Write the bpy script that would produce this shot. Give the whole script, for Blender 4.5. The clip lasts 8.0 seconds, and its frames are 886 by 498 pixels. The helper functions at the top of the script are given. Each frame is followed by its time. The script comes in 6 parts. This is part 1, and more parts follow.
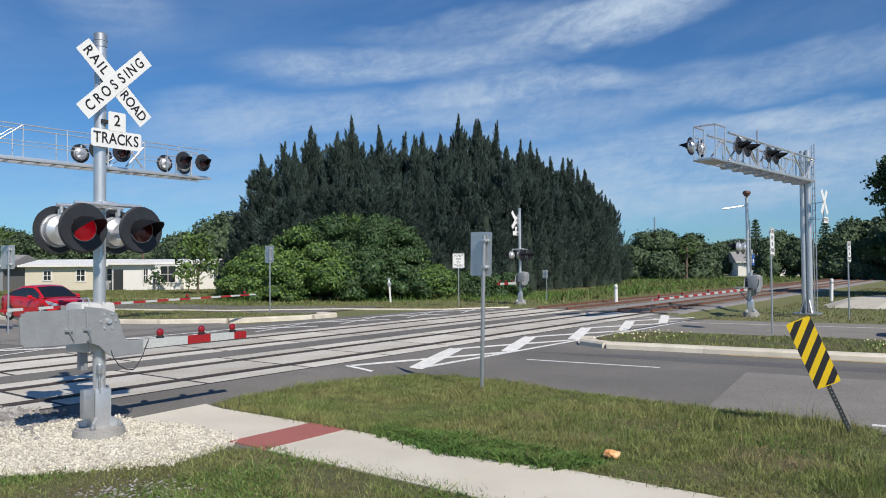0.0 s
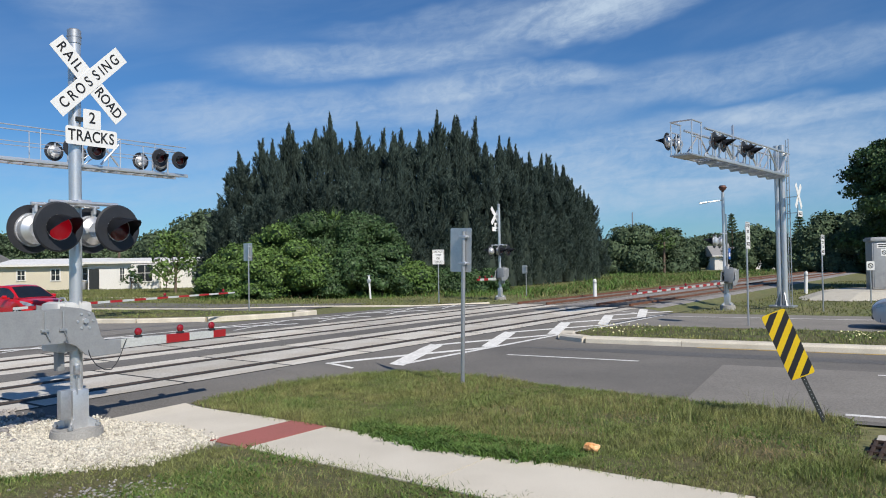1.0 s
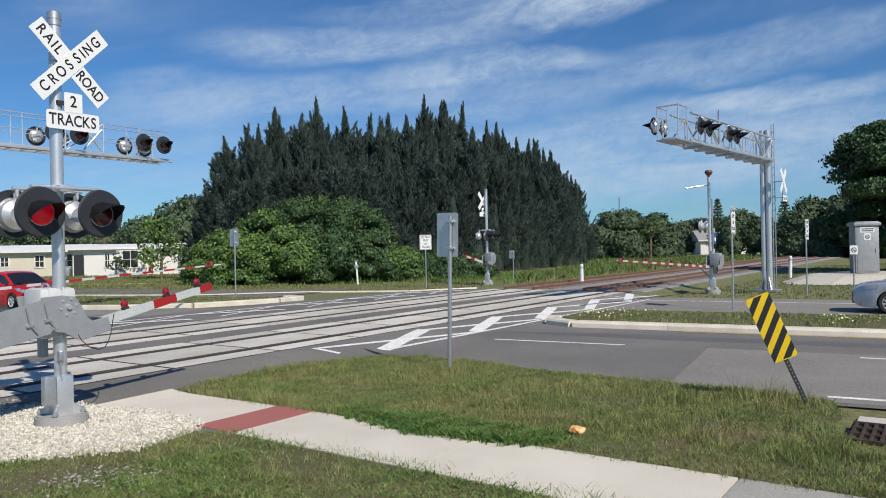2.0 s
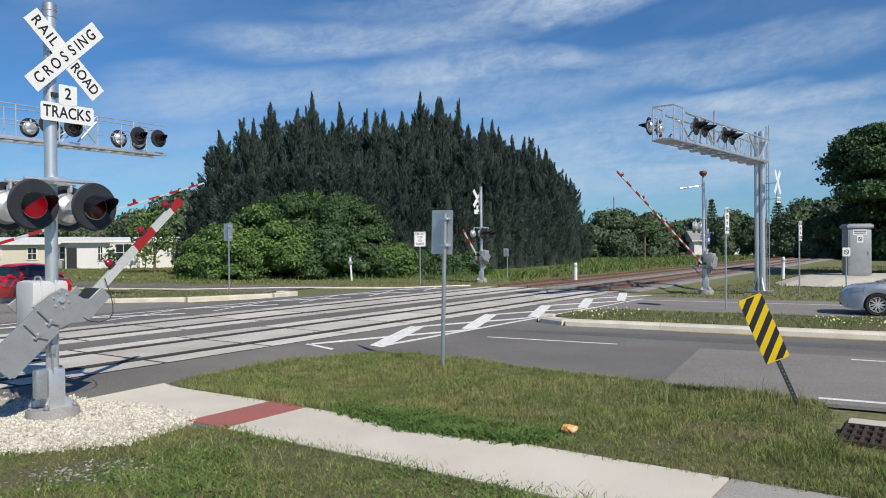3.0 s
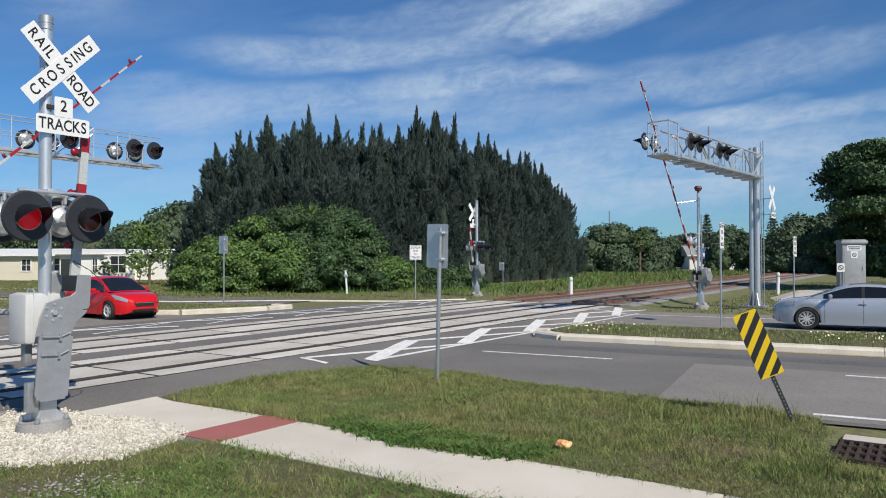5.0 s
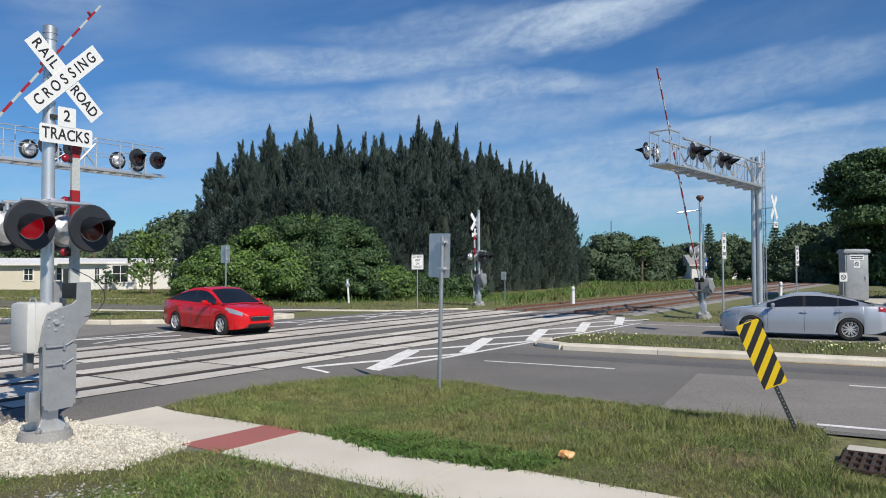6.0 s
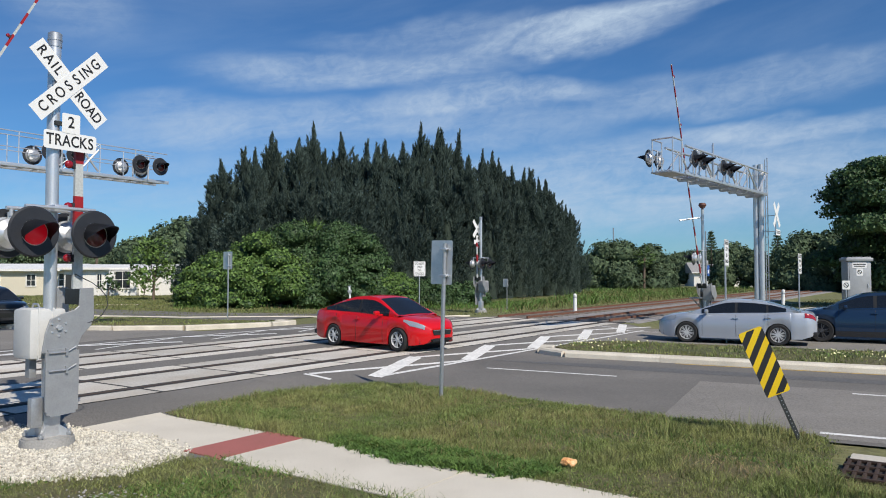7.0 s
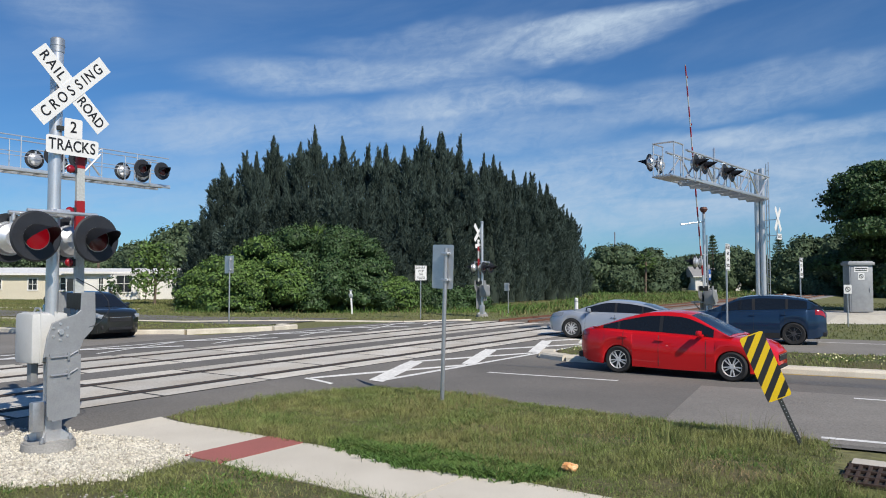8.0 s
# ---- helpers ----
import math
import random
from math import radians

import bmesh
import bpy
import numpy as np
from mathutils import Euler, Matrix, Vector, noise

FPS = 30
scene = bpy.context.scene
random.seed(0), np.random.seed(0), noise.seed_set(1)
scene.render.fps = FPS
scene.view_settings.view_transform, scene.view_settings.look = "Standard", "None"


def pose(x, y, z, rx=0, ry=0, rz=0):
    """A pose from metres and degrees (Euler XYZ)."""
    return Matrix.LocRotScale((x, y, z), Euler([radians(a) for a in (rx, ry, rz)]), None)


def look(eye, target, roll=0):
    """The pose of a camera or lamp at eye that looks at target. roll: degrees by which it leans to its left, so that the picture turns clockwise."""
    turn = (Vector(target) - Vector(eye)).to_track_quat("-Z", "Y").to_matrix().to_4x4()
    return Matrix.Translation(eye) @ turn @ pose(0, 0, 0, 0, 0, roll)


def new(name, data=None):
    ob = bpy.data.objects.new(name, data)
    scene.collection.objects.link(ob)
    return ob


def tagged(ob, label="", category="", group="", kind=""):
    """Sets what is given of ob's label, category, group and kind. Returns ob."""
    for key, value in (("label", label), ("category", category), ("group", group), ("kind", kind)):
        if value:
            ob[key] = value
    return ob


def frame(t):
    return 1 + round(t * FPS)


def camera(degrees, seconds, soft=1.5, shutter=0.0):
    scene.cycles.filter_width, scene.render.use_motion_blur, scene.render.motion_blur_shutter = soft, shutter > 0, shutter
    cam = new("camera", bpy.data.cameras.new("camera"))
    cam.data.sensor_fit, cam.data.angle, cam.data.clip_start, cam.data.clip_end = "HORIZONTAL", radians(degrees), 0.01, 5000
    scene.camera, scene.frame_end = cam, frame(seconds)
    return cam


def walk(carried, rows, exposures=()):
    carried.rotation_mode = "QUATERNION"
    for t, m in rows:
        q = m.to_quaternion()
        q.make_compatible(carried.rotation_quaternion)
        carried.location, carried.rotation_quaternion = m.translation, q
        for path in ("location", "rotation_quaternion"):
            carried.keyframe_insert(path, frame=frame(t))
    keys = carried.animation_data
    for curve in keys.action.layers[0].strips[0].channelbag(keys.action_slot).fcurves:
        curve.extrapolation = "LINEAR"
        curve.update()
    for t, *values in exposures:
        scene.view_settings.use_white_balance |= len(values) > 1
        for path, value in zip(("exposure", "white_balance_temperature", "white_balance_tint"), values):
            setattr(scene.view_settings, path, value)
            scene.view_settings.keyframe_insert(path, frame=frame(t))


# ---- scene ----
cam = camera(62.0, 8.0, soft=1.0)
PATH = [
    (0.0, pose(0.000, 0.000, 2.100, 91.50, 0.50, 0.00)),
    (0.5, pose(-0.006, -0.024, 2.103, 91.58, 0.69, -0.92)),
    (1.0, pose(-0.003, -0.020, 2.099, 91.19, 0.99, -1.57)),
    (1.5, pose(0.009, -0.022, 2.094, 90.53, 1.16, -2.09)),
    (2.0, pose(0.015, -0.011, 2.089, 90.04, 1.13, -2.53)),
    (3.5, pose(0.009, -0.009, 2.096, 89.80, 0.19, -3.14)),
    (4.0, pose(0.019, -0.028, 2.095, 90.07, 0.11, -3.24)),
    (4.5, pose(0.022, -0.013, 2.098, 90.46, 0.13, -3.33)),
    (6.0, pose(0.020, -0.002, 2.102, 91.58, 0.14, -3.16)),
    (6.5, pose(0.015, -0.009, 2.103, 91.87, 0.06, -3.07)),
    (7.0, pose(0.013, -0.009, 2.103, 92.11, -0.01, -3.01)),
    (7.5, pose(0.014, -0.012, 2.103, 92.30, -0.02, -2.98)),
    (8.0, pose(0.015, -0.022, 2.109, 92.42, -0.02, -2.91)),
]
walk(cam, PATH)

# ---- world and sun ----
SUN_TRAVEL = Vector((-0.52 * 0.743, 0.854 * 0.743, -0.669))   # the way the sunlight goes
sun = new("sun", bpy.data.lights.new("sun", "SUN"))
sun.data.energy, sun.data.angle, sun.data.color = 4.6, radians(0.53), (1.0, 0.93, 0.82)
sun.matrix_world = look((0, 0, 60), Vector((0, 0, 60)) + SUN_TRAVEL)
world = bpy.data.worlds.new("world")
scene.world = world
world.use_nodes = True


def build_sky():
    nt = world.node_tree
    nt.nodes.clear()
    N, L = nt.nodes.new, nt.links.new
    sky = N("ShaderNodeTexSky")
    sky.sky_type, sky.sun_disc = "NISHITA", False
    sky.sun_elevation = math.asin(-SUN_TRAVEL.z)
    sky.sun_rotation = math.atan2(-SUN_TRAVEL.x, -SUN_TRAVEL.y)
    sky.altitude, sky.air_density, sky.dust_density, sky.ozone_density = 0, 1.0, 0.15, 3.0
    co = N("ShaderNodeTexCoord")
    sep = N("ShaderNodeSeparateXYZ")
    L(co.outputs["Generated"], sep.inputs[0])
    def math_node(op, a, b=None, c=None, clamp=False):
        nd = N("ShaderNodeMath"); nd.operation, nd.use_clamp = op, clamp
        for k, v in enumerate((a, b, c)):
            if v is None:
                continue
            if isinstance(v, (int, float)):
                nd.inputs[k].default_value = v
            else:
                L(v, nd.inputs[k])
        return nd.outputs[0]

    # bearing and height in degrees, for the banks of cirrus
    bear = math_node("MULTIPLY", math_node("ARCTAN2", sep.outputs["X"], sep.outputs["Y"]), 57.2958)
    high = math_node("MULTIPLY", math_node("ARCSINE", sep.outputs["Z"]), 57.2958)
    plane = N("ShaderNodeCombineXYZ")
    L(math_node("MULTIPLY", bear, 0.1), plane.inputs[0]); L(math_node("MULTIPLY", high, 0.1), plane.inputs[1])

    def ramp(v, lo, hi, a=0.0, b=1.0):
        mr = N("ShaderNodeMapRange"); mr.interpolation_type = "SMOOTHSTEP"
        for k, x in zip(("From Min", "From Max", "To Min", "To Max"), (lo, hi, a, b)):
            mr.inputs[k].default_value = x
        L(v, mr.inputs["Value"])
        return mr.outputs[0]

    def cloud_noise(turn, sx, sy, scale, detail, lo, hi, rough=0.55, shift=(0, 0, 0), warp=0.35):
        mp = N("ShaderNodeMapping"); mp.vector_type = "TEXTURE"; mp.inputs["Rotation"].default_value = (0, 0, radians(turn)); mp.inputs["Scale"].default_value = (1 / sx, 1 / sy, 1)
        mp.inputs["Location"].default_value = shift
        L(plane.outputs[0], mp.inputs[0])
        nz = N("ShaderNodeTexNoise"); nz.inputs["Scale"].default_value = scale; nz.inputs["Detail"].default_value = detail
        nz.inputs["Roughness"].default_value = rough; nz.inputs["Distortion"].default_value = warp
        L(mp.outputs[0], nz.inputs["Vector"])
        return ramp(nz.outputs[0], lo, hi)
    drift = cloud_noise(6, 0.5, 1.4, 1.0, 4, 0.25, 0.75, 0.5, (2.2, 0.3, 0))
    high_d = math_node("ADD", high, math_node("MULTIPLY_ADD", drift, 2.4, -1.2))

    def bank(az, el, ra, re, tilt, weight):
        c, sn = math.cos(radians(tilt)), math.sin(radians(tilt))
        da, de = math_node("ADD", bear, -az), math_node("ADD", high_d, -el)
        p = math_node("ADD", math_node("MULTIPLY", da, c / ra), math_node("MULTIPLY", de, sn / ra))
        q = math_node("ADD", math_node("MULTIPLY", da, -sn / re), math_node("MULTIPLY", de, c / re))
        rr = math_node("ADD", math_node("MULTIPLY", p, p), math_node("MULTIPLY", q, q))
        return math_node("MULTIPLY", ramp(rr, 0.0, 1.0, 1.0, 0.0), weight)
    total = None
    for spec in CLOUD_BANKS:
        b = bank(*spec)
        total = b if total is None else math_node("ADD", total, b)
    fine = cloud_noise(7, 0.55, 2.2, 1.6, 12, 0.30, 0.70, 0.64, (1.3, 2.1, 0), 0.6)
    wisp = cloud_noise(10, 0.35, 1.8, 0.9, 9, 0.40, 0.78, 0.60, (4.0, 0.7, 0))
    mottle = cloud_noise(14, 1.6, 2.6, 5.0, 8, 0.32, 0.68, 0.6, (0.5, 1.0, 0), 0.8)
    texture = math_node("ADD", math_node("MULTIPLY_ADD", fine, 0.62, 0.22), math_node("MULTIPLY", mottle, 0.22))
    cloud = math_node("MULTIPLY_ADD", wisp, 0.14, math_node("MULTIPLY", total, texture))
    amt = math_node("MULTIPLY", cloud, ramp(sep.outputs["Z"], 0.0, 0.08))
    cap = N("ShaderNodeMath"); cap.operation = "MULTIPLY"; cap.use_clamp = True; cap.inputs[1].default_value = CLOUD; L(amt, cap.inputs[0])
    tint = N("ShaderNodeMixRGB"); tint.blend_type = "MULTIPLY"; tint.inputs[0].default_value = 1.0
    tint.inputs[2].default_value = SKY_TINT; L(sky.outputs[0], tint.inputs[1])
    mix = N("ShaderNodeMixRGB"); L(cap.outputs[0], mix.inputs[0]); L(tint.outputs[0], mix.inputs[1])
    mix.inputs[2].default_value = CLOUD_COLOUR
    bg = N("ShaderNodeBackground"); bg.inputs["Strength"].default_value = SKY_STRENGTH
    L(mix.outputs[0], bg.inputs["Color"])
    out = N("ShaderNodeOutputWorld"); L(bg.outputs[0], out.inputs["Surface"])


CLOUD, SKY_STRENGTH = 0.95, 0.074
# bearing, height, half length, half thickness, tilt in degrees, and thickness of each bank of cloud
CLOUD_BANKS = ((14.0, 18.4, 11.0, 1.7, 7, 1.05), (2.0, 18.6, 12.0, 1.6, 5, 0.45), (-3.0, 15.6, 16.0, 1.9, 4, 0.75), (6.5, 13.6, 11.0, 1.7, 5, 0.95), (4.0, 11.2, 16.0, 1.8, 2, 0.55),
               (-12.0, 11.6, 14.0, 2.0, 4, 0.60), (24.0, 13.4, 15.0, 2.2, 2, 0.60), (29.0, 10.4, 12.0, 1.3, 0, 0.65), (-25.0, 19.2, 7.0, 4.0, -20, 0.40),
               (22.0, 6.5, 28.0, 5.0, 0, 0.75), (-14.0, 6.5, 28.0, 5.0, 2, 0.35), (27.0, 20.0, 9.0, 0.8, 8, 0.45), (-60.0, 14.0, 34.0, 6.0, 3, 0.6), (70.0, 14.0, 34.0, 6.0, 3, 0.6))
SKY_TINT = (0.50, 0.88, 1.26, 1)
CLOUD_COLOUR = (6.6, 8.2, 10.2, 1)
build_sky()
scene.view_settings.exposure = 0.0


# ---- materials ----
def mat(name, col, rough=0.6, metal=0.0, col2=None, scale=3.0, fine=40.0, vary=0.5, grain=0.15, bump=0.15, dist=0.01, coat=0.0,
        island=0.0, rand=0.0, stretch=(1, 1, 1), spec=0.5):
    """Two scales of noise on the base colour and the roughness, with fine relief."""
    m = bpy.data.materials.new(name)
    m.use_nodes = True
    nt = m.node_tree
    N, L = nt.nodes.new, nt.links.new
    b = nt.nodes["Principled BSDF"]
    b.inputs["Metallic"].default_value, b.inputs["Coat Weight"].default_value = metal, coat
    b.inputs["Specular IOR Level"].default_value = spec
    b.inputs["Coat Roughness"].default_value = 0.04
    co = N("ShaderNodeTexCoord")
    mp = N("ShaderNodeMapping"); mp.inputs["Scale"].default_value = stretch
    L(co.outputs["Object"], mp.inputs[0])
    n1 = N("ShaderNodeTexNoise"); n1.inputs["Scale"].default_value, n1.inputs["Detail"].default_value = scale, 5
    n2 = N("ShaderNodeTexNoise"); n2.inputs["Scale"].default_value, n2.inputs["Detail"].default_value = fine, 4
    L(mp.outputs[0], n1.inputs["Vector"]); L(mp.outputs[0], n2.inputs["Vector"])
    col2 = col2 or tuple(c * 0.7 for c in col)
    r1 = N("ShaderNodeMapRange"); r1.inputs["From Min"].default_value, r1.inputs["From Max"].default_value = 0.5 - 0.25, 0.5 + 0.25
    r1.inputs["To Max"].default_value = vary
    L(n1.outputs[0], r1.inputs["Value"])
    mx = N("ShaderNodeMixRGB"); mx.inputs[1].default_value, mx.inputs[2].default_value = (*col, 1), (*col2, 1)
    L(r1.outputs[0], mx.inputs[0])
    r2 = N("ShaderNodeMapRange"); r2.inputs["From Min"].default_value, r2.inputs["From Max"].default_value = 0.3, 0.7
    r2.inputs["To Min"].default_value, r2.inputs["To Max"].default_value = 1 - grain, 1 + grain
    L(n2.outputs[0], r2.inputs["Value"])
    last = N("ShaderNodeVectorMath"); last.operation = "SCALE"
    L(mx.outputs[0], last.inputs[0]); L(r2.outputs[0], last.inputs["Scale"])
    for weight, node, sock in ((island, "ShaderNodeNewGeometry", "Random Per Island"), (rand, "ShaderNodeObjectInfo", "Random")):
        if weight:
            src = N(node)
            rr = N("ShaderNodeMapRange"); rr.inputs["To Min"].default_value, rr.inputs["To Max"].default_value = 1 - weight, 1 + weight
            L(src.outputs[sock], rr.inputs["Value"])
            nx = N("ShaderNodeVectorMath"); nx.operation = "SCALE"
            L(last.outputs[0], nx.inputs[0]); L(rr.outputs[0], nx.inputs["Scale"])
            last = nx
    L(last.outputs[0], b.inputs["Base Color"])
    r3 = N("ShaderNodeMapRange"); r3.inputs["To Min"].default_value, r3.inputs["To Max"].default_value = max(0.02, rough - 0.1), min(1, rough + 0.1)
    L(n1.outputs[0], r3.inputs["Value"]); L(r3.outputs[0], b.inputs["Roughness"])
    if bump:
        bp = N("ShaderNodeBump"); bp.inputs["Strength"].default_value, bp.inputs["Distance"].default_value = bump, dist
        L(n2.outputs[0], bp.inputs["Height"]); L(bp.outputs[0], b.inputs["Normal"])
    return m


def glow(name, col, strength):
    m = bpy.data.materials.new(name)
    m.use_nodes = True
    b = m.node_tree.nodes["Principled BSDF"]
    b.inputs["Base Color"].default_value = (*col, 1)
    b.inputs["Emission Color"].default_value, b.inputs["Emission Strength"].default_value = (*col, 1), strength
    b.inputs["Roughness"].default_value = 0.3
    return m


M = dict(
    # soil colour darkened to stand for the shade between grass blades
    soil=mat("soil_and_grass", (0.07, 0.082, 0.028), 0.95, col2=(0.15, 0.115, 0.06), scale=0.6, fine=25, vary=0.8, grain=0.4, bump=0.5, dist=0.03),
    farsoil=mat("mown_grass", (0.115, 0.145, 0.045), 0.95, col2=(0.20, 0.17, 0.08), scale=0.25, fine=8, vary=0.9, grain=0.35, bump=0.5, dist=0.06),
    asphalt=mat("asphalt", (0.205, 0.190, 0.170), 0.9, col2=(0.118, 0.112, 0.103), scale=0.32, fine=45, vary=1.0, grain=0.30, bump=0.3, dist=0.006),
    asphalt2=mat("light_asphalt", (0.255, 0.236, 0.210), 0.9, col2=(0.185, 0.173, 0.156), scale=0.6, fine=45, vary=0.9, grain=0.3, bump=0.3, dist=0.006),
    panel=mat("crossing_concrete", (0.62, 0.60, 0.55), 0.85, col2=(0.42, 0.35, 0.26), scale=0.9, fine=40, vary=0.7, grain=0.18, bump=0.2, dist=0.005, rand=0.16),
    old_concrete=mat("old_grey_concrete", (0.40, 0.38, 0.34), 0.9, col2=(0.30, 0.28, 0.25), scale=1.5, fine=60, vary=0.8, grain=0.2, bump=0.3, dist=0.006),
    asphalt_dark=mat("oil_worn_asphalt", (0.135, 0.132, 0.128), 0.85, col2=(0.10, 0.098, 0.096), scale=0.6, fine=16, vary=0.8, grain=0.3, bump=0.3, dist=0.006),
    footing=mat("grey_footing", (0.36, 0.35, 0.33), 0.9, scale=4, fine=50, vary=0.6, bump=0.2),
    concrete=mat("pale_concrete", (0.69, 0.635, 0.535), 0.9, col2=(0.55, 0.50, 0.415), scale=1.1, fine=75, vary=0.8, grain=0.10, bump=0.15, dist=0.003, rand=0.04),
    kerb=mat("kerb_concrete", (0.76, 0.70, 0.58), 0.9, col2=(0.42, 0.37, 0.30), scale=1.6, fine=60, vary=0.7, grain=0.15, bump=0.25, dist=0.006, rand=0.05),
    red_tile=mat("red_warning_tile", (0.40, 0.13, 0.11), 0.85, col2=(0.33, 0.12, 0.10), scale=2, fine=60, vary=0.8, grain=0.12, bump=0.2, dist=0.004),
    gravel=mat("white_limestone", (0.62, 0.585, 0.50), 0.95, col2=(0.44, 0.39, 0.31), scale=2, fine=60, vary=0.5, grain=0.15, bump=0.5, dist=0.02, island=0.35),
    ballast=mat("grey_ballast", (0.36, 0.35, 0.34), 0.95, col2=(0.22, 0.19, 0.17), scale=1.5, fine=30, vary=0.8, grain=0.3, bump=0.6, dist=0.03, island=0.3),
    paint=mat("road_paint", (0.80, 0.79, 0.76), 0.8, col2=(0.50, 0.49, 0.47), scale=2.5, fine=14, vary=0.55, grain=0.15, bump=0.15, dist=0.003),
    yellow_line=mat("yellow_road_paint", (0.70, 0.46, 0.10), 0.8, col2=(0.4, 0.3, 0.12), scale=2.5, fine=50, vary=0.7, bump=0.1),
    rail=mat("rail_steel", (0.048, 0.042, 0.038), 0.7, 0.1, col2=(0.09, 0.058, 0.042), scale=3, fine=40, vary=0.8, bump=0.1),
    rust=mat("rusted_rail", (0.19, 0.085, 0.05), 0.85, 0.2, col2=(0.11, 0.05, 0.035), scale=2, fine=30, vary=0.8),
    rubber=mat("black_filler_and_shade", (0.035, 0.033, 0.032), 0.9, scale=2, fine=40),
    tie=mat("railway_tie", (0.24, 0.21, 0.18), 0.9, scale=3, fine=30, rand=0.2),
    galv=mat("galvanised_steel", (0.55, 0.56, 0.57), 0.42, 0.75, col2=(0.42, 0.43, 0.45), scale=7, fine=40, vary=0.8, grain=0.08, bump=0.04, dist=0.003),
    alu=mat("bare_aluminium", (0.72, 0.73, 0.74), 0.38, 0.7, col2=(0.60, 0.61, 0.63), scale=9, fine=60, vary=0.8, grain=0.05, bump=0.03, dist=0.002),
    plate=mat("dull_zinc_plate", (0.40, 0.41, 0.42), 0.55, 0.5, col2=(0.31, 0.32, 0.33), scale=5, fine=50, vary=0.9, grain=0.06, bump=0.04, dist=0.003),
    housing=mat("pale_grey_housing", (0.62, 0.62, 0.61), 0.5, 0.0, col2=(0.50, 0.50, 0.48), scale=4, fine=60, vary=0.6, grain=0.04, bump=0.03, dist=0.003),
    black=mat("matt_black_paint", (0.018, 0.020, 0.026), 0.55, 0.0, col2=(0.026, 0.028, 0.034), scale=6, fine=60, vary=0.8, bump=0.04, dist=0.002),
    white=mat("white_reflective_sheet", (0.80, 0.80, 0.79), 0.45, col2=(0.70, 0.70, 0.68), scale=2.5, fine=60, vary=0.5, grain=0.03, bump=0.02, dist=0.002),
    letter=mat("black_lettering", (0.015, 0.015, 0.016), 0.5, scale=10, bump=0.02),
    armwhite=mat("white_arm_sheet", (0.50, 0.52, 0.51), 0.5, col2=(0.40, 0.42, 0.41), scale=3, vary=0.6, bump=0.03),
    armred=mat("red_arm_sheet", (0.34, 0.014, 0.018), 0.45, col2=(0.26, 0.014, 0.016), scale=3, vary=0.6, bump=0.03),
    lens_dark=mat("dark_red_lens", (0.10, 0.006, 0.012), 0.3, col2=(0.06, 0.004, 0.008), scale=20, fine=120, bump=0.3, dist=0.003, coat=0.5),
    lens_lit=glow("lit_red_lens", (0.62, 0.006, 0.02), 0.24),
    lamp_red=mat("red_lamp_cover", (0.28, 0.008, 0.016), 0.15, scale=20, fine=100, bump=0.2, dist=0.002, coat=0.6),
    sign_yellow=mat("yellow_sheet", (0.80, 0.55, 0.008), 0.4, col2=(0.68, 0.44, 0.008), scale=4, vary=0.6, grain=0.05, bump=0.02),
    dark_post=mat("dark_steel_post", (0.05, 0.055, 0.055), 0.6, 0.4, scale=6, bump=0.06),
    needle=mat("casuarina_needles", (0.066, 0.096, 0.080), 0.75, col2=(0.032, 0.050, 0.044), scale=1.1, fine=3, vary=0.9, grain=0.25, bump=0, island=0.35, rand=0.12, spec=0.2),
    # solid crown filling; the shade between the leaves is put into its colour
    core=mat("painted_inner_shade", (0.032, 0.050, 0.036), 0.95, col2=(0.022, 0.034, 0.026), scale=1, fine=6, vary=0.9, bump=0.4, dist=0.1),
    leaf=mat("broad_leaves", (0.125, 0.205, 0.048), 0.55, col2=(0.066, 0.125, 0.030), scale=0.5, fine=4, vary=0.9, grain=0.25, bump=0, island=0.4, rand=0.1, spec=0.3),
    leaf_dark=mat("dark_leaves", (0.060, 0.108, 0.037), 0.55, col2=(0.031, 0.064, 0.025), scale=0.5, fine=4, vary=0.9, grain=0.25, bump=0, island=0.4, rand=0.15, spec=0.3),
    # greyed and lightened: distance haze is put into this leaf colour
    leaf_far=mat("haze_tinted_leaves", (0.110, 0.155, 0.082), 0.8, col2=(0.060, 0.092, 0.055), scale=0.3, fine=2, vary=0.9, grain=0.25, bump=0, island=0.4, rand=0.2, spec=0.2),
    bark=mat("bark", (0.16, 0.12, 0.09), 0.95, scale=3, fine=20, stretch=(1, 1, 0.2), bump=0.5, dist=0.02),
    blade=mat("grass_blades", (0.135, 0.205, 0.052), 0.55, col2=(0.265, 0.250, 0.100), scale=0.8, fine=3.5, vary=0.95, grain=0.3, bump=0, island=0.55, spec=0.3),
    dry_blade=mat("dry_roadside_grass", (0.125, 0.165, 0.052), 0.7, col2=(0.19, 0.178, 0.08), scale=0.35, fine=2.5, vary=0.95, grain=0.25, bump=0, island=0.45, spec=0.2),
    weed=mat("weed_leaves", (0.075, 0.15, 0.03), 0.6, col2=(0.12, 0.19, 0.045), scale=1, fine=5, vary=0.8, grain=0.2, bump=0, island=0.4, spec=0.3),
    straw=mat("dry_grass", (0.34, 0.26, 0.13), 0.8, scale=1, fine=5, bump=0, island=0.3),
    stucco_cream=mat("cream_stucco", (0.68, 0.62, 0.49), 0.9, scale=0.6, fine=10, vary=0.25, bump=0.2),
    stucco_white=mat("white_stucco", (0.80, 0.78, 0.74), 0.9, scale=0.6, fine=10, vary=0.2, bump=0.2),
    roofing=mat("white_roof_coating", (0.74, 0.74, 0.73), 0.8, col2=(0.55, 0.55, 0.55), scale=0.5, fine=6, vary=0.5),
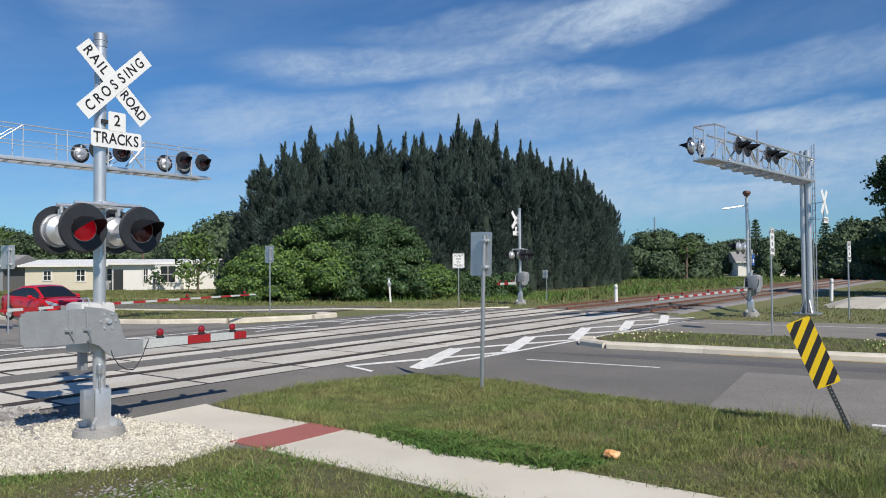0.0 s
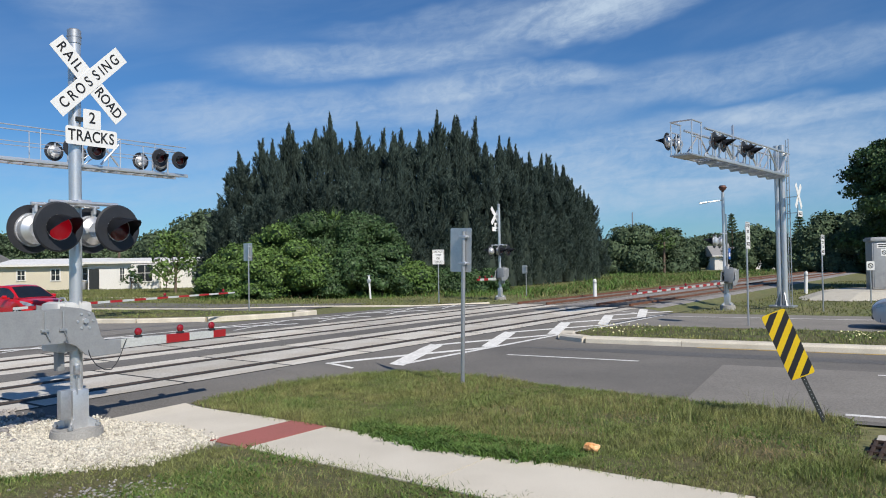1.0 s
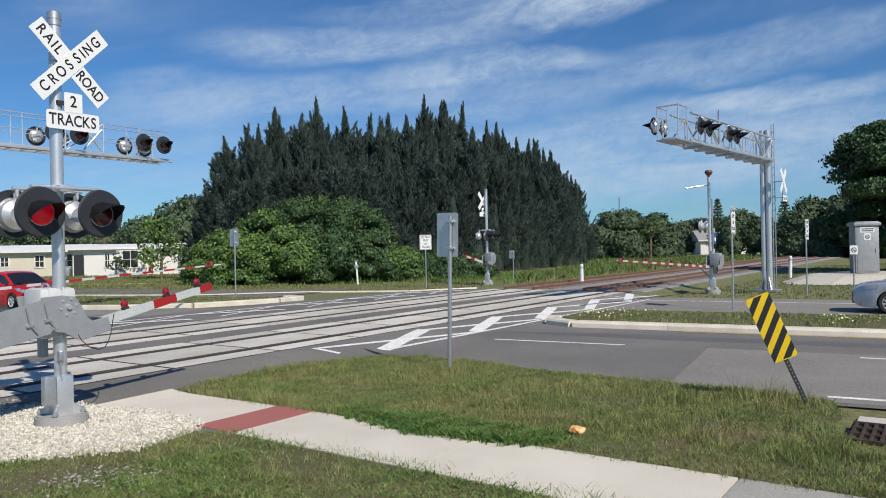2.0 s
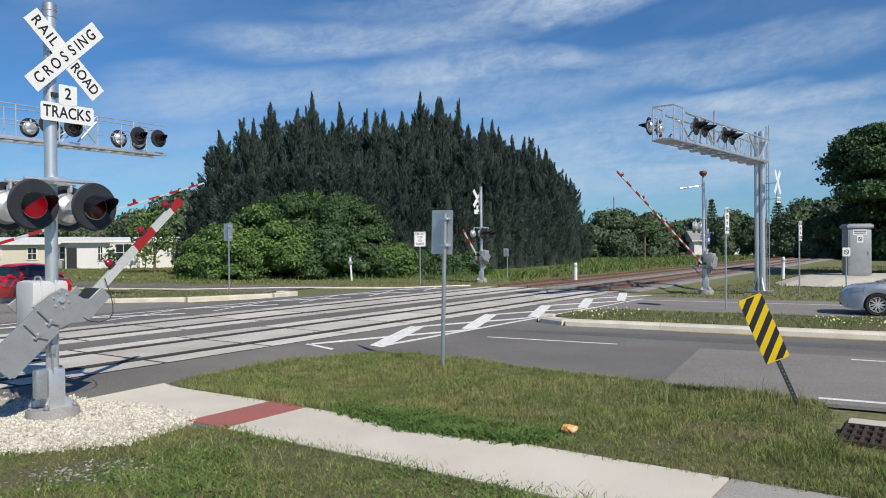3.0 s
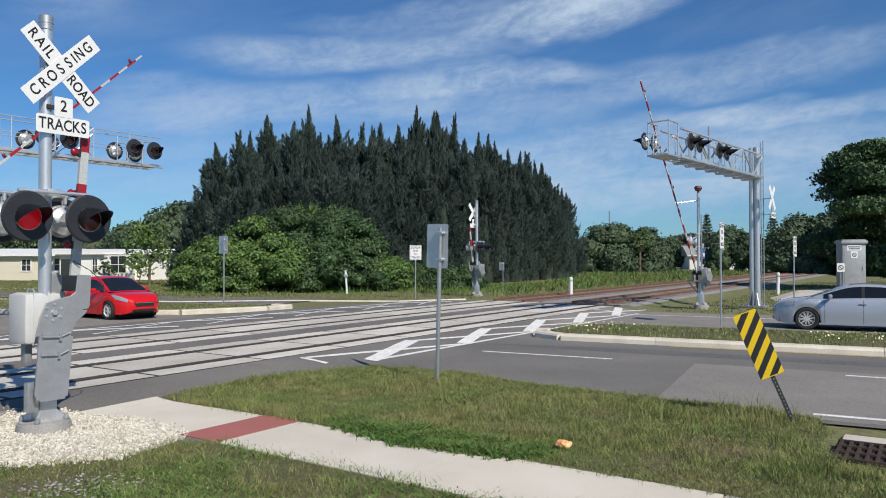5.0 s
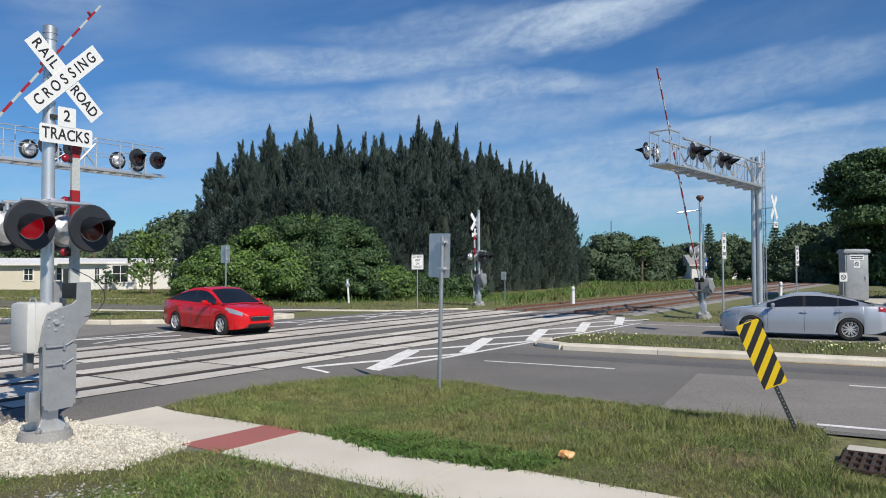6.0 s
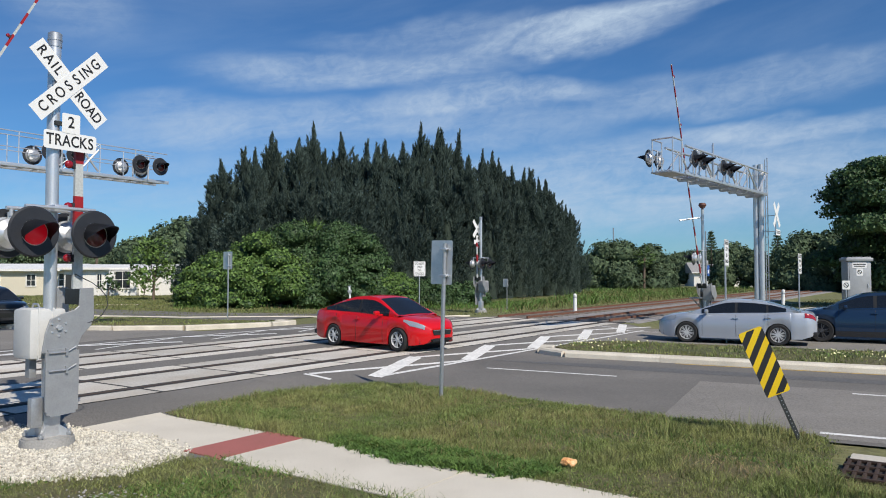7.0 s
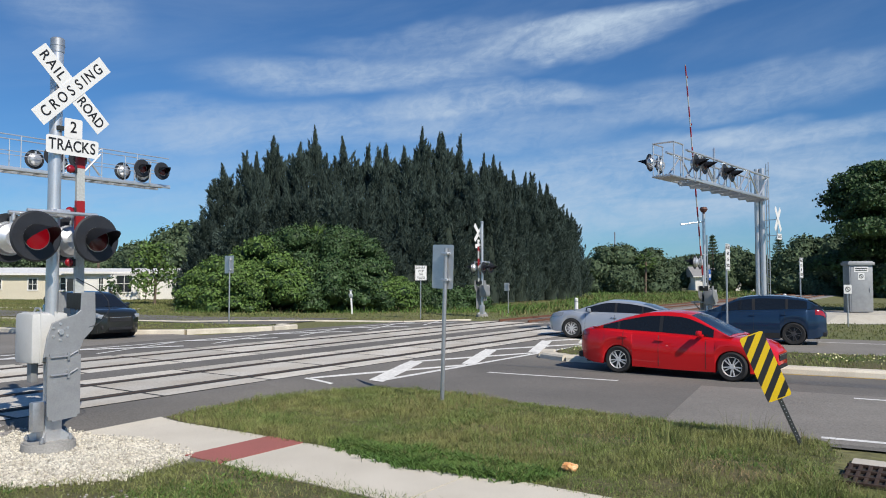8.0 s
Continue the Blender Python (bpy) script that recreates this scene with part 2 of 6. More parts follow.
    roof_grey=mat("grey_shingles", (0.32, 0.31, 0.30), 0.9, scale=0.6, fine=6, vary=0.5),
    pane=mat("dark_window_pane", (0.03, 0.035, 0.04), 0.08, scale=2, bump=0, vary=0.2),
    litter=mat("orange_wrapper", (0.75, 0.26, 0.04), 0.35, col2=(0.8, 0.6, 0.35), scale=12, fine=40, vary=0.9, bump=0.1),
    grate=mat("rusty_cast_iron", (0.075, 0.048, 0.035), 0.8, 0.3, scale=5, fine=40, vary=0.8, bump=0.3),
    # darker than the stones: shade in the gaps between them, put into the colour
    gravel_bed=mat("fines_with_gap_shade", (0.44, 0.41, 0.35), 0.95, scale=3, fine=60, bump=0.4),
    blue=mat("blue_sign", (0.02, 0.12, 0.45), 0.5, bump=0),
    brown=mat("weathered_brown_bell", (0.16, 0.075, 0.06), 0.6, 0.2, scale=8, bump=0.1),
)


# ---- small building tools ----
def add_box(bm, c, s, m=None, bevel=0.0):
    geo = bmesh.ops.create_cube(bm, size=1.0, matrix=Matrix.Translation(c) @ Matrix.Diagonal((*s, 1)))
    if bevel:
        edges = list({e for v in geo["verts"] for e in v.link_edges})
        res = bmesh.ops.bevel(bm, geom=edges, offset=bevel, segments=2, affect="EDGES", profile=0.6)
        vs = list({v for f in res["faces"] for v in f.verts} | {v for v in geo["verts"] if v.is_valid})
    else:
        vs = geo["verts"]
    if m is not None:
        bmesh.ops.transform(bm, matrix=m, verts=vs)
    return bm


def add_rod(bm, p0, p1, r0, r1=None, n=10):
    p0, p1 = Vector(p0), Vector(p1)
    d = p1 - p0
    m = Matrix.Translation((p0 + p1) / 2) @ d.to_track_quat("Z", "Y").to_matrix().to_4x4()
    bmesh.ops.create_cone(bm, cap_ends=True, segments=n, radius1=r0, radius2=r0 if r1 is None else r1, depth=d.length, matrix=m)
    return bm


def add_prism(bm, pts, y0, y1, m=None):
    """Outline in x, z, pushed from y0 to y1."""
    a = [bm.verts.new((x, y0, z)) for x, z in pts]
    b = [bm.verts.new((x, y1, z)) for x, z in pts]
    n = len(pts)
    bm.faces.new(a), bm.faces.new(b[::-1])
    for i in range(n):
        bm.faces.new((a[i], b[i], b[(i + 1) % n], a[(i + 1) % n]))
    if m is not None:
        bmesh.ops.transform(bm, matrix=m, verts=a + b)
    bmesh.ops.recalc_face_normals(bm, faces=bm.faces[:])
    return bm


def finish(name, bm, material, smooth=True):
    me = bpy.data.meshes.new(name)
    bm.to_mesh(me)
    bm.free()
    me.materials.append(material)
    if smooth:
        me.shade_smooth()
        me.set_sharp_from_angle(angle=radians(35))
    return me


def part(name, bm, material, parent, label="", at=None, smooth=True):
    ob = new(name, finish(name, bm, material, smooth))
    ob.parent = parent
    if at is not None:
        ob.matrix_basis = at
    return tagged(ob, label)


def shared(name, me, parent, at):
    ob = new(name, me)
    ob.parent = parent
    ob.matrix_basis = at
    return ob


def thing(name, m, label, category, group="", kind=""):
    ob = new(name)
    ob.empty_display_size = 0.2
    ob.matrix_basis = m
    return tagged(ob, label, category, group, kind)


def single(name, bm, material, label, category, kind="", m=None, smooth=True, group=""):
    ob = new(name, finish(name, bm, material, smooth))
    if m is not None:
        ob.matrix_basis = m
    return tagged(ob, label, category, group, kind)


def text_mesh(body, size, depth=0.002):
    cu = bpy.data.curves.new("lettering", "FONT")
    cu.body, cu.size, cu.extrude, cu.align_x, cu.align_y = body, size, depth, "CENTER", "CENTER"
    cu.offset = size * 0.012
    tmp = new("lettering", cu)
    me = bpy.data.meshes.new_from_object(tmp.evaluated_get(bpy.context.evaluated_depsgraph_get()))
    bpy.data.objects.remove(tmp)
    me.materials.clear()
    me.materials.append(M["letter"])
    return me


def lettering(body, size, parent, at, sx=1.0):
    ob = new("lettering", text_mesh(body, size))
    ob.parent = parent
    ob.matrix_basis = at @ pose(0, 0, 0, 90, 0, 0) @ Matrix.Diagonal((sx, 1, 1, 1))
    return ob


# ---- plan: the line of the tracks and of the road ----
TRACK0, TRACK_TURN = Vector((-2.84, 15.56)), 53.5
TA = Vector((math.cos(radians(TRACK_TURN)), math.sin(radians(TRACK_TURN))))
TN = Vector((-TA.y, TA.x))
ROAD_TURN = -31.0
RP, RQ = Vector((0.857, -0.515)), Vector((0.515, 0.857))


def along(s, u):
    return TRACK0 + TA * s + TN * u


def road(p, q):
    return RP * p + RQ * q


def gz(x, y):
    """Height of the ground: the road rises gently to the crossing."""
    u = (Vector((x, y)) - TRACK0).dot(TN)
    k = min(1.0, max(0.0, (u + 2.2) / 1.3))
    return 0.15 * k * k * (3 - 2 * k)


def on(x, y, dz=0.0, turn=0.0):
    return pose(x, y, gz(x, y) + dz, 0, 0, turn)


CUTS = [-2.2, -1.95, -1.7, -1.45, -1.2, -0.9]


def sheet(pts, dz, thick=0.0, bm=None):
    """A flat outline in plan that follows the ground, dz above it."""
    bm = bm or bmesh.new()
    f = bm.faces.new([bm.verts.new((p[0], p[1], 0)) for p in pts])
    if f.normal.z < 0 or (f.normal_update() or f.normal.z < 0):
        f.normal_flip()
    for u in CUTS:
        c = along(0, u)
        bmesh.ops.bisect_plane(bm, geom=bm.verts[:] + bm.edges[:] + bm.faces[:], plane_co=(c.x, c.y, 0), plane_no=(TN.x, TN.y, 0))
    if thick:
        ex = bmesh.ops.extrude_face_region(bm, geom=bm.faces[:])
        low = {v for v in ex["geom"] if isinstance(v, bmesh.types.BMVert)}
        for v in bm.verts:
            v.co.z = gz(v.co.x, v.co.y) + (dz if v in low else dz - thick)
        bmesh.ops.recalc_face_normals(bm, faces=bm.faces[:])
    else:
        for v in bm.verts:
            v.co.z = gz(v.co.x, v.co.y) + dz
    return bm


def ribbon(p0, p1, w, dz):
    p0, p1 = Vector(p0[:2]), Vector(p1[:2])
    n = (p1 - p0).normalized().orthogonal() * w / 2
    return sheet([p0 + n, p1 + n, p1 - n, p0 - n], dz)


# ---- ground, roadways ----
def build_ground():
    bm = bmesh.new()
    axis = [-1500, -500, -200, -100, -60] + list(range(-40, 61, 4)) + [90, 150, 300, 700, 1800]
    us = [-1500, -400, -150, -70, -40, -25, -15, -10, -8] + CUTS + [0, 3, 6, 12, 20, 40, 80, 160, 400, 1800]
    grid = []
    for s in axis:
        row = []
        for u in us:
            p = along(s, u)
            row.append(bm.verts.new((p.x, p.y, gz(p.x, p.y) - 0.02)))
        grid.append(row)
    for i in range(len(axis) - 1):
        for j in range(len(us) - 1):
            bm.faces.new((grid[i][j], grid[i + 1][j], grid[i + 1][j + 1], grid[i][j + 1]))
    single("ground", bm, M["farsoil"], "flat mown grass reaching far around the crossing", "ground", "structure")


def build_roads():
    # near roadway, far roadway and the apron over the tracks, with a wide strip of asphalt along both tracks
    single("apron_road", sheet([along(-30, -4.6), along(0.9, -4.6), along(18.4, -3.2), along(19.6, 9.2), along(-30, 12.2)], 0.004), M["asphalt"],
           "worn grey asphalt of the level crossing", "road", "structure")
    single("road_1", sheet([road(-10.5, 10.6), road(90, 10.6), road(90, 18.6), road(-10.5, 18.6)], 0.008), M["asphalt"], "grey asphalt carriageway with two lanes", "road", "structure")
    single("road_2", sheet([road(-14.5, 22.6), road(90, 22.6), road(90, 29.9), road(-14.5, 29.9)], 0.008), M["asphalt2"], "pale grey asphalt carriageway behind the median", "road", "structure")
    single("road_patch", sheet([road(-2.3, 10.8), road(-2.4, 15.5), road(90, 15.5), road(90, 10.8)], 0.0105), M["asphalt2"], "paler resurfaced patch of asphalt", "road", "structure")
    single("wheel_track", sheet([road(-7.6, 16.9), road(-4, 16.55), road(3.0, 16.7), road(4.5, 16.95), road(1, 17.25), road(-5, 17.35)], 0.011), M["asphalt_dark"], "dark oily wheel track on the asphalt", "road", "structure")
    single("road_3", sheet([road(-100, 11.0), road(-19.5, 11.0), road(-19.5, 19.0), road(-100, 19.0)], 0.009), M["asphalt2"], "grey asphalt carriageway beyond the tracks", "road", "structure")
    single("road_4", sheet([road(-100, 24.2), road(-22.0, 24.2), road(-22.0, 31.2), road(-30, 28.8), road(-100, 28.4)], 0.009), M["asphalt"], "far asphalt carriageway beyond the tracks", "road", "structure")


def build_markings():
    def mark(bm, name="road_marking", label="worn white painted road line", material="paint"):
        single(name, bm, M[material], label, "road marking", "structure")
    for base, d, k0, k1 in ((-1.95, 0.82, 0, 5), (8.4, -1.5, -2, 4)):
        step = 3.6
        lo, hi = base, base + d
        if d > 0:
            mark(ribbon(along(1.2, lo), along(17.2, lo - 0.3), 0.12, 0.014))
            mark(ribbon(along(0.0, -1.07), along(0.15, -1.65), 0.12, 0.014))
        else:
            mark(ribbon(along(-5, lo), along(17.0, lo + 0.1), 0.17, 0.014))
        for k in range(k0, k1):
            s0 = 1.15 + k * step if d > 0 else 4.3 + k * 3.75
            run = 2.6 if d > 0 else 2.6
            a, b = along(s0, lo), along(s0 + run, hi)
            mark(ribbon(a, b, 0.31, 0.018))
            mark(ribbon(along(s0 - 1.05 if d > 0 else s0 - 0.1, hi), along(s0 + step - 0.05, lo), 0.12, 0.014))
    for p0, p1 in ((-7.05, -4.05), (0.25, 3.3), (9.4, 12.4), (18.5, 21.5)):
        mark(ribbon(road(p0, 15.4 if p0 < 0 else 15.1), road(p1, 15.4 if p0 < 0 else 15.0), 0.12, 0.013))
    mark(ribbon(road(-0.2, 11.15), road(60, 11.15), 0.13, 0.013))
    mark(ribbon(road(-3.4, 18.26), road(60, 18.26), 0.09, 0.013), label="faded yellow edge line beside the kerb", material="yellow_line")
    mark(ribbon(road(-13.0, 28.2), road(60, 28.2), 0.12, 0.013))
    mark(ribbon(road(3.6, 23.2), road(4.6, 28.0), 0.6, 0.013), label="white painted stop bar")
    mark(ribbon(road(-60, 14.9), road(-26, 14.9), 0.12, 0.014))


def kerb_line(pts, w=0.42, h=0.16, seg=2.4, name="kerb"):
    """A row of cast kerb stones along the points, each one a piece."""
    root = thing(name, Matrix.Identity(4), "pale weathered concrete kerb beside the road", "kerb", kind="structure")
    for a, b in zip(pts, pts[1:]):
        a, b = Vector(a[:2]), Vector(b[:2])
        n = max(1, round((b - a).length / seg))
        for i in range(n):
            p, q = a.lerp(b, i / n), a.lerp(b, (i + 1) / n)
            d = (q - p)
            bm = bmesh.new()
            L = d.length / 2 - 0.006
            prof = [(-w / 2, -0.05), (w / 2, -0.05), (w / 2, h - 0.03), (w / 2 - 0.03, h), (-w / 2 + 0.06, h), (-w / 2 + 0.015, h - 0.05)]
            add_prism(bm, prof, -L, L)
            c = (p + q) / 2
            ob = part("kerb_stone", bm, M["kerb"], root, smooth=False)
            ob.matrix_basis = pose(c.x, c.y, gz(c.x, c.y), 0, 0, math.degrees(math.atan2(d.y, d.x)) - 90)
    return root


def lawn(name, pts, dz, label, material="soil", bumpy=0.05, res=0.5):
    """A raised, slightly uneven grass plot."""
    bm = sheet(pts, dz, thick=0.25)
    bmesh.ops.triangulate(bm, faces=[f for f in bm.faces if f.normal.z > 0.5])
    return single(name, bm, M[material], label, "lawn", "structure")


MEDIAN = [road(-6.3, 18.75), road(80, 18.75), road(80, 22.6), road(-6.0, 22.5), road(-6.9, 21.4), road(-7.0, 20.0)]
MEDIAN_LEFT = [(-4.7, 30.4), (-5.3, 29.3), (-8.0, 27.6), (-10.4, 27.4), (-13.5, 28.0), (-30, 37.6), (-29, 41), (-10.5, 32.6)]


def build_medians():
    lawn("median", MEDIAN, 0.13, "raised grass median with small white flowers between two carriageways")
    kerb_line([road(80, 18.6), road(30, 18.6), road(-6.2, 18.6), road(-7.0, 19.1), road(-7.25, 20.0)])
    lawn("median_left", MEDIAN_LEFT, 0.12, "kerbed grass island beyond the tracks")
    kerb_line([(-30, 37.4), (-13.5, 27.85), (-10.4, 27.2), (-8.0, 27.4), (-5.25, 29.15), (-4.55, 30.45), (-5.2, 30.9)])
    kerb_line([(-30, 42.0), (-10.35, 35.3), (-5.06, 35.9), (-0.1, 34.7), (3.2, 36.2)], w=0.22, h=0.05)


def build_tracks():
    rails = (0.0, 1.5, 3.95, 5.45)
    for u in rails:
        t = thing("rail", Matrix.Identity(4), "dark worn steel running rail in the crossing", "rail", "rails", "structure")
        prof = [(-0.036, -0.10), (0.036, -0.10), (0.036, 0.018), (0.026, 0.026), (-0.026, 0.026), (-0.036, 0.018)]
        for s0, s1 in ((-40, 19.6), (19.6, 130)):
            b2 = bmesh.new()
            add_prism(b2, prof, s0, s1)
            lift = 0.15 if s0 < 0 else 0.25
            part("running_rail" if s0 < 0 else "open_rail", b2, M["rail"] if s0 < 0 else M["rust"], t,
                 at=pose(*along(0, u), lift, 0, 0, TRACK_TURN - 90), smooth=False)
        bm = bmesh.new()
        add_prism(bm, [(-0.162, -0.06), (0.162, -0.06), (0.162, 0.0145), (-0.162, 0.0145)], -40, 19.6)
        part("flangeway", bm, M["rubber"], t, "black rubber flangeway filler", at=pose(*along(0, u), 0.15, 0, 0, TRACK_TURN - 90), smooth=False)
    # concrete panels: two field panels and a gauge panel for each track
    crossing = thing("crossing_surface", Matrix.Identity(4), "pale concrete crossing panels between and beside the rails", "crossing panel", kind="structure")
    step = 2.42
    shapes = {}
    for base, lag in ((0.0, -0.6), (3.95, 0.4)):
        for u0, u1, key in ((-0.72, -0.165, "f"), (0.165, 1.335, "g"), (1.665, 2.22, "f")):
            if key not in shapes:
                bm = bmesh.new()
                add_box(bm, (0, 0, 0), (step - 0.075, u1 - u0, 0.08))
                bmesh.ops.bevel(bm, geom=bm.edges[:], offset=0.008, segments=1, affect="EDGES")
                shapes[key] = finish("panel", bm, M["panel"], False)
            for k in range(-14, 8):
                s = lag + (k + 0.5) * step
                p = along(s, base + (u0 + u1) / 2)
                shared("panel", shapes[key], crossing, pose(p.x, p.y, 0.126, 0, 0, TRACK_TURN))
    bm = bmesh.new()
    add_prism(bm, [(-6.2, -0.02), (0.76, -0.02), (0.76, 0.0), (-6.2, 0.0)], -40, 19.5)
    single("panel_bed", bm, M["rubber"], "dark joint bed under the crossing panels", "crossing bed", "structure", pose(*along(0, 0), 0.1625, 0, 0, TRACK_TURN - 90), smooth=False)
    single("centre_strip", sheet([along(-40, 2.24), along(19.5, 2.24), along(19.5, 3.21), along(-40, 3.21)], 0.0168), M["asphalt"], "asphalt strip between the two tracks", "road", "structure")
    # open track beyond the road: ballast bed and ties
    bm = bmesh.new()
    add_prism(bm, [(-5.0, -0.1), (-2.6, 0.12), (3.7, 0.14), (4.7, -0.1)], 0, 110)
    c = along(19.7, 2.7)
    single("ballast_bed", bm, M["ballast"], "grey crushed stone ballast under the open tracks", "ballast", "stuff", pose(c.x, c.y, 0.02, 0, 0, TRACK_TURN - 90), smooth=False)
    bm = bmesh.new()
    add_box(bm, (0, 0, 0), (0.24, 2.6, 0.12), bevel=0.01)
    tie = finish("tie", bm, M["tie"], False)
    ties = thing("tie_row", Matrix.Identity(4), "weathered railway ties under the open rails", "tie", kind="structure")
    for base in (0.75, 4.7):
        for k in range(70):
            p = along(20.0 + k * 0.62, base)
            shared("tie", tie, ties, pose(p.x, p.y, 0.125, 0, 0, TRACK_TURN))


def build_sidewalk():
    root = thing("sidewalk", Matrix.Identity(4), "pale concrete sidewalk with broom marks and joints", "sidewalk", kind="structure")
    S, T = Vector((0.788, -0.616)), Vector((0.616, 0.788))
    near, far = 5.52, 6.84

    def slab(s0, s1, material, name, dz=0.012, ends=None):
        g = 0.011
        pts = ends or [S * (s0 + g) + T * near, S * (s1 - g) + T * near, S * (s1 - g) + T * far, S * (s0 + g) + T * far]
        bm = sheet(pts, dz, thick=0.1)
        part(name, bm, M[material], root, smooth=False)
    red0, red1 = -7.66, -6.98
    slab(0, 0, "concrete", "slab", ends=[S * red0 + T * near, S * red0 + T * far, Vector((-3.67, 11.42)), Vector((-4.6, 10.05)), Vector((-2.85, 9.2))])
    slab(red0, red1, "red_tile", "warning_tile", 0.016)
    cuts = [red1, -4.37, -1.67, 0.1, 1.9, 3.7, 5.5, 7.3]
    for a, b in zip(cuts, cuts[1:]):
        slab(a, b, "concrete" if a < -1.7 else "old_concrete", "slab")


build_ground()
build_roads()
build_markings()
build_medians()
build_tracks()
build_sidewalk()


# ---- signals, gates and signs ----
def flasher(parent, x, y, z, away, lens):
    """One flashing light: round black background, lens, long visor and a grey housing behind. It faces -y, or +y if away."""
    bm = bmesh.new()
    bmesh.ops.create_cone(bm, cap_ends=True, segments=40, radius1=0.305, radius2=0.285, depth=0.02, matrix=pose(0, 0, 0, 90))
    disc = part("background_disc", bm, M["black"], parent, "round matt black signal background", at=pose(x, y, z, 0, 0, 180 if away else 0))
    bm = bmesh.new()
    bmesh.ops.create_uvsphere(bm, u_segments=24, v_segments=10, radius=0.15, matrix=pose(0, -0.008, -0.01) @ Matrix.Diagonal((1, 0.3, 1, 1)))
    part("lens", bm, M[lens], disc, "round red glass lens")
    bm = bmesh.new()
    for k in range(28):
        a, b = 6.28319 * k / 28, 6.28319 * (k + 1) / 28
        add_rod(bm, (0.152 * math.cos(a), -0.014, -0.01 + 0.152 * math.sin(a)), (0.152 * math.cos(b), -0.014, -0.01 + 0.152 * math.sin(b)), 0.005, 0.005, 5)
    part("lens_ring", bm, M["alu"], disc, "thin bright ring round the lens")
    bm = bmesh.new()
    rows = []
    for j in range(6):
        d = j / 5
        row = []
        for i in range(13):
            ang = radians(-14 + 208 * i / 12)
            cut = 0.07 + 0.36 * max(0.0, math.sin(ang))
            row.append(bm.verts.new((0.158 * math.cos(ang), -0.012 - d * cut, -0.01 + 0.158 * math.sin(ang) - 0.055 * d)))
        rows.append(row)
    for a, b in zip(rows, rows[1:]):
        for i in range(12):
            bm.faces.new((a[i], a[i + 1], b[i + 1], b[i]))
    bmesh.ops.solidify(bm, geom=bm.faces[:], thickness=0.005)
    part("visor", bm, M["black"], disc, "long black visor over the lens")
    bm = bmesh.new()
    add_rod(bm, (0, 0.01, -0.01), (0, 0.03, -0.01), 0.215, 0.21, 32)
    add_rod(bm, (0, 0.03, -0.01), (0, 0.11, -0.01), 0.20, 0.185, 32)
    add_rod(bm, (0, 0.11, -0.01), (0, 0.17, -0.01), 0.185, 0.11, 32)
    add_rod(bm, (0, 0.08, 0.16), (0, 0.08, 0.26), 0.03, 0.03, 10)
    part("housing", bm, M["alu"], disc, "cast aluminium lamp housing")
    return disc


def spread(word, x0, x1, size, parent, sx):
    """Letters set side by side between x0 and x1, the narrow ones closer."""
    wide = [0.42 if ch == "I" else 0.85 if ch in "LE" else 1.1 if ch in "OGCA" else 1.0 for ch in word]
    step, at = (x1 - x0) / sum(wide), x0
    for ch, k in zip(word, wide):
        lettering(ch, size, parent, pose(at + step * k / 2, -0.003, 0), sx)
        at += step * k


def crossbuck(root, x, y, z, words=True, name="crossbuck", tilt=45):
    for sign, body in ((-1, ("RAIL", "ROAD")), (1, ("CROSSING",))):
        bm = bmesh.new()
        add_box(bm, (0, 0, 0), (1.22, 0.004, 0.229), bevel=0.0015)
        front = -0.006 if sign > 0 else 0.0
        blade = part("crossbuck_blade", bm, M["white"], root, "white crossbuck board with black border letters",
                     at=pose(x, y + front, z) @ pose(0, 0, 0, 0, -sign * tilt, 0), smooth=False)
        if words:
            if len(body) == 1:
                spread(body[0], -0.55, 0.55, 0.185, blade, 0.85)
            else:
                spread(body[0], -0.57, -0.16, 0.185, blade, 0.85)
                spread(body[1], 0.125, 0.565, 0.185, blade, 0.85)
    bm = bmesh.new()
    add_box(bm, (x - 0.08, y + 0.05, z), (0.22, 0.04, 0.06))
    part("bracket", bm, M["galv"], root)


def plate_sign(root, w, h, at, name="sign_face", material="white", r=0.03, rim=True):
    bm = bmesh.new()
    pts = []
    for cx, cz, a0 in ((w / 2 - r, h / 2 - r, 0), (-w / 2 + r, h / 2 - r, 90), (-w / 2 + r, -h / 2 + r, 180), (w / 2 - r, -h / 2 + r, 270)):
        for k in range(4):
            a = radians(a0 + k * 30)
            pts.append((cx + r * math.cos(a), cz + r * math.sin(a)))
    add_prism(bm, pts, -0.0015, 0.0015)
    return part(name, bm, M[material], root, at=at, smooth=False)


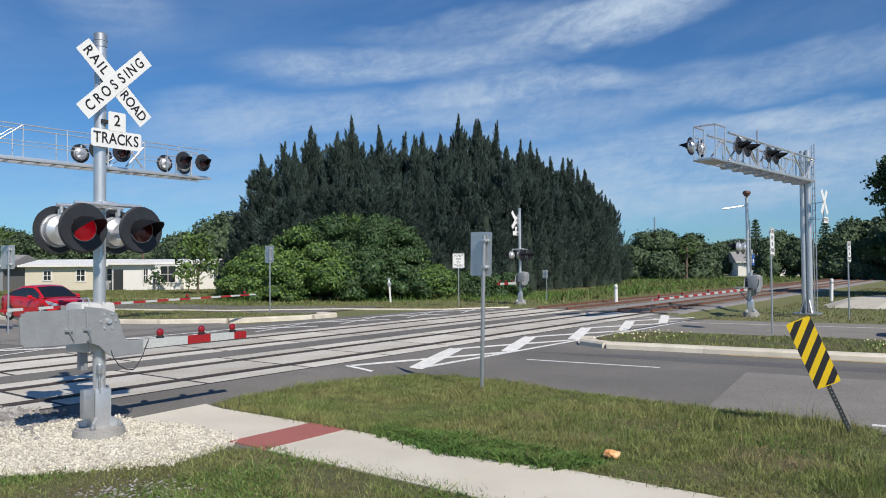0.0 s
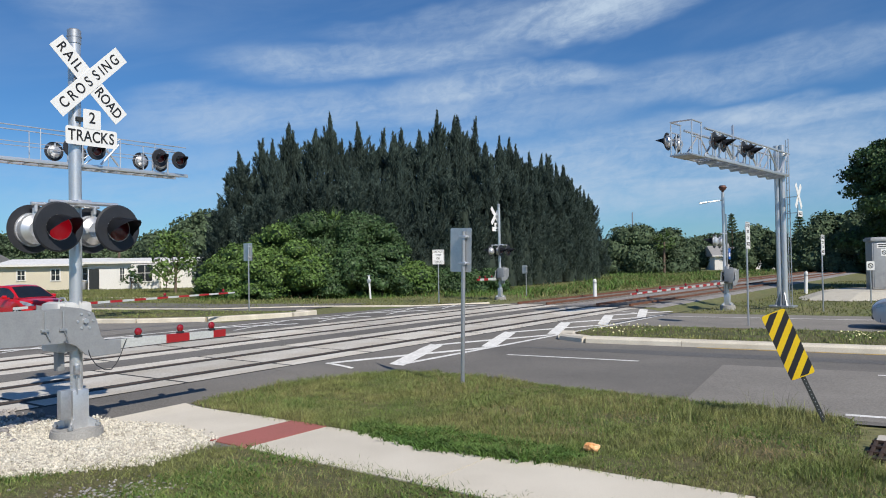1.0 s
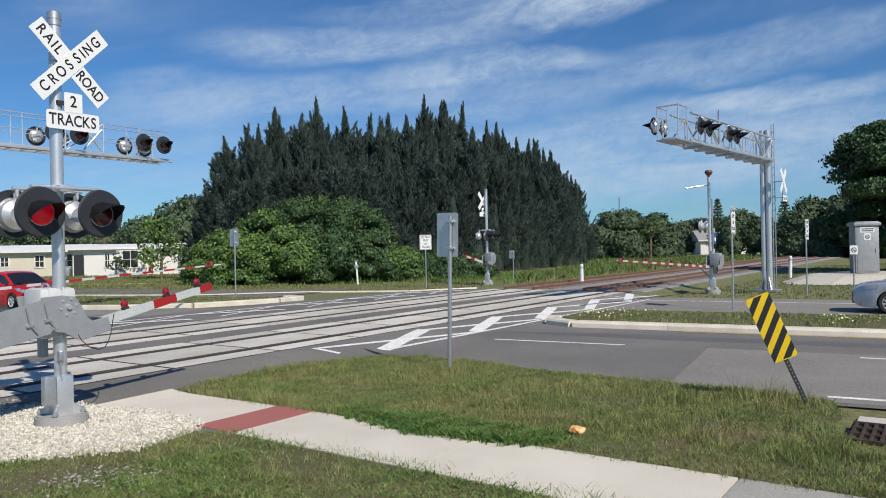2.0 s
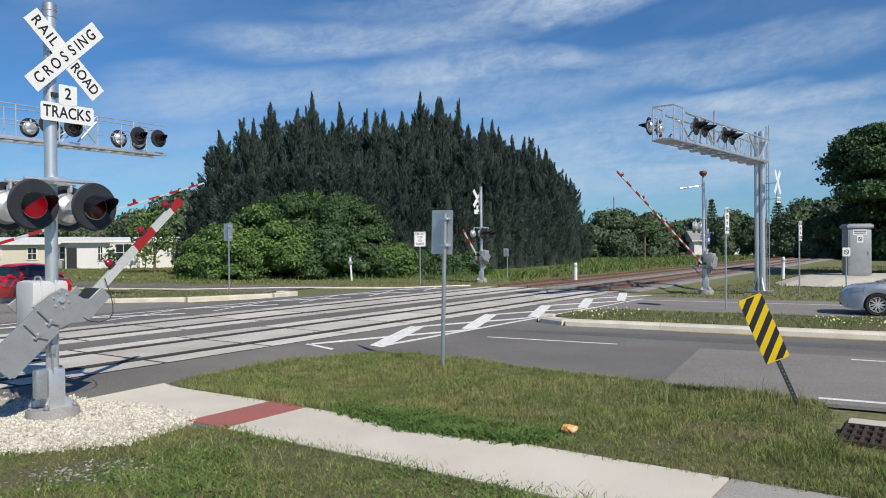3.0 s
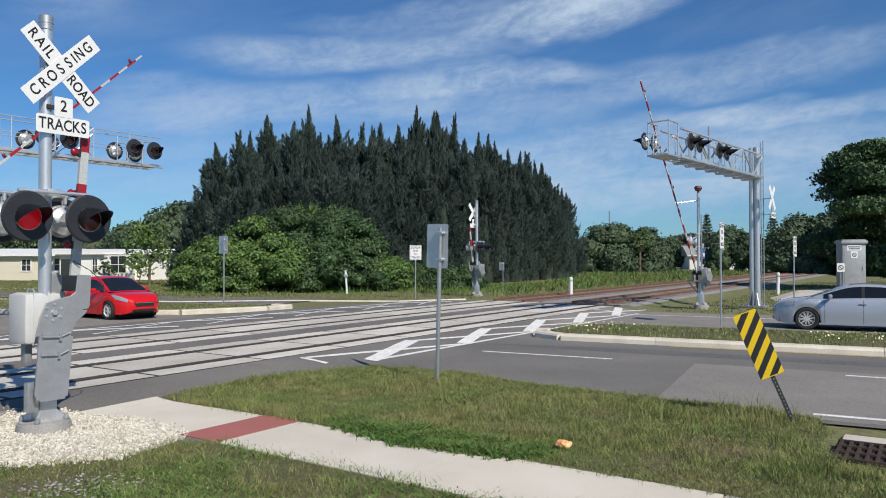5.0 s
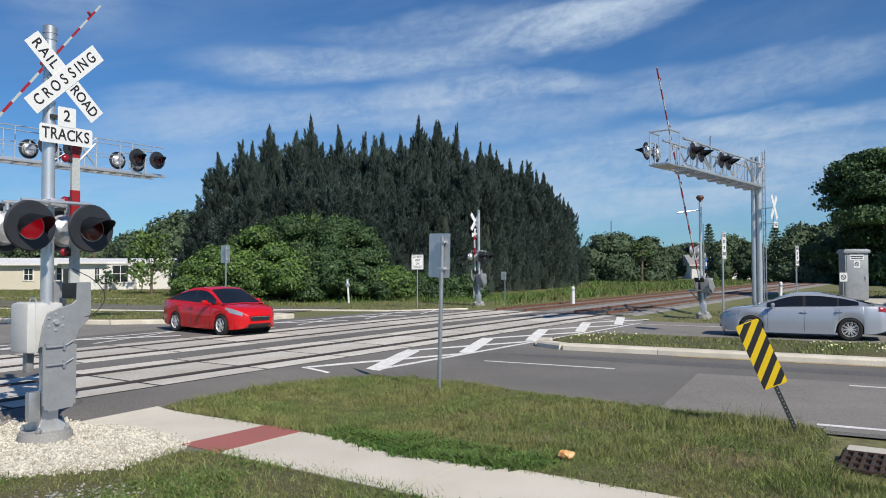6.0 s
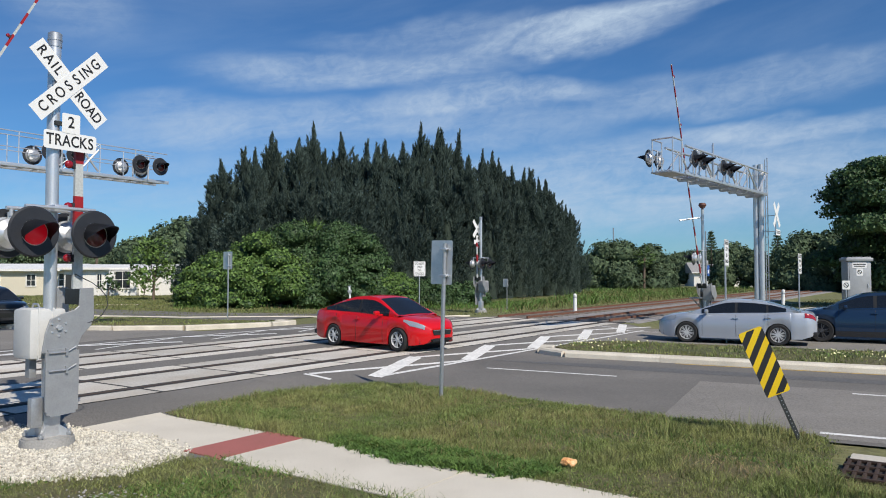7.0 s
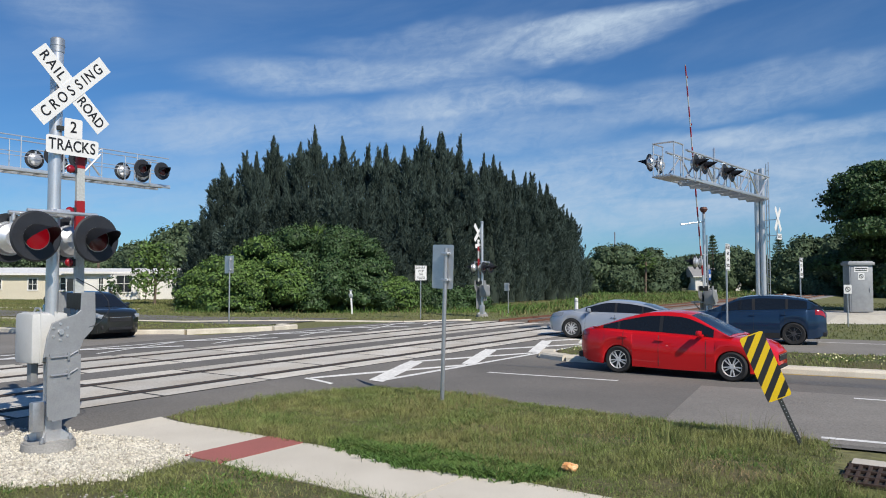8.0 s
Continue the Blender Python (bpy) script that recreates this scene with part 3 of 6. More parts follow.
def mast_base(root, h, r=0.075, x=0.0, y=0.0):
    bm = bmesh.new()
    add_rod(bm, (x, y, 0.1), (x, y, h), r, r, 24)
    part("mast", bm, M["alu"], root, "silver tubular mast")
    bm = bmesh.new()
    add_rod(bm, (x, y, h - 0.14), (x, y, h + 0.03), r + 0.008, r + 0.008, 24)
    add_rod(bm, (x, y, h - 0.06), (x, y, h - 0.045), r + 0.013, r + 0.013, 24)
    add_rod(bm, (x, y, h + 0.03), (x, y, h + 0.045), r + 0.006, r * 0.85, 24)
    part("cap", bm, M["galv"], root)
    bm = bmesh.new()
    add_box(bm, (x, y, 0.36), (0.22, 0.22, 0.5), bevel=0.03)
    for k in range(4):
        a = radians(45 + 90 * k)
        add_prism(bm, [(0.0, 0.12), (0.25, 0.12), (0.23, 0.2), (0.14, 0.26), (0.12, 0.5), (0.0, 0.5)], -0.012, 0.012, pose(x, y, 0, 0, 0, math.degrees(a)))
    part("cast_base", bm, M["alu"], root, "cast aluminium mast base with flanges")
    for k in range(4):
        a = radians(45 + 90 * k)
        bm = bmesh.new()
        add_rod(bm, (x + 0.25 * math.cos(a), y + 0.25 * math.sin(a), 0.08), (x + 0.25 * math.cos(a), y + 0.25 * math.sin(a), 0.2), 0.02, 0.02, 8)
        add_rod(bm, (x + 0.25 * math.cos(a), y + 0.25 * math.sin(a), 0.14), (x + 0.25 * math.cos(a), y + 0.25 * math.sin(a), 0.17), 0.035, 0.035, 6)
        part("anchor_bolt", bm, M["galv"], root)
    bm = bmesh.new()
    add_rod(bm, (x, y, -0.2), (x, y, 0.13), 0.34, 0.30, 28)
    bmesh.ops.bevel(bm, geom=[e for e in bm.edges if abs(e.verts[0].co.z - 0.13) < 1e-4 and abs(e.verts[1].co.z - 0.13) < 1e-4], offset=0.02, segments=2, affect="EDGES")
    part("footing", bm, M["footing"], root, "round grey concrete footing")


def lamp_on_arm(parent, x, z):
    bm = bmesh.new()
    bmesh.ops.create_uvsphere(bm, u_segments=16, v_segments=8, radius=0.055, matrix=pose(x, 0, z + 0.075) @ Matrix.Diagonal((1, 0.7, 1, 1)))
    lamp = part("gate_lamp", bm, M["lamp_red"], parent, "small red gate lamp")
    bm = bmesh.new()
    add_box(bm, (x, 0, z + 0.015), (0.1, 0.05, 0.035), bevel=0.006)
    part("lamp_foot", bm, M["black"], lamp)


def gate_arm(root, x0, x1, z0, h0, h1, bands, lamps, thin=0.02):
    """Red and white striped boom along +x."""
    def hh(x):
        return h0 + (h1 - h0) * (x - x0) / (x1 - x0)
    bm = bmesh.new()
    add_prism(bm, [(x0, z0 - h0 / 2), (x1, z0 - h1 / 2), (x1, z0 + h1 / 2), (x0, z0 + h0 / 2)], -thin, thin)
    boom = part("boom", bm, M["armwhite"], root, "tapered white gate boom with red bands", smooth=False)
    for a, b in bands:
        bm = bmesh.new()
        add_prism(bm, [(a, z0 - hh(a) / 2 - 0.002), (b, z0 - hh(b) / 2 - 0.002), (b, z0 + hh(b) / 2 + 0.002), (a, z0 + hh(a) / 2 + 0.002)], -thin - 0.002, thin + 0.002)
        part("red_band", bm, M["armred"], boom, smooth=False)
    for x in lamps:
        lamp_on_arm(boom, x, z0 + hh(x) / 2)
    return boom


def gate_gear(root, at, arm=None, near=True, skin="housing", mid=False):
    """Housing on the mast and the swinging part with its counterweights; arm(root) adds the boom."""
    bm = bmesh.new()
    add_box(bm, (0, 0, 0), (0.46, 0.42, 0.62), bevel=0.06)
    box = part("gear_housing", bm, M[skin], root, "grey gate mechanism housing", at=at @ (pose(-0.05, 0.13, -0.075) if mid else pose(-0.12, 0.36, -0.02)))
    for xx in (-0.12, 0.06):
        bm = bmesh.new()
        add_box(bm, (xx, 0.0, 0.0), (0.022, 0.436, 0.632), bevel=0.006)
        part("rib", bm, M["housing"], box)
    bm = bmesh.new()
    add_rod(bm, (-0.05, -0.09, 0.31), (-0.05, -0.04, 0.36), 0.012, 0.012, 8)
    add_rod(bm, (-0.05, -0.04, 0.36), (-0.05, 0.06, 0.36), 0.012, 0.012, 8)
    add_rod(bm, (-0.05, 0.06, 0.36), (-0.05, 0.09, 0.31), 0.012, 0.012, 8)
    part("lifting_handle", bm, M["galv"], box)
    for k in (-0.1, 0.1):
        bm = bmesh.new()
        add_box(bm, (k, 0, -0.42), (0.09, 0.1, 0.26), bevel=0.01)
        part("bracket", bm, M["plate"], box)
    bm = bmesh.new()
    add_rod(bm, (0, 0.15, 0), (0, -0.2, 0), 0.05, 0.05, 18)
    part("pivot_shaft", bm, M["plate"], root, at=at)
    swing = new("gate_swing")
    swing.parent, swing.matrix_basis = root, at
    swing.empty_display_size = 0.1
    outline = [(-0.30, 0.20), (-0.05, 0.16), (0.11, 0.10), (0.16, -0.02), (0.21, -0.20), (0.26, -0.26), (0.48, -0.27), (0.48, -0.45), (0.10, -0.46), (0.0, -0.42), (-0.12, -0.30), (-0.30, -0.23)]
    for y in ((-0.215, -0.19), (0.37, 0.395) if mid else (0.17, 0.195)):
        bm = bmesh.new()
        add_prism(bm, outline, *y)
        bmesh.ops.bevel(bm, geom=[e for e in bm.edges if abs(e.verts[0].co.y - e.verts[1].co.y) < 1e-5], offset=0.006, segments=1, affect="EDGES")
        plate = part("support_plate", bm, M["plate"], swing, "grey cast gate support arm", smooth=False)
        if mid and y[0] > 0:
            continue
        bm = bmesh.new()
        pts = [(-1.06, -0.24), (-0.26, -0.25), (-0.26, 0.17), (-1.03, 0.17), (-1.08, 0.13)]
        add_prism(bm, pts, y[0] - 0.03, y[1] - 0.03)
        bmesh.ops.bevel(bm, geom=[e for e in bm.edges if abs(e.verts[0].co.y - e.verts[1].co.y) > 1e-3], offset=0.03, segments=2, affect="EDGES")
        weight = part("counterweight", bm, M["plate"], swing, "flat grey steel counterweight plate", smooth=False)
        for bx in (-0.30, -0.52):
            bm = bmesh.new()
            add_rod(bm, (bx, y[0] - 0.05, 0.14), (bx, y[0] - 0.05, -0.08), 0.011, 0.011, 8)
            add_rod(bm, (bx, y[0] - 0.05, -0.08), (bx + 0.06, y[0] - 0.05, -0.2), 0.009, 0.009, 8)
            add_box(bm, (bx, y[0] - 0.045, -0.08), (0.09, 0.03, 0.03))
            part("clamp_rod", bm, M["galv"], weight)
        for k in range(6):
            bm = bmesh.new()
            aa = radians(60 * k)
            add_rod(bm, (0.1 * math.cos(aa), y[0] - 0.012, 0.1 * math.sin(aa)), (0.1 * math.cos(aa), y[0] + 0.01, 0.1 * math.sin(aa)), 0.016, 0.016, 6)
            part("bolt", bm, M["alu"], plate)
        bm = bmesh.new()
        add_rod(bm, (0, y[0] - 0.03, 0), (0, y[0] + 0.01, 0), 0.035, 0.035, 6)
        part("hub_nut", bm, M["alu"], plate)
    bm = bmesh.new()
    add_box(bm, (0.37, -0.01, -0.31), (0.2, 0.36, 0.05), bevel=0.005)
    part("arm_saddle", bm, M["dark_post"], swing)
    if arm:
        arm(swing)
    return swing


def near_boom(swing):
    gate_arm(swing, 0.42, 2.30, -0.35, 0.125, 0.10, ((1.28, 1.66), (2.08, 2.302)), (0.86, 1.52, 2.06), 0.022)
    bm = bmesh.new()
    pts = [(0.66, -0.05, -0.29), (0.61, -0.06, -0.38), (0.55, -0.08, -0.50), (0.46, -0.12, -0.60), (0.36, -0.18, -0.65), (0.25, -0.22, -0.64), (0.14, -0.225, -0.57), (0.06, -0.225, -0.46), (0.02, -0.2, -0.30)]
    for a, b in zip(pts, pts[1:]):
        add_rod(bm, a, b, 0.006, 0.006, 6)
    part("lamp_cable", bm, M["black"], swing, "drooping black lamp cable")


def crossing_mast(m, label, near=True, words=True, swing_arm=near_boom, lit=None):
    root = thing("crossing_signal", m, label, "crossing signal")
    mast_base(root, 5.13)
    crossbuck(root, 0.13, -0.13, 4.52, words)
    s = plate_sign(root, 0.686, 0.229, pose(0.16, -0.12, 3.80))
    s2 = plate_sign(root, 0.235, 0.25, pose(0.16, -0.124, 4.03), r=0.02)
    s["label"], s2["label"] = "white track count plate", "white track count plate"
    if words:
        spread("TRACKS", -0.315, 0.315, 0.2, s, 0.8)
        lettering("2", 0.2, s2, pose(0, -0.003, 0.01), 0.9)
    for zz in (4.02, 3.78):
        bm = bmesh.new()
        add_box(bm, (0.06, -0.08, zz), (0.18, 0.05, 0.05))
        part("bracket", bm, M["dark_post"], root)
    bm = bmesh.new()
    for y in (-0.22, 0.22):
        add_rod(bm, (-0.44, y, 2.94), (0.44, y, 2.94), 0.024, 0.024, 12)
        for x in (-0.38, 0.38):
            add_rod(bm, (x, y, 2.94), (x, y, 2.84), 0.024, 0.024, 10)
    add_box(bm, (0, 0, 2.94), (0.18, 0.47, 0.09), bevel=0.02)
    part("crossarm", bm, M["alu"], root, "silver light crossarm")
    for x in (-0.38, 0.38):
        flasher(root, x, -0.33, 2.63, False, "lens_lit" if lit and x < 0 else "lens_dark")
        flasher(root, x, 0.33, 2.63, True, "lens_dark")
    bm = bmesh.new()
    add_box(bm, (-0.2, -0.08, 0.45), (0.14, 0.1, 0.36), bevel=0.02)
    part("junction_box", bm, M["galv"], root)
    bm = bmesh.new()
    add_box(bm, (-0.05, -0.1, 0.86), (0.06, 0.06, 0.12), bevel=0.01)
    add_rod(bm, (-0.05, -0.1, 0.8), (-0.05, -0.1, 0.55), 0.014, 0.014, 8)
    part("conduit", bm, M["galv"], root)
    return root, gate_gear(root, pose(0.0, 0.0, 1.47), swing_arm, near, "housing" if near else "plate", True)


near_signal, near_swing = crossing_mast(pose(-4.40, 9.45, 0.0, 0, 0, TRACK_TURN), "silver crossing signal with crossbuck, flashing lights and pedestrian gate", lit=True)
far_signal, far_swing = crossing_mast(on(4.16, 39.8, 0.0, TRACK_TURN + 180), "silver crossing signal with crossbuck standing before dark trees", near=False)


def long_gate(m, label, length, pivot, mid=False):
    """Road gate on a short pedestal with a long boom."""
    root = thing("road_gate", m, label, "road gate")
    mast_base(root, pivot + 0.3, 0.07)

    def boom(swing):
        n = int(length / 0.82)
        bands = [(0.95 + i * 0.82, 0.95 + i * 0.82 + 0.41) for i in range(n) if 0.95 + i * 0.82 + 0.41 < length + 0.01]
        gate_arm(swing, 0.42, length, -0.34, 0.09, 0.05, bands, (length * 0.5, length * 0.75, length - 0.5), 0.018)
    return root, gate_gear(root, pose(0, 0, pivot), boom, skin="plate", mid=mid)


left_gate, left_swing = long_gate(pose(-13.6, 17.6, 0.05, 0, 0, 54.0), "grey road gate with a long red and white boom", 11.5, 1.30)
right_gate, right_swing = long_gate(on(12.75, 30.6, 0.05, -130.0), "road gate with a red and white boom beside the tracks", 9.6, 1.42, True)


def build_right_mast():
    root = thing("signal_mast", on(12.78, 30.9, 0.1, TRACK_TURN), "tall signal mast with a brown bell on top", "signal mast")
    bm = bmesh.new()
    add_rod(bm, (0, 0, 0), (0, 0, 4.85), 0.065, 0.06, 18)
    part("mast", bm, M["alu"], root)
    bm = bmesh.new()
    add_rod(bm, (0, 0, 4.85), (0, 0, 4.95), 0.05, 0.05, 12)
    add_rod(bm, (0, 0, 4.93), (0, 0, 5.05), 0.10, 0.17, 18)
    add_rod(bm, (0, 0, 5.05), (0, 0, 5.14), 0.17, 0.12, 18)
    part("bell", bm, M["brown"], root, "weathered brown crossing bell")
    bm = bmesh.new()
    add_rod(bm, (0, 0, 4.52), (-0.30, 0.40, 4.46), 0.028, 0.028, 8)
    add_rod(bm, (-0.30, 0.40, 4.46), (-0.60, 0.81, 4.39), 0.028, 0.04, 8)
    part("side_arm", bm, M["alu"], root)
    bm = bmesh.new()
    add_rod(bm, (-0.5, 0, 3.1), (0.5, 0, 3.1), 0.024, 0.024, 10)
    part("crossarm", bm, M["alu"], root)
    for x in (-0.42, 0.42):
        flasher(root, x, 0.3, 2.78, True, "lens_dark")
    s = plate_sign(root, 0.34, 0.46, pose(0.3, -0.14, 2.24), material="blue")
    s["label"] = "small blue notice plate"
    bm = bmesh.new()
    add_box(bm, (-0.12, 0.12, 1.08), (0.62, 0.72, 0.05), bevel=0.01)
    add_rod(bm, (-0.35, 0.4, 1.08), (-0.02, 0.02, 0.55), 0.025, 0.025, 8)
    add_rod(bm, (0.15, -0.2, 1.08), (0.02, -0.02, 0.55), 0.025, 0.025, 8)
    part("work_ledge", bm, M["plate"], root, "steel work ledge with braces")
    s2 = plate_sign(root, 0.22, 0.16, pose(0.3, -0.146, 2.20))
    s2["label"] = "white field of the notice plate"


build_right_mast()


def cantilever(m, label, reach, z0, mast_h, depth=1.0, units=(), slim=False, deck=0.0, tube=0.14):
    """Mast with a truss along +x: two lower chords with grating, upper chords, posts and diagonals, and light units above the road."""
    root = thing("signal_cantilever", m, label, "signal cantilever")
    for y in ((-0.11, 0.11) if deck else (-0.15, 0.15)):
        bm = bmesh.new()
        add_rod(bm, (0, y, -0.1), (0, y, mast_h), tube, tube * 0.93, 22)
        for zz in (z0, z0 + depth):
            add_rod(bm, (0, y, zz - 0.09), (0, y, zz + 0.09), tube + 0.02, tube + 0.02, 22)
        part("mast", bm, M["alu"], root, "thick silver cantilever mast")
    bm = bmesh.new()
    add_box(bm, (0, 0, 0.05), (0.6, 1.0, 0.1), bevel=0.01)
    for k in range(8):
        a = radians(45 * k)
        add_prism(bm, [(0.1, 0.1), (0.34, 0.1), (0.12, 0.75)], -0.012, 0.012, pose(0, 0, 0, 0, 0, 45 * k))
    part("base_plate", bm, M["galv"], root)
    for y in (-0.36, 0.36):
        bm = bmesh.new()
        add_box(bm, (reach / 2, y, z0), (reach, 0.07, 0.11), bevel=0.01)
        part("lower_chord", bm, M["alu"], root)
        bm = bmesh.new()
        add_rod(bm, (-0.1, y, z0 + depth), (reach - 0.05, y, z0 + depth), 0.018 if slim else 0.045, 0.018 if slim else 0.045, 10)
        if slim:
            add_rod(bm, (-0.1, y, z0 + depth * 0.52), (reach - 0.05, y, z0 + depth * 0.52), 0.012, 0.012, 8)
        part("upper_chord", bm, M["alu"], root)
        n = max(3, round(reach / 1.25))
        for i in range(n):
            x0, x1 = reach * i / n, reach * (i + 1) / n
            bm = bmesh.new()
            add_rod(bm, (x0, y, z0), (x0, y, z0 + depth), 0.016 if slim else 0.028, 0.016 if slim else 0.028, 8)
            part("post", bm, M["alu"], root)
            if slim and i % 3:
                continue
            bm = bmesh.new()
            if i % 2 or slim:
                add_rod(bm, (x0, y, z0), (x1, y, z0 + depth), 0.016 if slim else 0.032, 0.016 if slim else 0.032, 8)
            else:
                add_rod(bm, (x0, y, z0 + depth), (x1, y, z0), 0.032, 0.032, 8)
            part("diagonal", bm, M["alu"], root)
    bm = bmesh.new()
    for i in range(round(reach / 0.45)):
        x = 0.3 + i * 0.45
        add_box(bm, (x, 0, z0 - 0.03), (0.03, 0.72, 0.04))
    for y in ((-0.22, -0.11, 0.0, 0.11, 0.22) if deck else (0.0,)):
        add_box(bm, ((reach + deck) / 2, y, z0 + 0.005), (reach + deck, 0.03 if deck else 0.34, 0.02))
    part("walkway_grating", bm, M["galv"], root, "steel grating walkway")
    if deck:
        for k in range(8):
            bm = bmesh.new()
            x = 0.55 + k * 1.02
            add_prism(bm, [(-0.40, -0.02), (0.40, -0.02), (0.34, -0.11), (-0.34, -0.11)], -0.03, 0.03, pose(x, 0, z0 - 0.04, 0, 0, 90))
            part("cross_beam", bm, M["galv"], root)
        bm = bmesh.new()
        add_box(bm, (reach + deck / 2 - 0.05, 0, z0 - 0.05), (deck + 0.1, 0.74, 0.05), bevel=0.008)
        part("end_platform", bm, M["galv"], root, "railed steel platform past the truss")
        for y in (-0.36, 0.36):
            for x in (reach + 0.25, reach + deck - 0.1):
                bm = bmesh.new()
                add_rod(bm, (x, y, z0), (x, y, z0 + 1.08), 0.026, 0.026, 8)
                part("rail_post", bm, M["alu"], root)
            bm = bmesh.new()
            add_rod(bm, (reach + 0.22, y, z0 + 1.08), (reach + deck - 0.07, y, z0 + 1.08), 0.028, 0.028, 8)
            add_rod(bm, (reach + 0.22, y, z0 + 0.55), (reach + deck - 0.07, y, z0 + 0.55), 0.016, 0.016, 8)
            part("handrail", bm, M["alu"], root)
        bm = bmesh.new()
        add_rod(bm, (reach + deck - 0.1, -0.36, z0 + 1.08), (reach + deck - 0.1, 0.36, z0 + 1.08), 0.028, 0.028, 8)
        part("handrail", bm, M["alu"], root)
        for x, y in ((6.1, 0.30), (6.35, 0.42)):
            bm = bmesh.new()
            add_box(bm, (x, y, z0 + 0.72), (0.07, 0.04, 1.25), bevel=0.006)
            part("upright", bm, M["alu"], root)
    for x, pair in units:
        for y, away in pair:
            bm = bmesh.new()
            add_rod(bm, (x, y, z0), (x, y, z0 + 0.78), 0.03, 0.03, 10)
            add_rod(bm, (x - 0.38, y, z0 + 0.78), (x + 0.38, y, z0 + 0.78), 0.022, 0.022, 10)
            part("light_bracket", bm, M["alu"], root)
            for dx in (-0.38, 0.38):
                flasher(root, x + dx, y + (0.14 if away else -0.14), z0 + 0.5, away, "lens_dark")
    return root


left_cantilever = cantilever(pose(-15.6, 17.6, 0.05, 0, 0, 52.5), "silver signal cantilever reaching over the carriageway", 11.45, 5.35, 6.6, 1.0, slim=True, units=
                             ((7.6, ((-0.45, False), (0.45, True))), (10.6, ((-0.45, False), (0.45, True)))))
right_cantilever = cantilever(on(15.37, 31.15, 0.0, -133.6), "silver signal cantilever with black lights beside the far tracks", 8.8, 5.62, 6.95, 0.94,
                              ((9.2, ((-0.45, False),)), (8.1, ((0.45, True),)), (5.4, ((0.45, True),))), deck=1.1, tube=0.115)


def build_braces():
    for x0, x1 in ((8.25, 8.85), (8.85, 8.25)):
        bm = bmesh.new()
        add_rod(bm, (x0, -0.36, 5.45), (x1, -0.36, 6.15), 0.035, 0.035, 8)
        part("brace", bm, M["alu"], left_cantilever, "grey cross brace")


build_braces()


def build_ladder():
    root = right_cantilever
    ends = ((-0.34, 0.28), (-0.66, 0.08))
    for x, y in ends:
        bm = bmesh.new()
        add_rod(bm, (x, y, 0.1), (x, y, 7.25), 0.022, 0.022, 8)
        part("ladder_rail", bm, M["galv"], root)
    for k in range(22):
        bm = bmesh.new()
        add_rod(bm, (*ends[0], 0.4 + k * 0.31), (*ends[1], 0.4 + k * 0.31), 0.014, 0.014, 6)
        part("ladder_rung", bm, M["galv"], root)


build_ladder()


def build_side_crossbuck():
    """Crossbuck and plate on a bracket of the cantilever mast, facing the far carriageway."""
    root = right_cantilever
    bm = bmesh.new()
    add_box(bm, (0, 0.42, 4.70), (0.03, 0.62, 0.03))
    add_box(bm, (0, 0.42, 4.02), (0.03, 0.62, 0.03))
    add_box(bm, (0, 0.70, 4.40), (0.06, 0.03, 1.1))
    part("sign_bracket", bm, M["galv"], root)
    for sg in (-1, 1):
        bm = bmesh.new()
        add_box(bm, (0, 0, 0), (1.22, 0.006, 0.229), bevel=0.001)
        part("crossbuck_blade", bm, M["white"], root, "white crossbuck board", at=pose(0.0, 0.74 + 0.008 * sg, 4.72, 0, 0, 180) @ pose(0, 0, 0, 0, 52 * sg, 0), smooth=False)
    s = plate_sign(root, 0.60, 0.25, pose(-0.18, 0.74, 3.98, 0, 0, 180))
    spread("TRACKS", -0.27, 0.27, 0.17, s, 0.8)


build_side_crossbuck()


def roadside_sign(x, y, w, h, z, turn, label, post_h=None, words=(), back=False, lean=0.0, size=0.155, r=0.03, tube=0.03):
    """Sign plate on a tubular post. turn: the way its face looks, 0 towards -y."""
    root = thing("roadside_sign", on(x, y, 0, turn) @ pose(0, 0, 0, 0, lean, 0), label, "road sign")
    bm = bmesh.new()
    add_rod(bm, (0, 0.035, -0.1), (0, 0.035, post_h or z + h * 0.93), tube, tube, 12)
    part("post", bm, M["galv"], root, "galvanised sign post")
    s = plate_sign(root, w, h, pose(0.1 if back else 0, -0.012, z + h / 2), material="alu" if back else "white")
    s["label"] = "sign plate"
    if back:
        plate_sign(root, w - 0.02, h - 0.02, pose(0.1, -0.016, z + h / 2), material="white")
    for dz in (0.2, 0.8):
        bm = bmesh.new()
        add_box(bm, (0, 0.03, z + h * dz), (0.14, 0.085, 0.045), bevel=0.008)
        add_rod(bm, (-0.1, 0.03, z + h * dz), (0.1, 0.03, z + h * dz), 0.014, 0.014, 8)
        part("clamp", bm, M["alu"], root)
    for i, wd in enumerate(words):
        lettering(wd, size, s, pose(0, -0.003, h / 2 - 0.12 - i * (h - 0.08) / len(words)), 0.75)
    if words:
        bm = bmesh.new()
        for cx, cz, sx, sz in ((0, h / 2 - 0.025, w - 0.06, 0.012), (0, -h / 2 + 0.025, w - 0.06, 0.012), (w / 2 - 0.025, 0, 0.012, h - 0.06), (-w / 2 + 0.025, 0, 0.012, h - 0.06)):
            add_box(bm, (cx, -0.003, cz), (sx, 0.002, sz))
        part("border", bm, M["letter"], s, smooth=False)
    return root


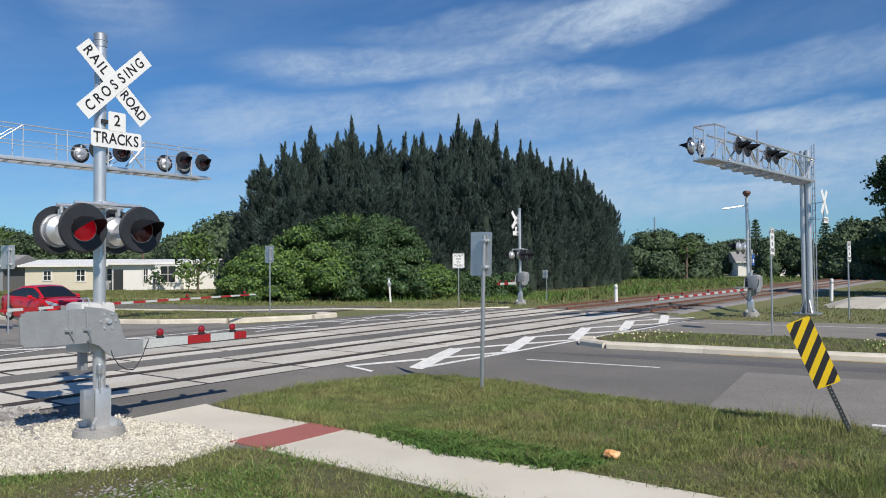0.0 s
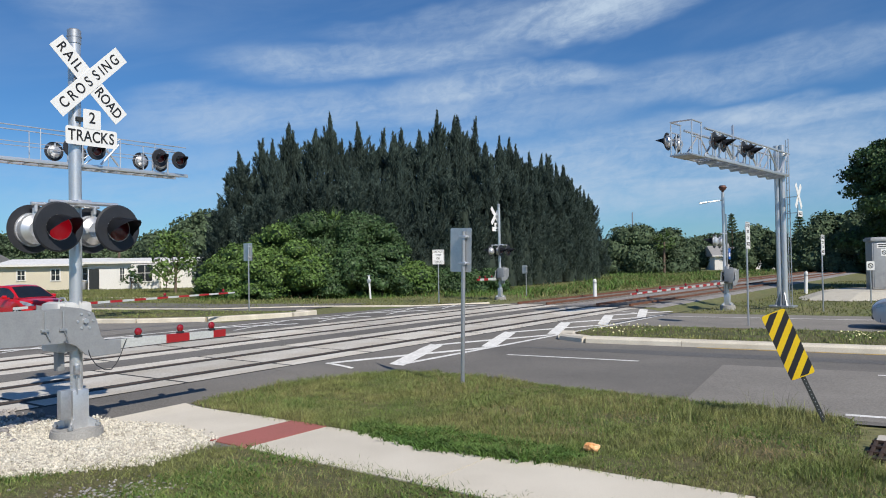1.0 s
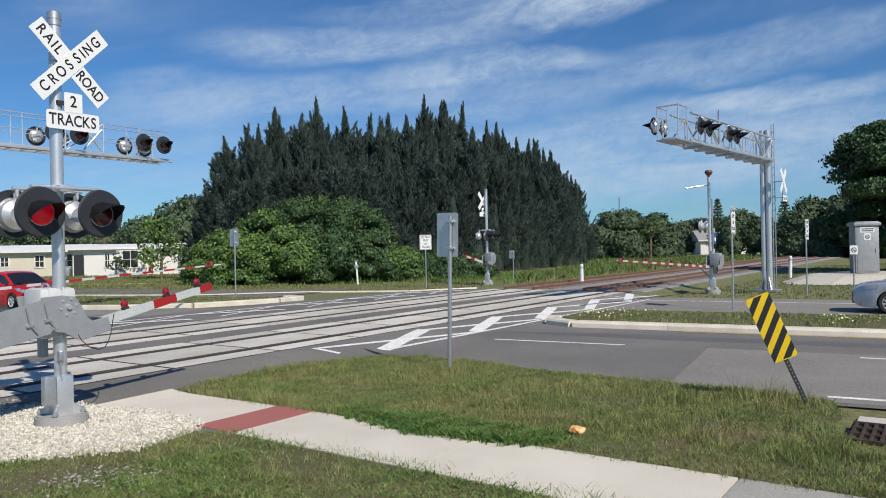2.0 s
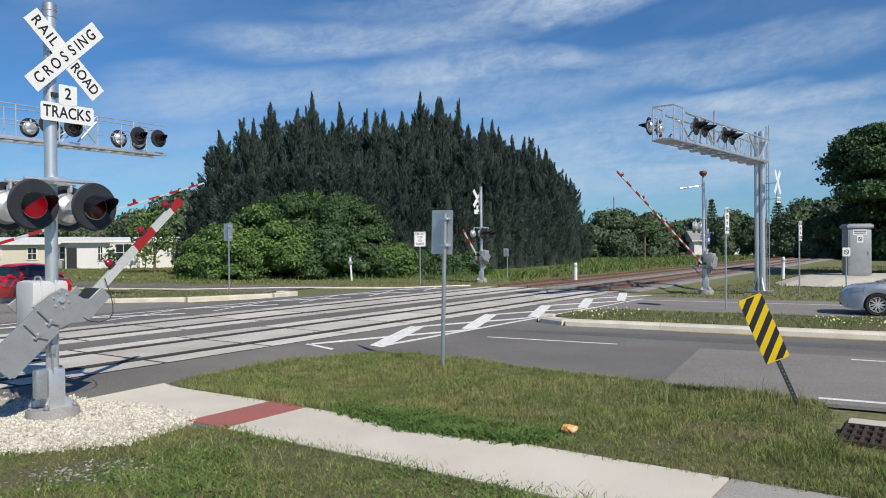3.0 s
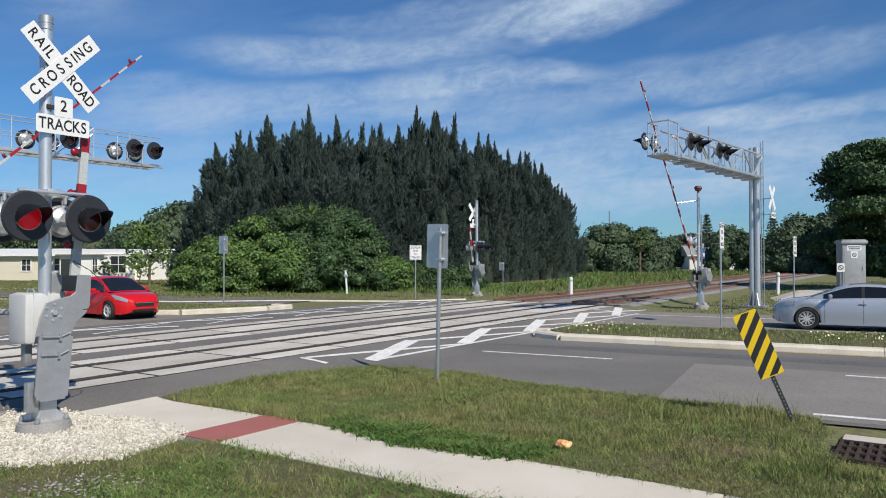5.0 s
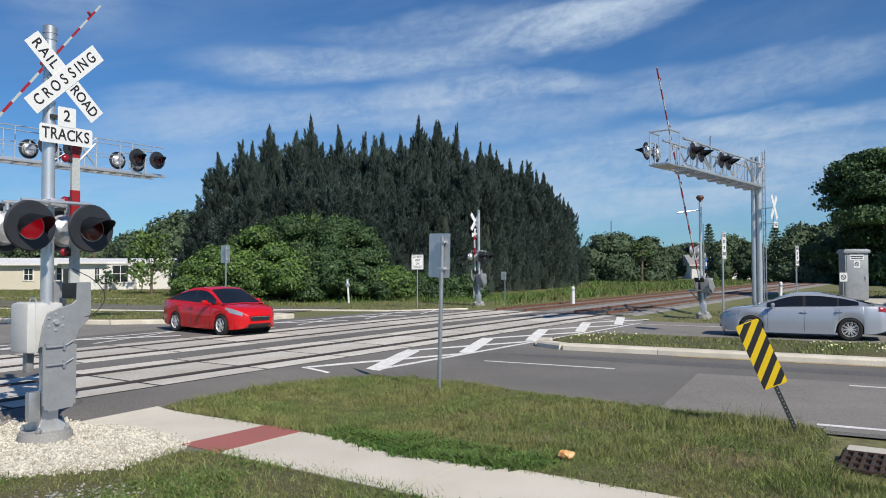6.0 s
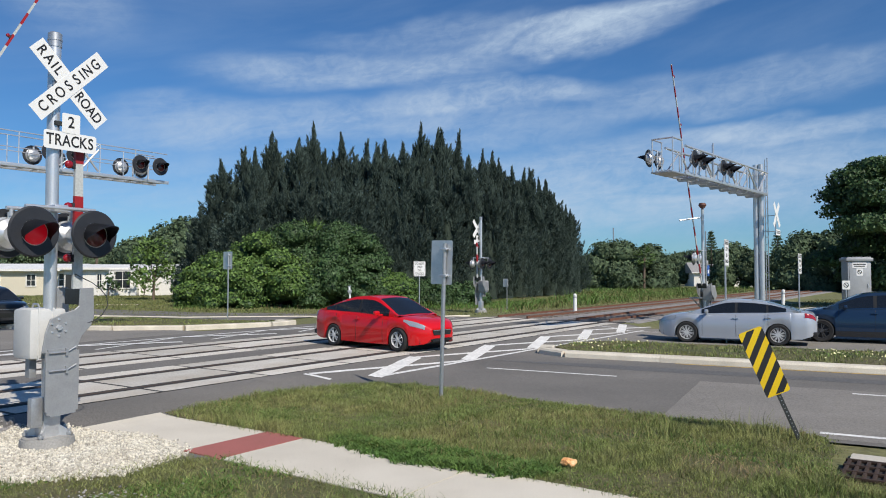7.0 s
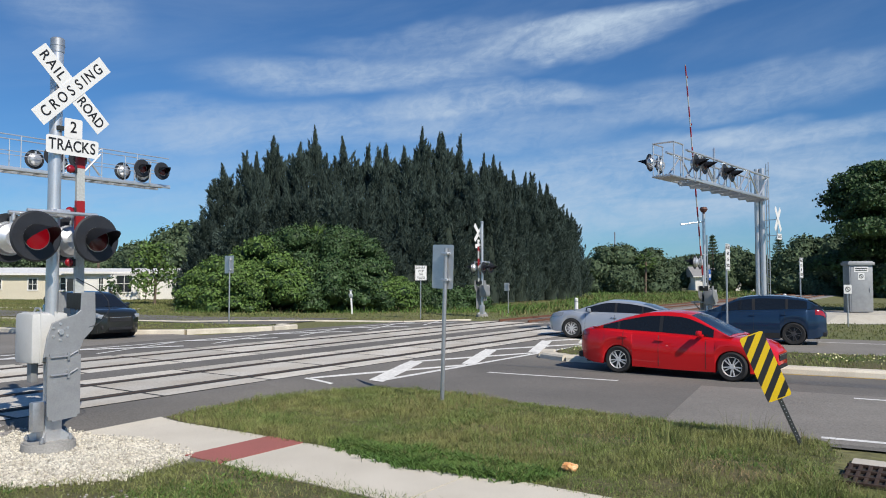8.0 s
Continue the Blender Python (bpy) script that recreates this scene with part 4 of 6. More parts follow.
STOP = ("DO NOT", "STOP", "ON", "TRACKS")
roadside_sign(0.67, 12.70, 0.48, 0.76, 1.96, 136, "back of a grey road sign leaning in tall grass", back=True, lean=-1.8, tube=0.036)
roadside_sign(0.80, 38.0, 0.61, 0.76, 1.95, 5, "white sign forbidding stopping on the tracks", words=STOP)
roadside_sign(10.25, 22.95, 0.61, 0.85, 2.42, 54, "white sign forbidding stopping on the grass median", words=STOP)
roadside_sign(15.7, 28.5, 0.61, 0.80, 2.2, 50, "white sign forbidding stopping beside the far carriageway", words=STOP)
roadside_sign(-7.53, 32.2, 0.61, 0.76, 2.25, 140, "back of a grey road sign on the kerbed island", back=True)
roadside_sign(-13.75, 23.4, 0.61, 0.76, 2.05, 160, "back of a grey road sign near the waiting car", back=True)
roadside_sign(5.83, 41.5, 0.30, 0.46, 1.35, 150, "small grey sign on a short post by the trees", back=True, tube=0.025)


def no_sign(root, at, w):
    s = plate_sign(root, w, w * 1.2, at)
    bm = bmesh.new()
    for k in range(20):
        a, b = radians(18 * k), radians(18 * (k + 1))
        add_rod(bm, (w * 0.3 * math.cos(a), -0.004, w * 0.3 * math.sin(a)), (w * 0.3 * math.cos(b), -0.004, w * 0.3 * math.sin(b)), 0.014, 0.014, 6)
    add_rod(bm, (-w * 0.2, -0.004, w * 0.2), (w * 0.2, -0.004, -w * 0.2), 0.014, 0.014, 6)
    part("ring", bm, M["letter"], s)
    return s


def build_posts():
    for x, y, h, lean in ((9.24, 39.5, 0.95, 0), (22.6, 43.0, 1.25, 2), ):
        root = thing("marker_post", on(x, y, 0.0, 0) @ pose(0, 0, 0, 0, lean, 0), "short white round marker post by the tracks", "marker post", "white posts")
        bm = bmesh.new()
        add_rod(bm, (0, 0, -0.1), (0, 0, h), 0.10, 0.10, 16)
        add_rod(bm, (0, 0, h), (0, 0, h + 0.06), 0.10, 0.05, 16)
        part("post", bm, M["white"], root)
        bm = bmesh.new()
        add_rod(bm, (0, 0, h * 0.82), (0, 0, h * 0.9), 0.104, 0.104, 16)
        part("band", bm, M["galv"], root)
    root = thing("utility_marker", on(-3.1, 43.5, 0.0, 0) @ pose(0, 0, 0, 0, -4, 0), "leaning white utility marker among weeds", "marker post")
    bm = bmesh.new()
    add_box(bm, (0, 0, 0.6), (0.1, 0.1, 1.5), bevel=0.01)
    part("post", bm, M["white"], root)
    bm = bmesh.new()
    add_box(bm, (0, -0.06, 1.05), (0.24, 0.08, 0.2), bevel=0.02)
    part("fitting", bm, M["galv"], root)
    bm = bmesh.new()
    add_box(bm, (0, -0.04, 1.36), (0.2, 0.06, 0.06), bevel=0.01)
    part("clamp", bm, M["galv"], root)
    # striped object marker leaning over the kerb
    root = thing("object_marker", pose(5.05, 9.2, 0.0, 0, 0, -14) @ pose(0, 0, 0, -3, -22.5, 0), "bent yellow and black striped object marker on a dark post", "object marker")
    bm = bmesh.new()
    add_box(bm, (0, 0, 0.55), (0.055, 0.03, 1.3), bevel=0.004)
    part("post", bm, M["dark_post"], root, "perforated dark steel post", smooth=False)
    bm = bmesh.new()
    add_rod(bm, (0, -0.016, 0), (0, -0.0145, 0), 0.006, 0.006, 8)
    hole = finish("punched_hole", bm, M["galv"])
    for k in range(22):
        shared("punched_hole", hole, root, pose(0, 0, 0.1 + k * 0.05))
    w, h, z = 0.31, 0.88, 0.64
    face = plate_sign(root, w, h, pose(0, -0.03, z + h / 2), material="sign_yellow", r=0.035)
    face["label"] = "yellow reflective plate with black stripes"

    def clip(poly, ax, lim, sgn):
        out = []
        for a, b in zip(poly, poly[1:] + poly[:1]):
            ia, ib = sgn * (a[ax] - lim) <= 0, sgn * (b[ax] - lim) <= 0
            if ia:
                out.append(a)
            if ia != ib:
                k = (lim - a[ax]) / (b[ax] - a[ax])
                out.append((a[0] + (b[0] - a[0]) * k, a[1] + (b[1] - a[1]) * k))
        return out
    for k in range(-3, 6):
        z0 = -h / 2 + k * 0.215
        poly = [(-w / 2, z0), (w / 2, z0 + w * 1.02), (w / 2, z0 + w * 1.02 + 0.108), (-w / 2, z0 + 0.108)]
        for ax, lim, sg in ((1, h / 2 - 0.012, 1), (1, -h / 2 + 0.012, -1)):
            poly = clip(poly, ax, lim, sg) if poly else poly
        if len(poly) >= 3:
            bm = bmesh.new()
            add_prism(bm, poly, -0.0035, 0.0)
            part("stripe", bm, M["letter"], face, smooth=False)


build_posts()


def build_cabinet():
    x, y = 24.0, 38.0
    z = 0.40
    bm = bmesh.new()
    ring = [(20.2, 34.6), (25.0, 33.9), (31, 37.0), (30, 41), (23, 41.4), (19.8, 38.6), (18.9, 36.2)]
    lo = [bm.verts.new((a, b, 0.0)) for a, b in ring]
    c = Vector((24.5, 37.8))
    hi = [bm.verts.new((c.x + (a - c.x) * 0.72, c.y + (b - c.y) * 0.72, z)) for a, b in ring]
    for i in range(len(ring)):
        j = (i + 1) % len(ring)
        bm.faces.new((lo[i], lo[j], hi[j], hi[i]))
    bm.faces.new(hi)
    bmesh.ops.recalc_face_normals(bm, faces=bm.faces[:])
    single("gravel_pad", bm, M["gravel"], "white crushed stone pad under the cabinet", "gravel", "structure", smooth=False)
    root = thing("signal_cabinet", pose(x, y, z, 0, 0, -14), "grey galvanised signal equipment cabinet on white gravel", "cabinet")
    bm = bmesh.new()
    add_box(bm, (0, 0, 1.28), (1.13, 1.0, 2.5), bevel=0.02)
    part("body", bm, M["plate"], root)
    bm = bmesh.new()
    add_box(bm, (0, -0.505, 1.25), (0.98, 0.03, 2.3), bevel=0.012)
    door = part("door", bm, M["plate"], root)
    bm = bmesh.new()
    add_box(bm, (0.4, -0.53, 1.2), (0.04, 0.05, 0.22), bevel=0.01)
    part("handle", bm, M["galv"], door)
    bm = bmesh.new()
    add_box(bm, (0, 0, 2.58), (1.30, 1.18, 0.16), bevel=0.03)
    add_box(bm, (0, 0, 2.68), (1.16, 1.04, 0.08), bevel=0.03)
    part("roof", bm, M["plate"], root)
    s = plate_sign(root, 0.70, 0.28, pose(0.0, -0.53, 2.28))
    bm = bmesh.new()
    add_box(bm, (0, -0.003, 0.05), (0.6, 0.003, 0.05)); add_box(bm, (0, -0.003, -0.05), (0.54, 0.003, 0.05))
    part("text_bar", bm, M["letter"], s, smooth=False)
    no_sign(root, pose(0.0, -0.53, 1.92), 0.32)
    root = thing("roadside_sign", on(20.3, 32.9, 0.0, -10), "small white prohibition sign on a short post", "road sign")
    bm = bmesh.new()
    add_rod(bm, (0, 0.03, -0.1), (0, 0.03, 1.9), 0.03, 0.03, 10)
    part("post", bm, M["galv"], root)
    no_sign(root, pose(0, -0.01, 1.7), 0.34)


build_cabinet()


def build_small_near():
    # white limestone heap round the near mast
    rng = random.Random(4)
    pts = [(-6.9, 7.0), (-2.95, 8.0), (-2.55, 8.85), (-2.75, 9.35), (-3.5, 10.0), (-4.5, 10.35), (-5.6, 9.8), (-6.6, 8.9)]
    bm = sheet(pts, 0.006, thick=0.06)
    single("gravel_bed", bm, M["gravel_bed"], "bed of white crushed limestone round the mast", "gravel", "structure", smooth=False)
    # stones
    stone = bmesh.new()
    bmesh.ops.create_icosphere(stone, subdivisions=1, radius=1.0)
    base_v = np.array([v.co[:] for v in stone.verts])
    base_f = np.array([[v.index for v in f.verts] for f in stone.faces])
    stone.free()
    rs = np.random.RandomState(5)
    V, F, n = [], [], 0
    poly = [Vector(p) for p in pts]

    def inside(x, y):
        c = False
        for i in range(len(poly)):
            a, b = poly[i], poly[i - 1]
            if (a.y > y) != (b.y > y) and x < (b.x - a.x) * (y - a.y) / (b.y - a.y) + a.x:
                c = not c
        return c
    count = 0
    while count < 21000:
        x, y = rs.uniform(-7.0, -2.3), rs.uniform(6.9, 10.5)
        if not inside(x + rs.normal(0, 0.06), y + rs.normal(0, 0.06)) or (x + 4.4) ** 2 + (y - 9.45) ** 2 < 0.1:
            continue
        r = rs.uniform(0.008, 0.021)
        v = base_v * r * rs.uniform(0.6, 1.3, 3) * (1 + rs.normal(0, 0.14, (len(base_v), 1)))
        a = rs.uniform(0, 6.28)
        c, s = math.cos(a), math.sin(a)
        v = v @ np.array([[c, -s, 0], [s, c, 0], [0, 0, 1]])
        V.append(v + (x, y, gz(x, y) + 0.006 + r * 0.4 + rs.uniform(0, 0.012)))
        F.append(base_f + n)
        n += len(base_v)
        count += 1
    me = bpy.data.meshes.new("gravel_stones")
    me.from_pydata(np.concatenate(V).tolist(), [], np.concatenate(F).tolist())
    me.materials.append(M["gravel"])
    tagged(new("gravel_stones", me), "loose white limestone chips", "gravel", kind="stuff")
    # grey stones by the asphalt edge
    V, F, n = [], [], 0
    for k in range(700):
        x, y = rs.normal(-6.2, 0.5), rs.normal(9.9, 0.25)
        r = rs.uniform(0.015, 0.06)
        v = base_v * r * rs.uniform(0.6, 1.3, 3) * (1 + rs.normal(0, 0.15, (len(base_v), 1)))
        V.append(v + (x, y, gz(x, y) + 0.015)); F.append(base_f + n); n += len(base_v)
    for k in range(260):
        x, y = rs.normal(-2.9, 0.35), rs.normal(7.0, 0.22)
        r = rs.uniform(0.006, 0.02)
        v = base_v * r * rs.uniform(0.6, 1.3, 3)
        V.append(v * (1, 1, 0.6) + (x, y, 0.02)); F.append(base_f + n); n += len(base_v)
    me = bpy.data.meshes.new("grey_stones")
    me.from_pydata(np.concatenate(V).tolist(), [], np.concatenate(F).tolist())
    me.materials.append(M["ballast"])
    tagged(new("grey_stones", me), "loose grey stones at the asphalt edge", "gravel", kind="stuff")
    # crumpled wrapper
    bm = bmesh.new()
    bmesh.ops.create_icosphere(bm, subdivisions=3, radius=0.075, matrix=Matrix.Diagonal((1.25, 0.8, 0.6, 1)))
    for v in bm.verts:
        v.co *= 1 + 0.5 * noise.noise(v.co * 22) + 0.2 * noise.noise(v.co * 60)
    single("wrapper", bm, M["litter"], "crumpled orange wrapper lying in the grass", "litter", m=pose(1.82, 8.05, 0.07, 10, 5, 20), smooth=False)
    # storm drain
    root = thing("storm_drain", pose(5.06, 7.45, 0.02, 0, 0, ROAD_TURN - 6), "rusty cast iron storm drain grate in a concrete apron", "drain", kind="structure")
    bm = bmesh.new()
    add_box(bm, (0.40, 0.32, -0.045), (1.7, 1.3, 0.1), bevel=0.02)
    part("apron", bm, M["concrete"], root)
    # thin black sheet in place of the shaded hole below the bars
    bm = bmesh.new()
    add_box(bm, (0.1, 0.0, 0.012), (1.14, 0.86, 0.012))
    part("pit", bm, M["rubber"], root, "flat black sheet for the shade under the grate")
    for k in range(12):
        bm = bmesh.new()
        add_box(bm, (-0.42 + k * 0.095, 0.0, 0.034), (0.038, 0.84, 0.03), bevel=0.006)
        part("grate_bar", bm, M["grate"], root)
    for k in range(4):
        bm = bmesh.new()
        add_box(bm, (0.1, -0.42 + k * 0.28, 0.037), (1.12, 0.04, 0.034), bevel=0.006)
        part("cross_bar", bm, M["grate"], root)


build_small_near()


# ---- cars ----
def car_paint(name, col, metal=0.0):
    return mat(name, col, 0.42, metal, col2=tuple(c * 0.92 for c in col), scale=2, fine=300, vary=0.4, grain=0.03, bump=0, coat=0.9, spec=0.15)


M.update(
    red_paint=car_paint("red_car_paint", (0.60, 0.006, 0.010)),
    silver_paint=car_paint("silver_car_paint", (0.47, 0.50, 0.55), 0.45),
    blue_paint=car_paint("blue_car_paint", (0.016, 0.040, 0.085), 0.4),
    grey_paint=car_paint("dark_grey_car_paint", (0.020, 0.023, 0.021), 0.3),
    glass=mat("tinted_car_glass", (0.012, 0.014, 0.017), 0.06, scale=2, bump=0, vary=0.3),
    tyre=mat("tyre_rubber", (0.022, 0.022, 0.023), 0.85, scale=8, fine=60, bump=0.2, dist=0.004),
    trim=mat("black_plastic_trim", (0.018, 0.018, 0.02), 0.6, scale=8, bump=0.05),
    chrome=mat("bright_alloy", (0.70, 0.71, 0.73), 0.25, 0.85, scale=5, bump=0, vary=0.4),
    dark_alloy=mat("dark_alloy", (0.10, 0.10, 0.105), 0.35, 0.5, scale=5, bump=0, vary=0.3),
    alloy=mat("painted_alloy", (0.70, 0.70, 0.70), 0.35, 0.25, scale=5, bump=0, vary=0.3),
    headlamp=mat("headlamp_glass", (0.42, 0.44, 0.46), 0.1, 0.3, scale=30, fine=90, bump=0.3, dist=0.003, coat=0.8),
    taillamp=mat("taillamp_plastic", (0.35, 0.012, 0.015), 0.15, scale=20, bump=0.1, dist=0.002, coat=0.8),
    plate_bar=mat("pale_plate", (0.6, 0.6, 0.6), 0.5, bump=0),
)


def curve_of(table):
    xs, ys = [t[0] for t in table], [t[1] for t in table]

    def f(x):
        return float(np.interp(x, xs, ys))
    return f


def smooth_of(table, k=0.10):
    f = curve_of(table)
    return lambda x: (f(x - k) + 2 * f(x - k / 2) + 2 * f(x) + 2 * f(x + k / 2) + f(x + k)) / 8


def build_wheel(parent, x, y, r, side, spokes, rim="alloy", name="wheel"):
    """A turning wheel at its hub: tyre, rim with spokes."""
    hub = new(name)
    hub.parent, hub.matrix_basis = parent, pose(x, y, r)
    hub.empty_display_size = 0.1
    s = -1 if side < 0 else 1
    bm = bmesh.new()
    prof = [(r * 0.66, -0.09), (r * 0.90, -0.105), (r * 0.985, -0.08), (r, -0.03), (r, 0.03), (r * 0.985, 0.08), (r * 0.90, 0.105), (r * 0.66, 0.09)]
    n = 36
    rings = [[bm.verts.new((a * math.cos(2 * math.pi * i / n), b, a * math.sin(2 * math.pi * i / n))) for a, b in prof] for i in range(n)]
    for i in range(n):
        for j in range(len(prof) - 1):
            bm.faces.new((rings[i][j], rings[(i + 1) % n][j], rings[(i + 1) % n][j + 1], rings[i][j + 1]))
    bmesh.ops.recalc_face_normals(bm, faces=bm.faces[:])
    part("tyre", bm, M["tyre"], hub)
    bm = bmesh.new()
    prof = [(r * 0.68, 0.085), (r * 0.66, 0.095), (r * 0.63, 0.07), (r * 0.62, -0.08)]
    rings = [[bm.verts.new((a * math.cos(2 * math.pi * i / n), s * b, a * math.sin(2 * math.pi * i / n))) for a, b in prof] for i in range(n)]
    for i in range(n):
        for j in range(len(prof) - 1):
            bm.faces.new((rings[i][j], rings[(i + 1) % n][j], rings[(i + 1) % n][j + 1], rings[i][j + 1]))
    bmesh.ops.recalc_face_normals(bm, faces=bm.faces[:])
    for k in range(spokes):
        a = 2 * math.pi * k / spokes
        for d in (-0.16, 0.16):
            m = pose(0, 0, 0, 0, math.degrees(a + d * (1.3 if spokes < 8 else 0.6)), 0)
            add_prism(bm, [(r * 0.10, -0.012), (r * 0.65, -0.013 if spokes < 8 else -0.007), (r * 0.65, 0.013 if spokes < 8 else 0.007), (r * 0.10, 0.012)], s * 0.055, s * 0.08, m)
    add_rod(bm, (0, s * 0.04, 0), (0, s * 0.088, 0), r * 0.19, r * 0.16, 16)
    part("rim", bm, M[rim], hub, "alloy rim with spokes")
    bm = bmesh.new()
    add_rod(bm, (0, s * 0.0, 0), (0, s * 0.03, 0), r * 0.64, r * 0.64, 28)
    part("brake_disc", bm, M["trim"], hub)
    return hub


def build_car(name, label, c, paint):
    root = thing(name, Matrix.Identity(4), label, "car")
    wb, r, W = c["wheelbase"] / 2, c["r"], c["width"] / 2
    xr, xf = c["rear"], c["front"]
    shoulder, crown_c = smooth_of(c["shoulder"], 0.08), c.get("crown", 0.045)
    roofline = smooth_of(c["roof"], 0.12)
    wid = smooth_of([(xr, W * 0.58), (xr + 0.06, W * 0.74), (xr + 0.22, W * 0.88), (xr + 0.6, W * 0.97), (0, W), (xf - 0.85, W * 0.985), (xf - 0.5, W * 0.93), (xf - 0.26, W * 0.82), (xf - 0.1, W * 0.66), (xf - 0.03, W * 0.54), (xf, W * 0.46)], 0.05)
    low = curve_of([(xr, 0.42), (xr + 0.12, 0.30), (xr + 0.4, 0.21), (-wb, 0.18), (0, 0.165), (wb, 0.17), (xf - 0.3, 0.18), (xf - 0.08, 0.22), (xf, 0.34)])
    arch = r * 1.10

    def bottom(x):
        z = low(x)
        for w in (-wb, wb):
            d = abs(x - w)
            if d < arch:
                z = max(z, r + math.sqrt(arch * arch - d * d) - 0.01)
        return z
    stations = sorted(set([round(xr + (xf - xr) * i / 84, 4) for i in range(85)] + [round(w + d * arch, 4) for w in (-wb, wb) for d in (-1, -0.985, -0.95, 0.95, 0.985, 1)] + [xr + 0.02, xf - 0.02, xf - 0.01]))

    def section(x):
        zb, zs, w = bottom(x), shoulder(x), wid(x)
        zs = max(zs, zb + 0.05)
        h = zs - zb
        e = min(1.0, (x - xr) / 0.1 + 0.35, (xf - x) / 0.1 + 0.35)
        flank = [(w - 0.16, zb + 0.01), (w - 0.02, zb), (w * 0.985, zb + 0.10 * h), (w, zb + 0.40 * h), (w * 1.0, zb + 0.62 * h), (w * 0.985, zb + 0.72 * h), (w * 0.965, zb + 0.9 * h), (w * 0.925, zs - 0.012), (w * 0.87, zs + 0.008)]
        return flank + [(w * 0.6, zs + crown_c * 0.7 * e), (w * 0.3, zs + crown_c * 0.95 * e), (0, zs + crown_c * e)]
    bm = bmesh.new()
    grid = []
    for x in stations:
        half = section(x)
        row = [bm.verts.new((x, -y, z)) for y, z in half] + [bm.verts.new((x, y, z)) for y, z in half[-2::-1]]
        grid.append(row)
    for a, b in zip(grid, grid[1:]):
        for i in range(len(a) - 1):
            bm.faces.new((a[i], b[i], b[i + 1], a[i + 1]))
    bm.faces.new(grid[0]), bm.faces.new(grid[-1])
    bmesh.ops.recalc_face_normals(bm, faces=bm.faces[:])
    body = part("body", bm, M[paint], root)
    # dark underbody with wheel wells
    bm = bmesh.new()
    add_box(bm, ((xr + xf) / 2, 0, 0.30), (xf - xr - 0.35, W * 1.5, 0.2), bevel=0.04)
    for w in (-wb, wb):
        add_rod(bm, (w, -W + 0.26, r), (w, W - 0.26, r), arch * 0.99, arch * 0.99, 24)
    part("underbody", bm, M["trim"], root, "black underbody")
    # cabin shell
    x0, x1 = c["roof"][0][0], c["roof"][-1][0]
    wbase, wroof = W * c.get("base_w", 0.86), W * c.get("roof_w", 0.66)

    def cabin(x, grow=0.0):
        zt, zg = shoulder(x) + 0.004, roofline(x)
        zg = max(zg, zt + crown_c + 0.004)
        h = zg - zt
        full = c["height"] - 0.95
        wr = wbase + (wroof - wbase) * min(1.0, h / full)
        bb = min(wbase, wid(x) * 0.9)
        wr = min(wr, bb)
        return [(bb + grow, zt), (wr + 0.03 + grow, zt + h * 0.84), (wr - 0.02 + grow * 0.5, zt + h * 0.94 + grow * 0.5), (wr * 0.72, zg - 0.018 + grow), (wr * 0.36, zg - 0.004 + grow), (0, zg + grow)]
    n = 60
    bm = bmesh.new()
    grid = []
    for i in range(n + 1):
        x = x0 + (x1 - x0) * i / n
        half = cabin(x)
        grid.append([bm.verts.new((x, -y, z)) for y, z in half] + [bm.verts.new((x, y, z)) for y, z in half[-2::-1]])
    for a, b in zip(grid, grid[1:]):
        for i in range(len(a) - 1):
            bm.faces.new((a[i], b[i], b[i + 1], a[i + 1]))
    bmesh.ops.recalc_face_normals(bm, faces=bm.faces[:])
    part("roof", bm, M[paint], root)

    def patch(name, xa, xb, sides, lo, hi, material, grow=0.006, k=14, label="", lift=0.0):
        """Side glass between heights lo and hi of the cabin's flank."""
        for sg in sides:
            bm = bmesh.new()
            rows = []
            for i in range(k + 1):
                x = xa + (xb - xa) * i / k
                s = cabin(x, grow)
                p0, p1 = Vector(s[0]), Vector(s[1])
                a, b = p0.lerp(p1, lo), p0.lerp(p1, hi)
                rows.append((bm.verts.new((x, sg * a.x, a.y)), bm.verts.new((x, sg * (a.x * 0.5 + b.x * 0.5 + 0.006), (a.y + b.y) / 2)), bm.verts.new((x, sg * b.x, b.y))))
            for p, q in zip(rows, rows[1:]):
                for j in (0, 1):
                    bm.faces.new((p[j], q[j], q[j + 1], p[j + 1]))
            bmesh.ops.recalc_face_normals(bm, faces=bm.faces[:])
            part(name, bm, M[material], root, label)
    patch("pillar_trim", c["windows"][0][0] + 0.04, c["windows"][-1][1] - 0.02, (-1, 1), 0.10, 0.93, "trim", 0.003, 30, "black window pillars")
    for xa, xb in c["windows"]:
        patch("side_window", xa, xb, (-1, 1), 0.10, 0.93, "glass", label="dark tinted side window")

    def screen(name, xa, xb):
        bm = bmesh.new()
        rows = []
        for i in range(13):
            x = xa + (xb - xa) * i / 12
            s = cabin(x, 0.006)[2:]
            rows.append([bm.verts.new((x, -y * 0.96, z)) for y, z in s] + [bm.verts.new((x, y * 0.96, z)) for y, z in s[-2::-1]])
        for a, b in zip(rows, rows[1:]):
            for i in range(len(a) - 1):
                bm.faces.new((a[i], b[i], b[i + 1], a[i + 1]))
        bmesh.ops.recalc_face_normals(bm, faces=bm.faces[:])
        part(name, bm, M["glass"], root, "dark reflecting windscreen" if name == "windscreen" else "dark rear window")
    screen("windscreen", *c["windscreen"])
    screen("rear_window", *c["rear_window"])

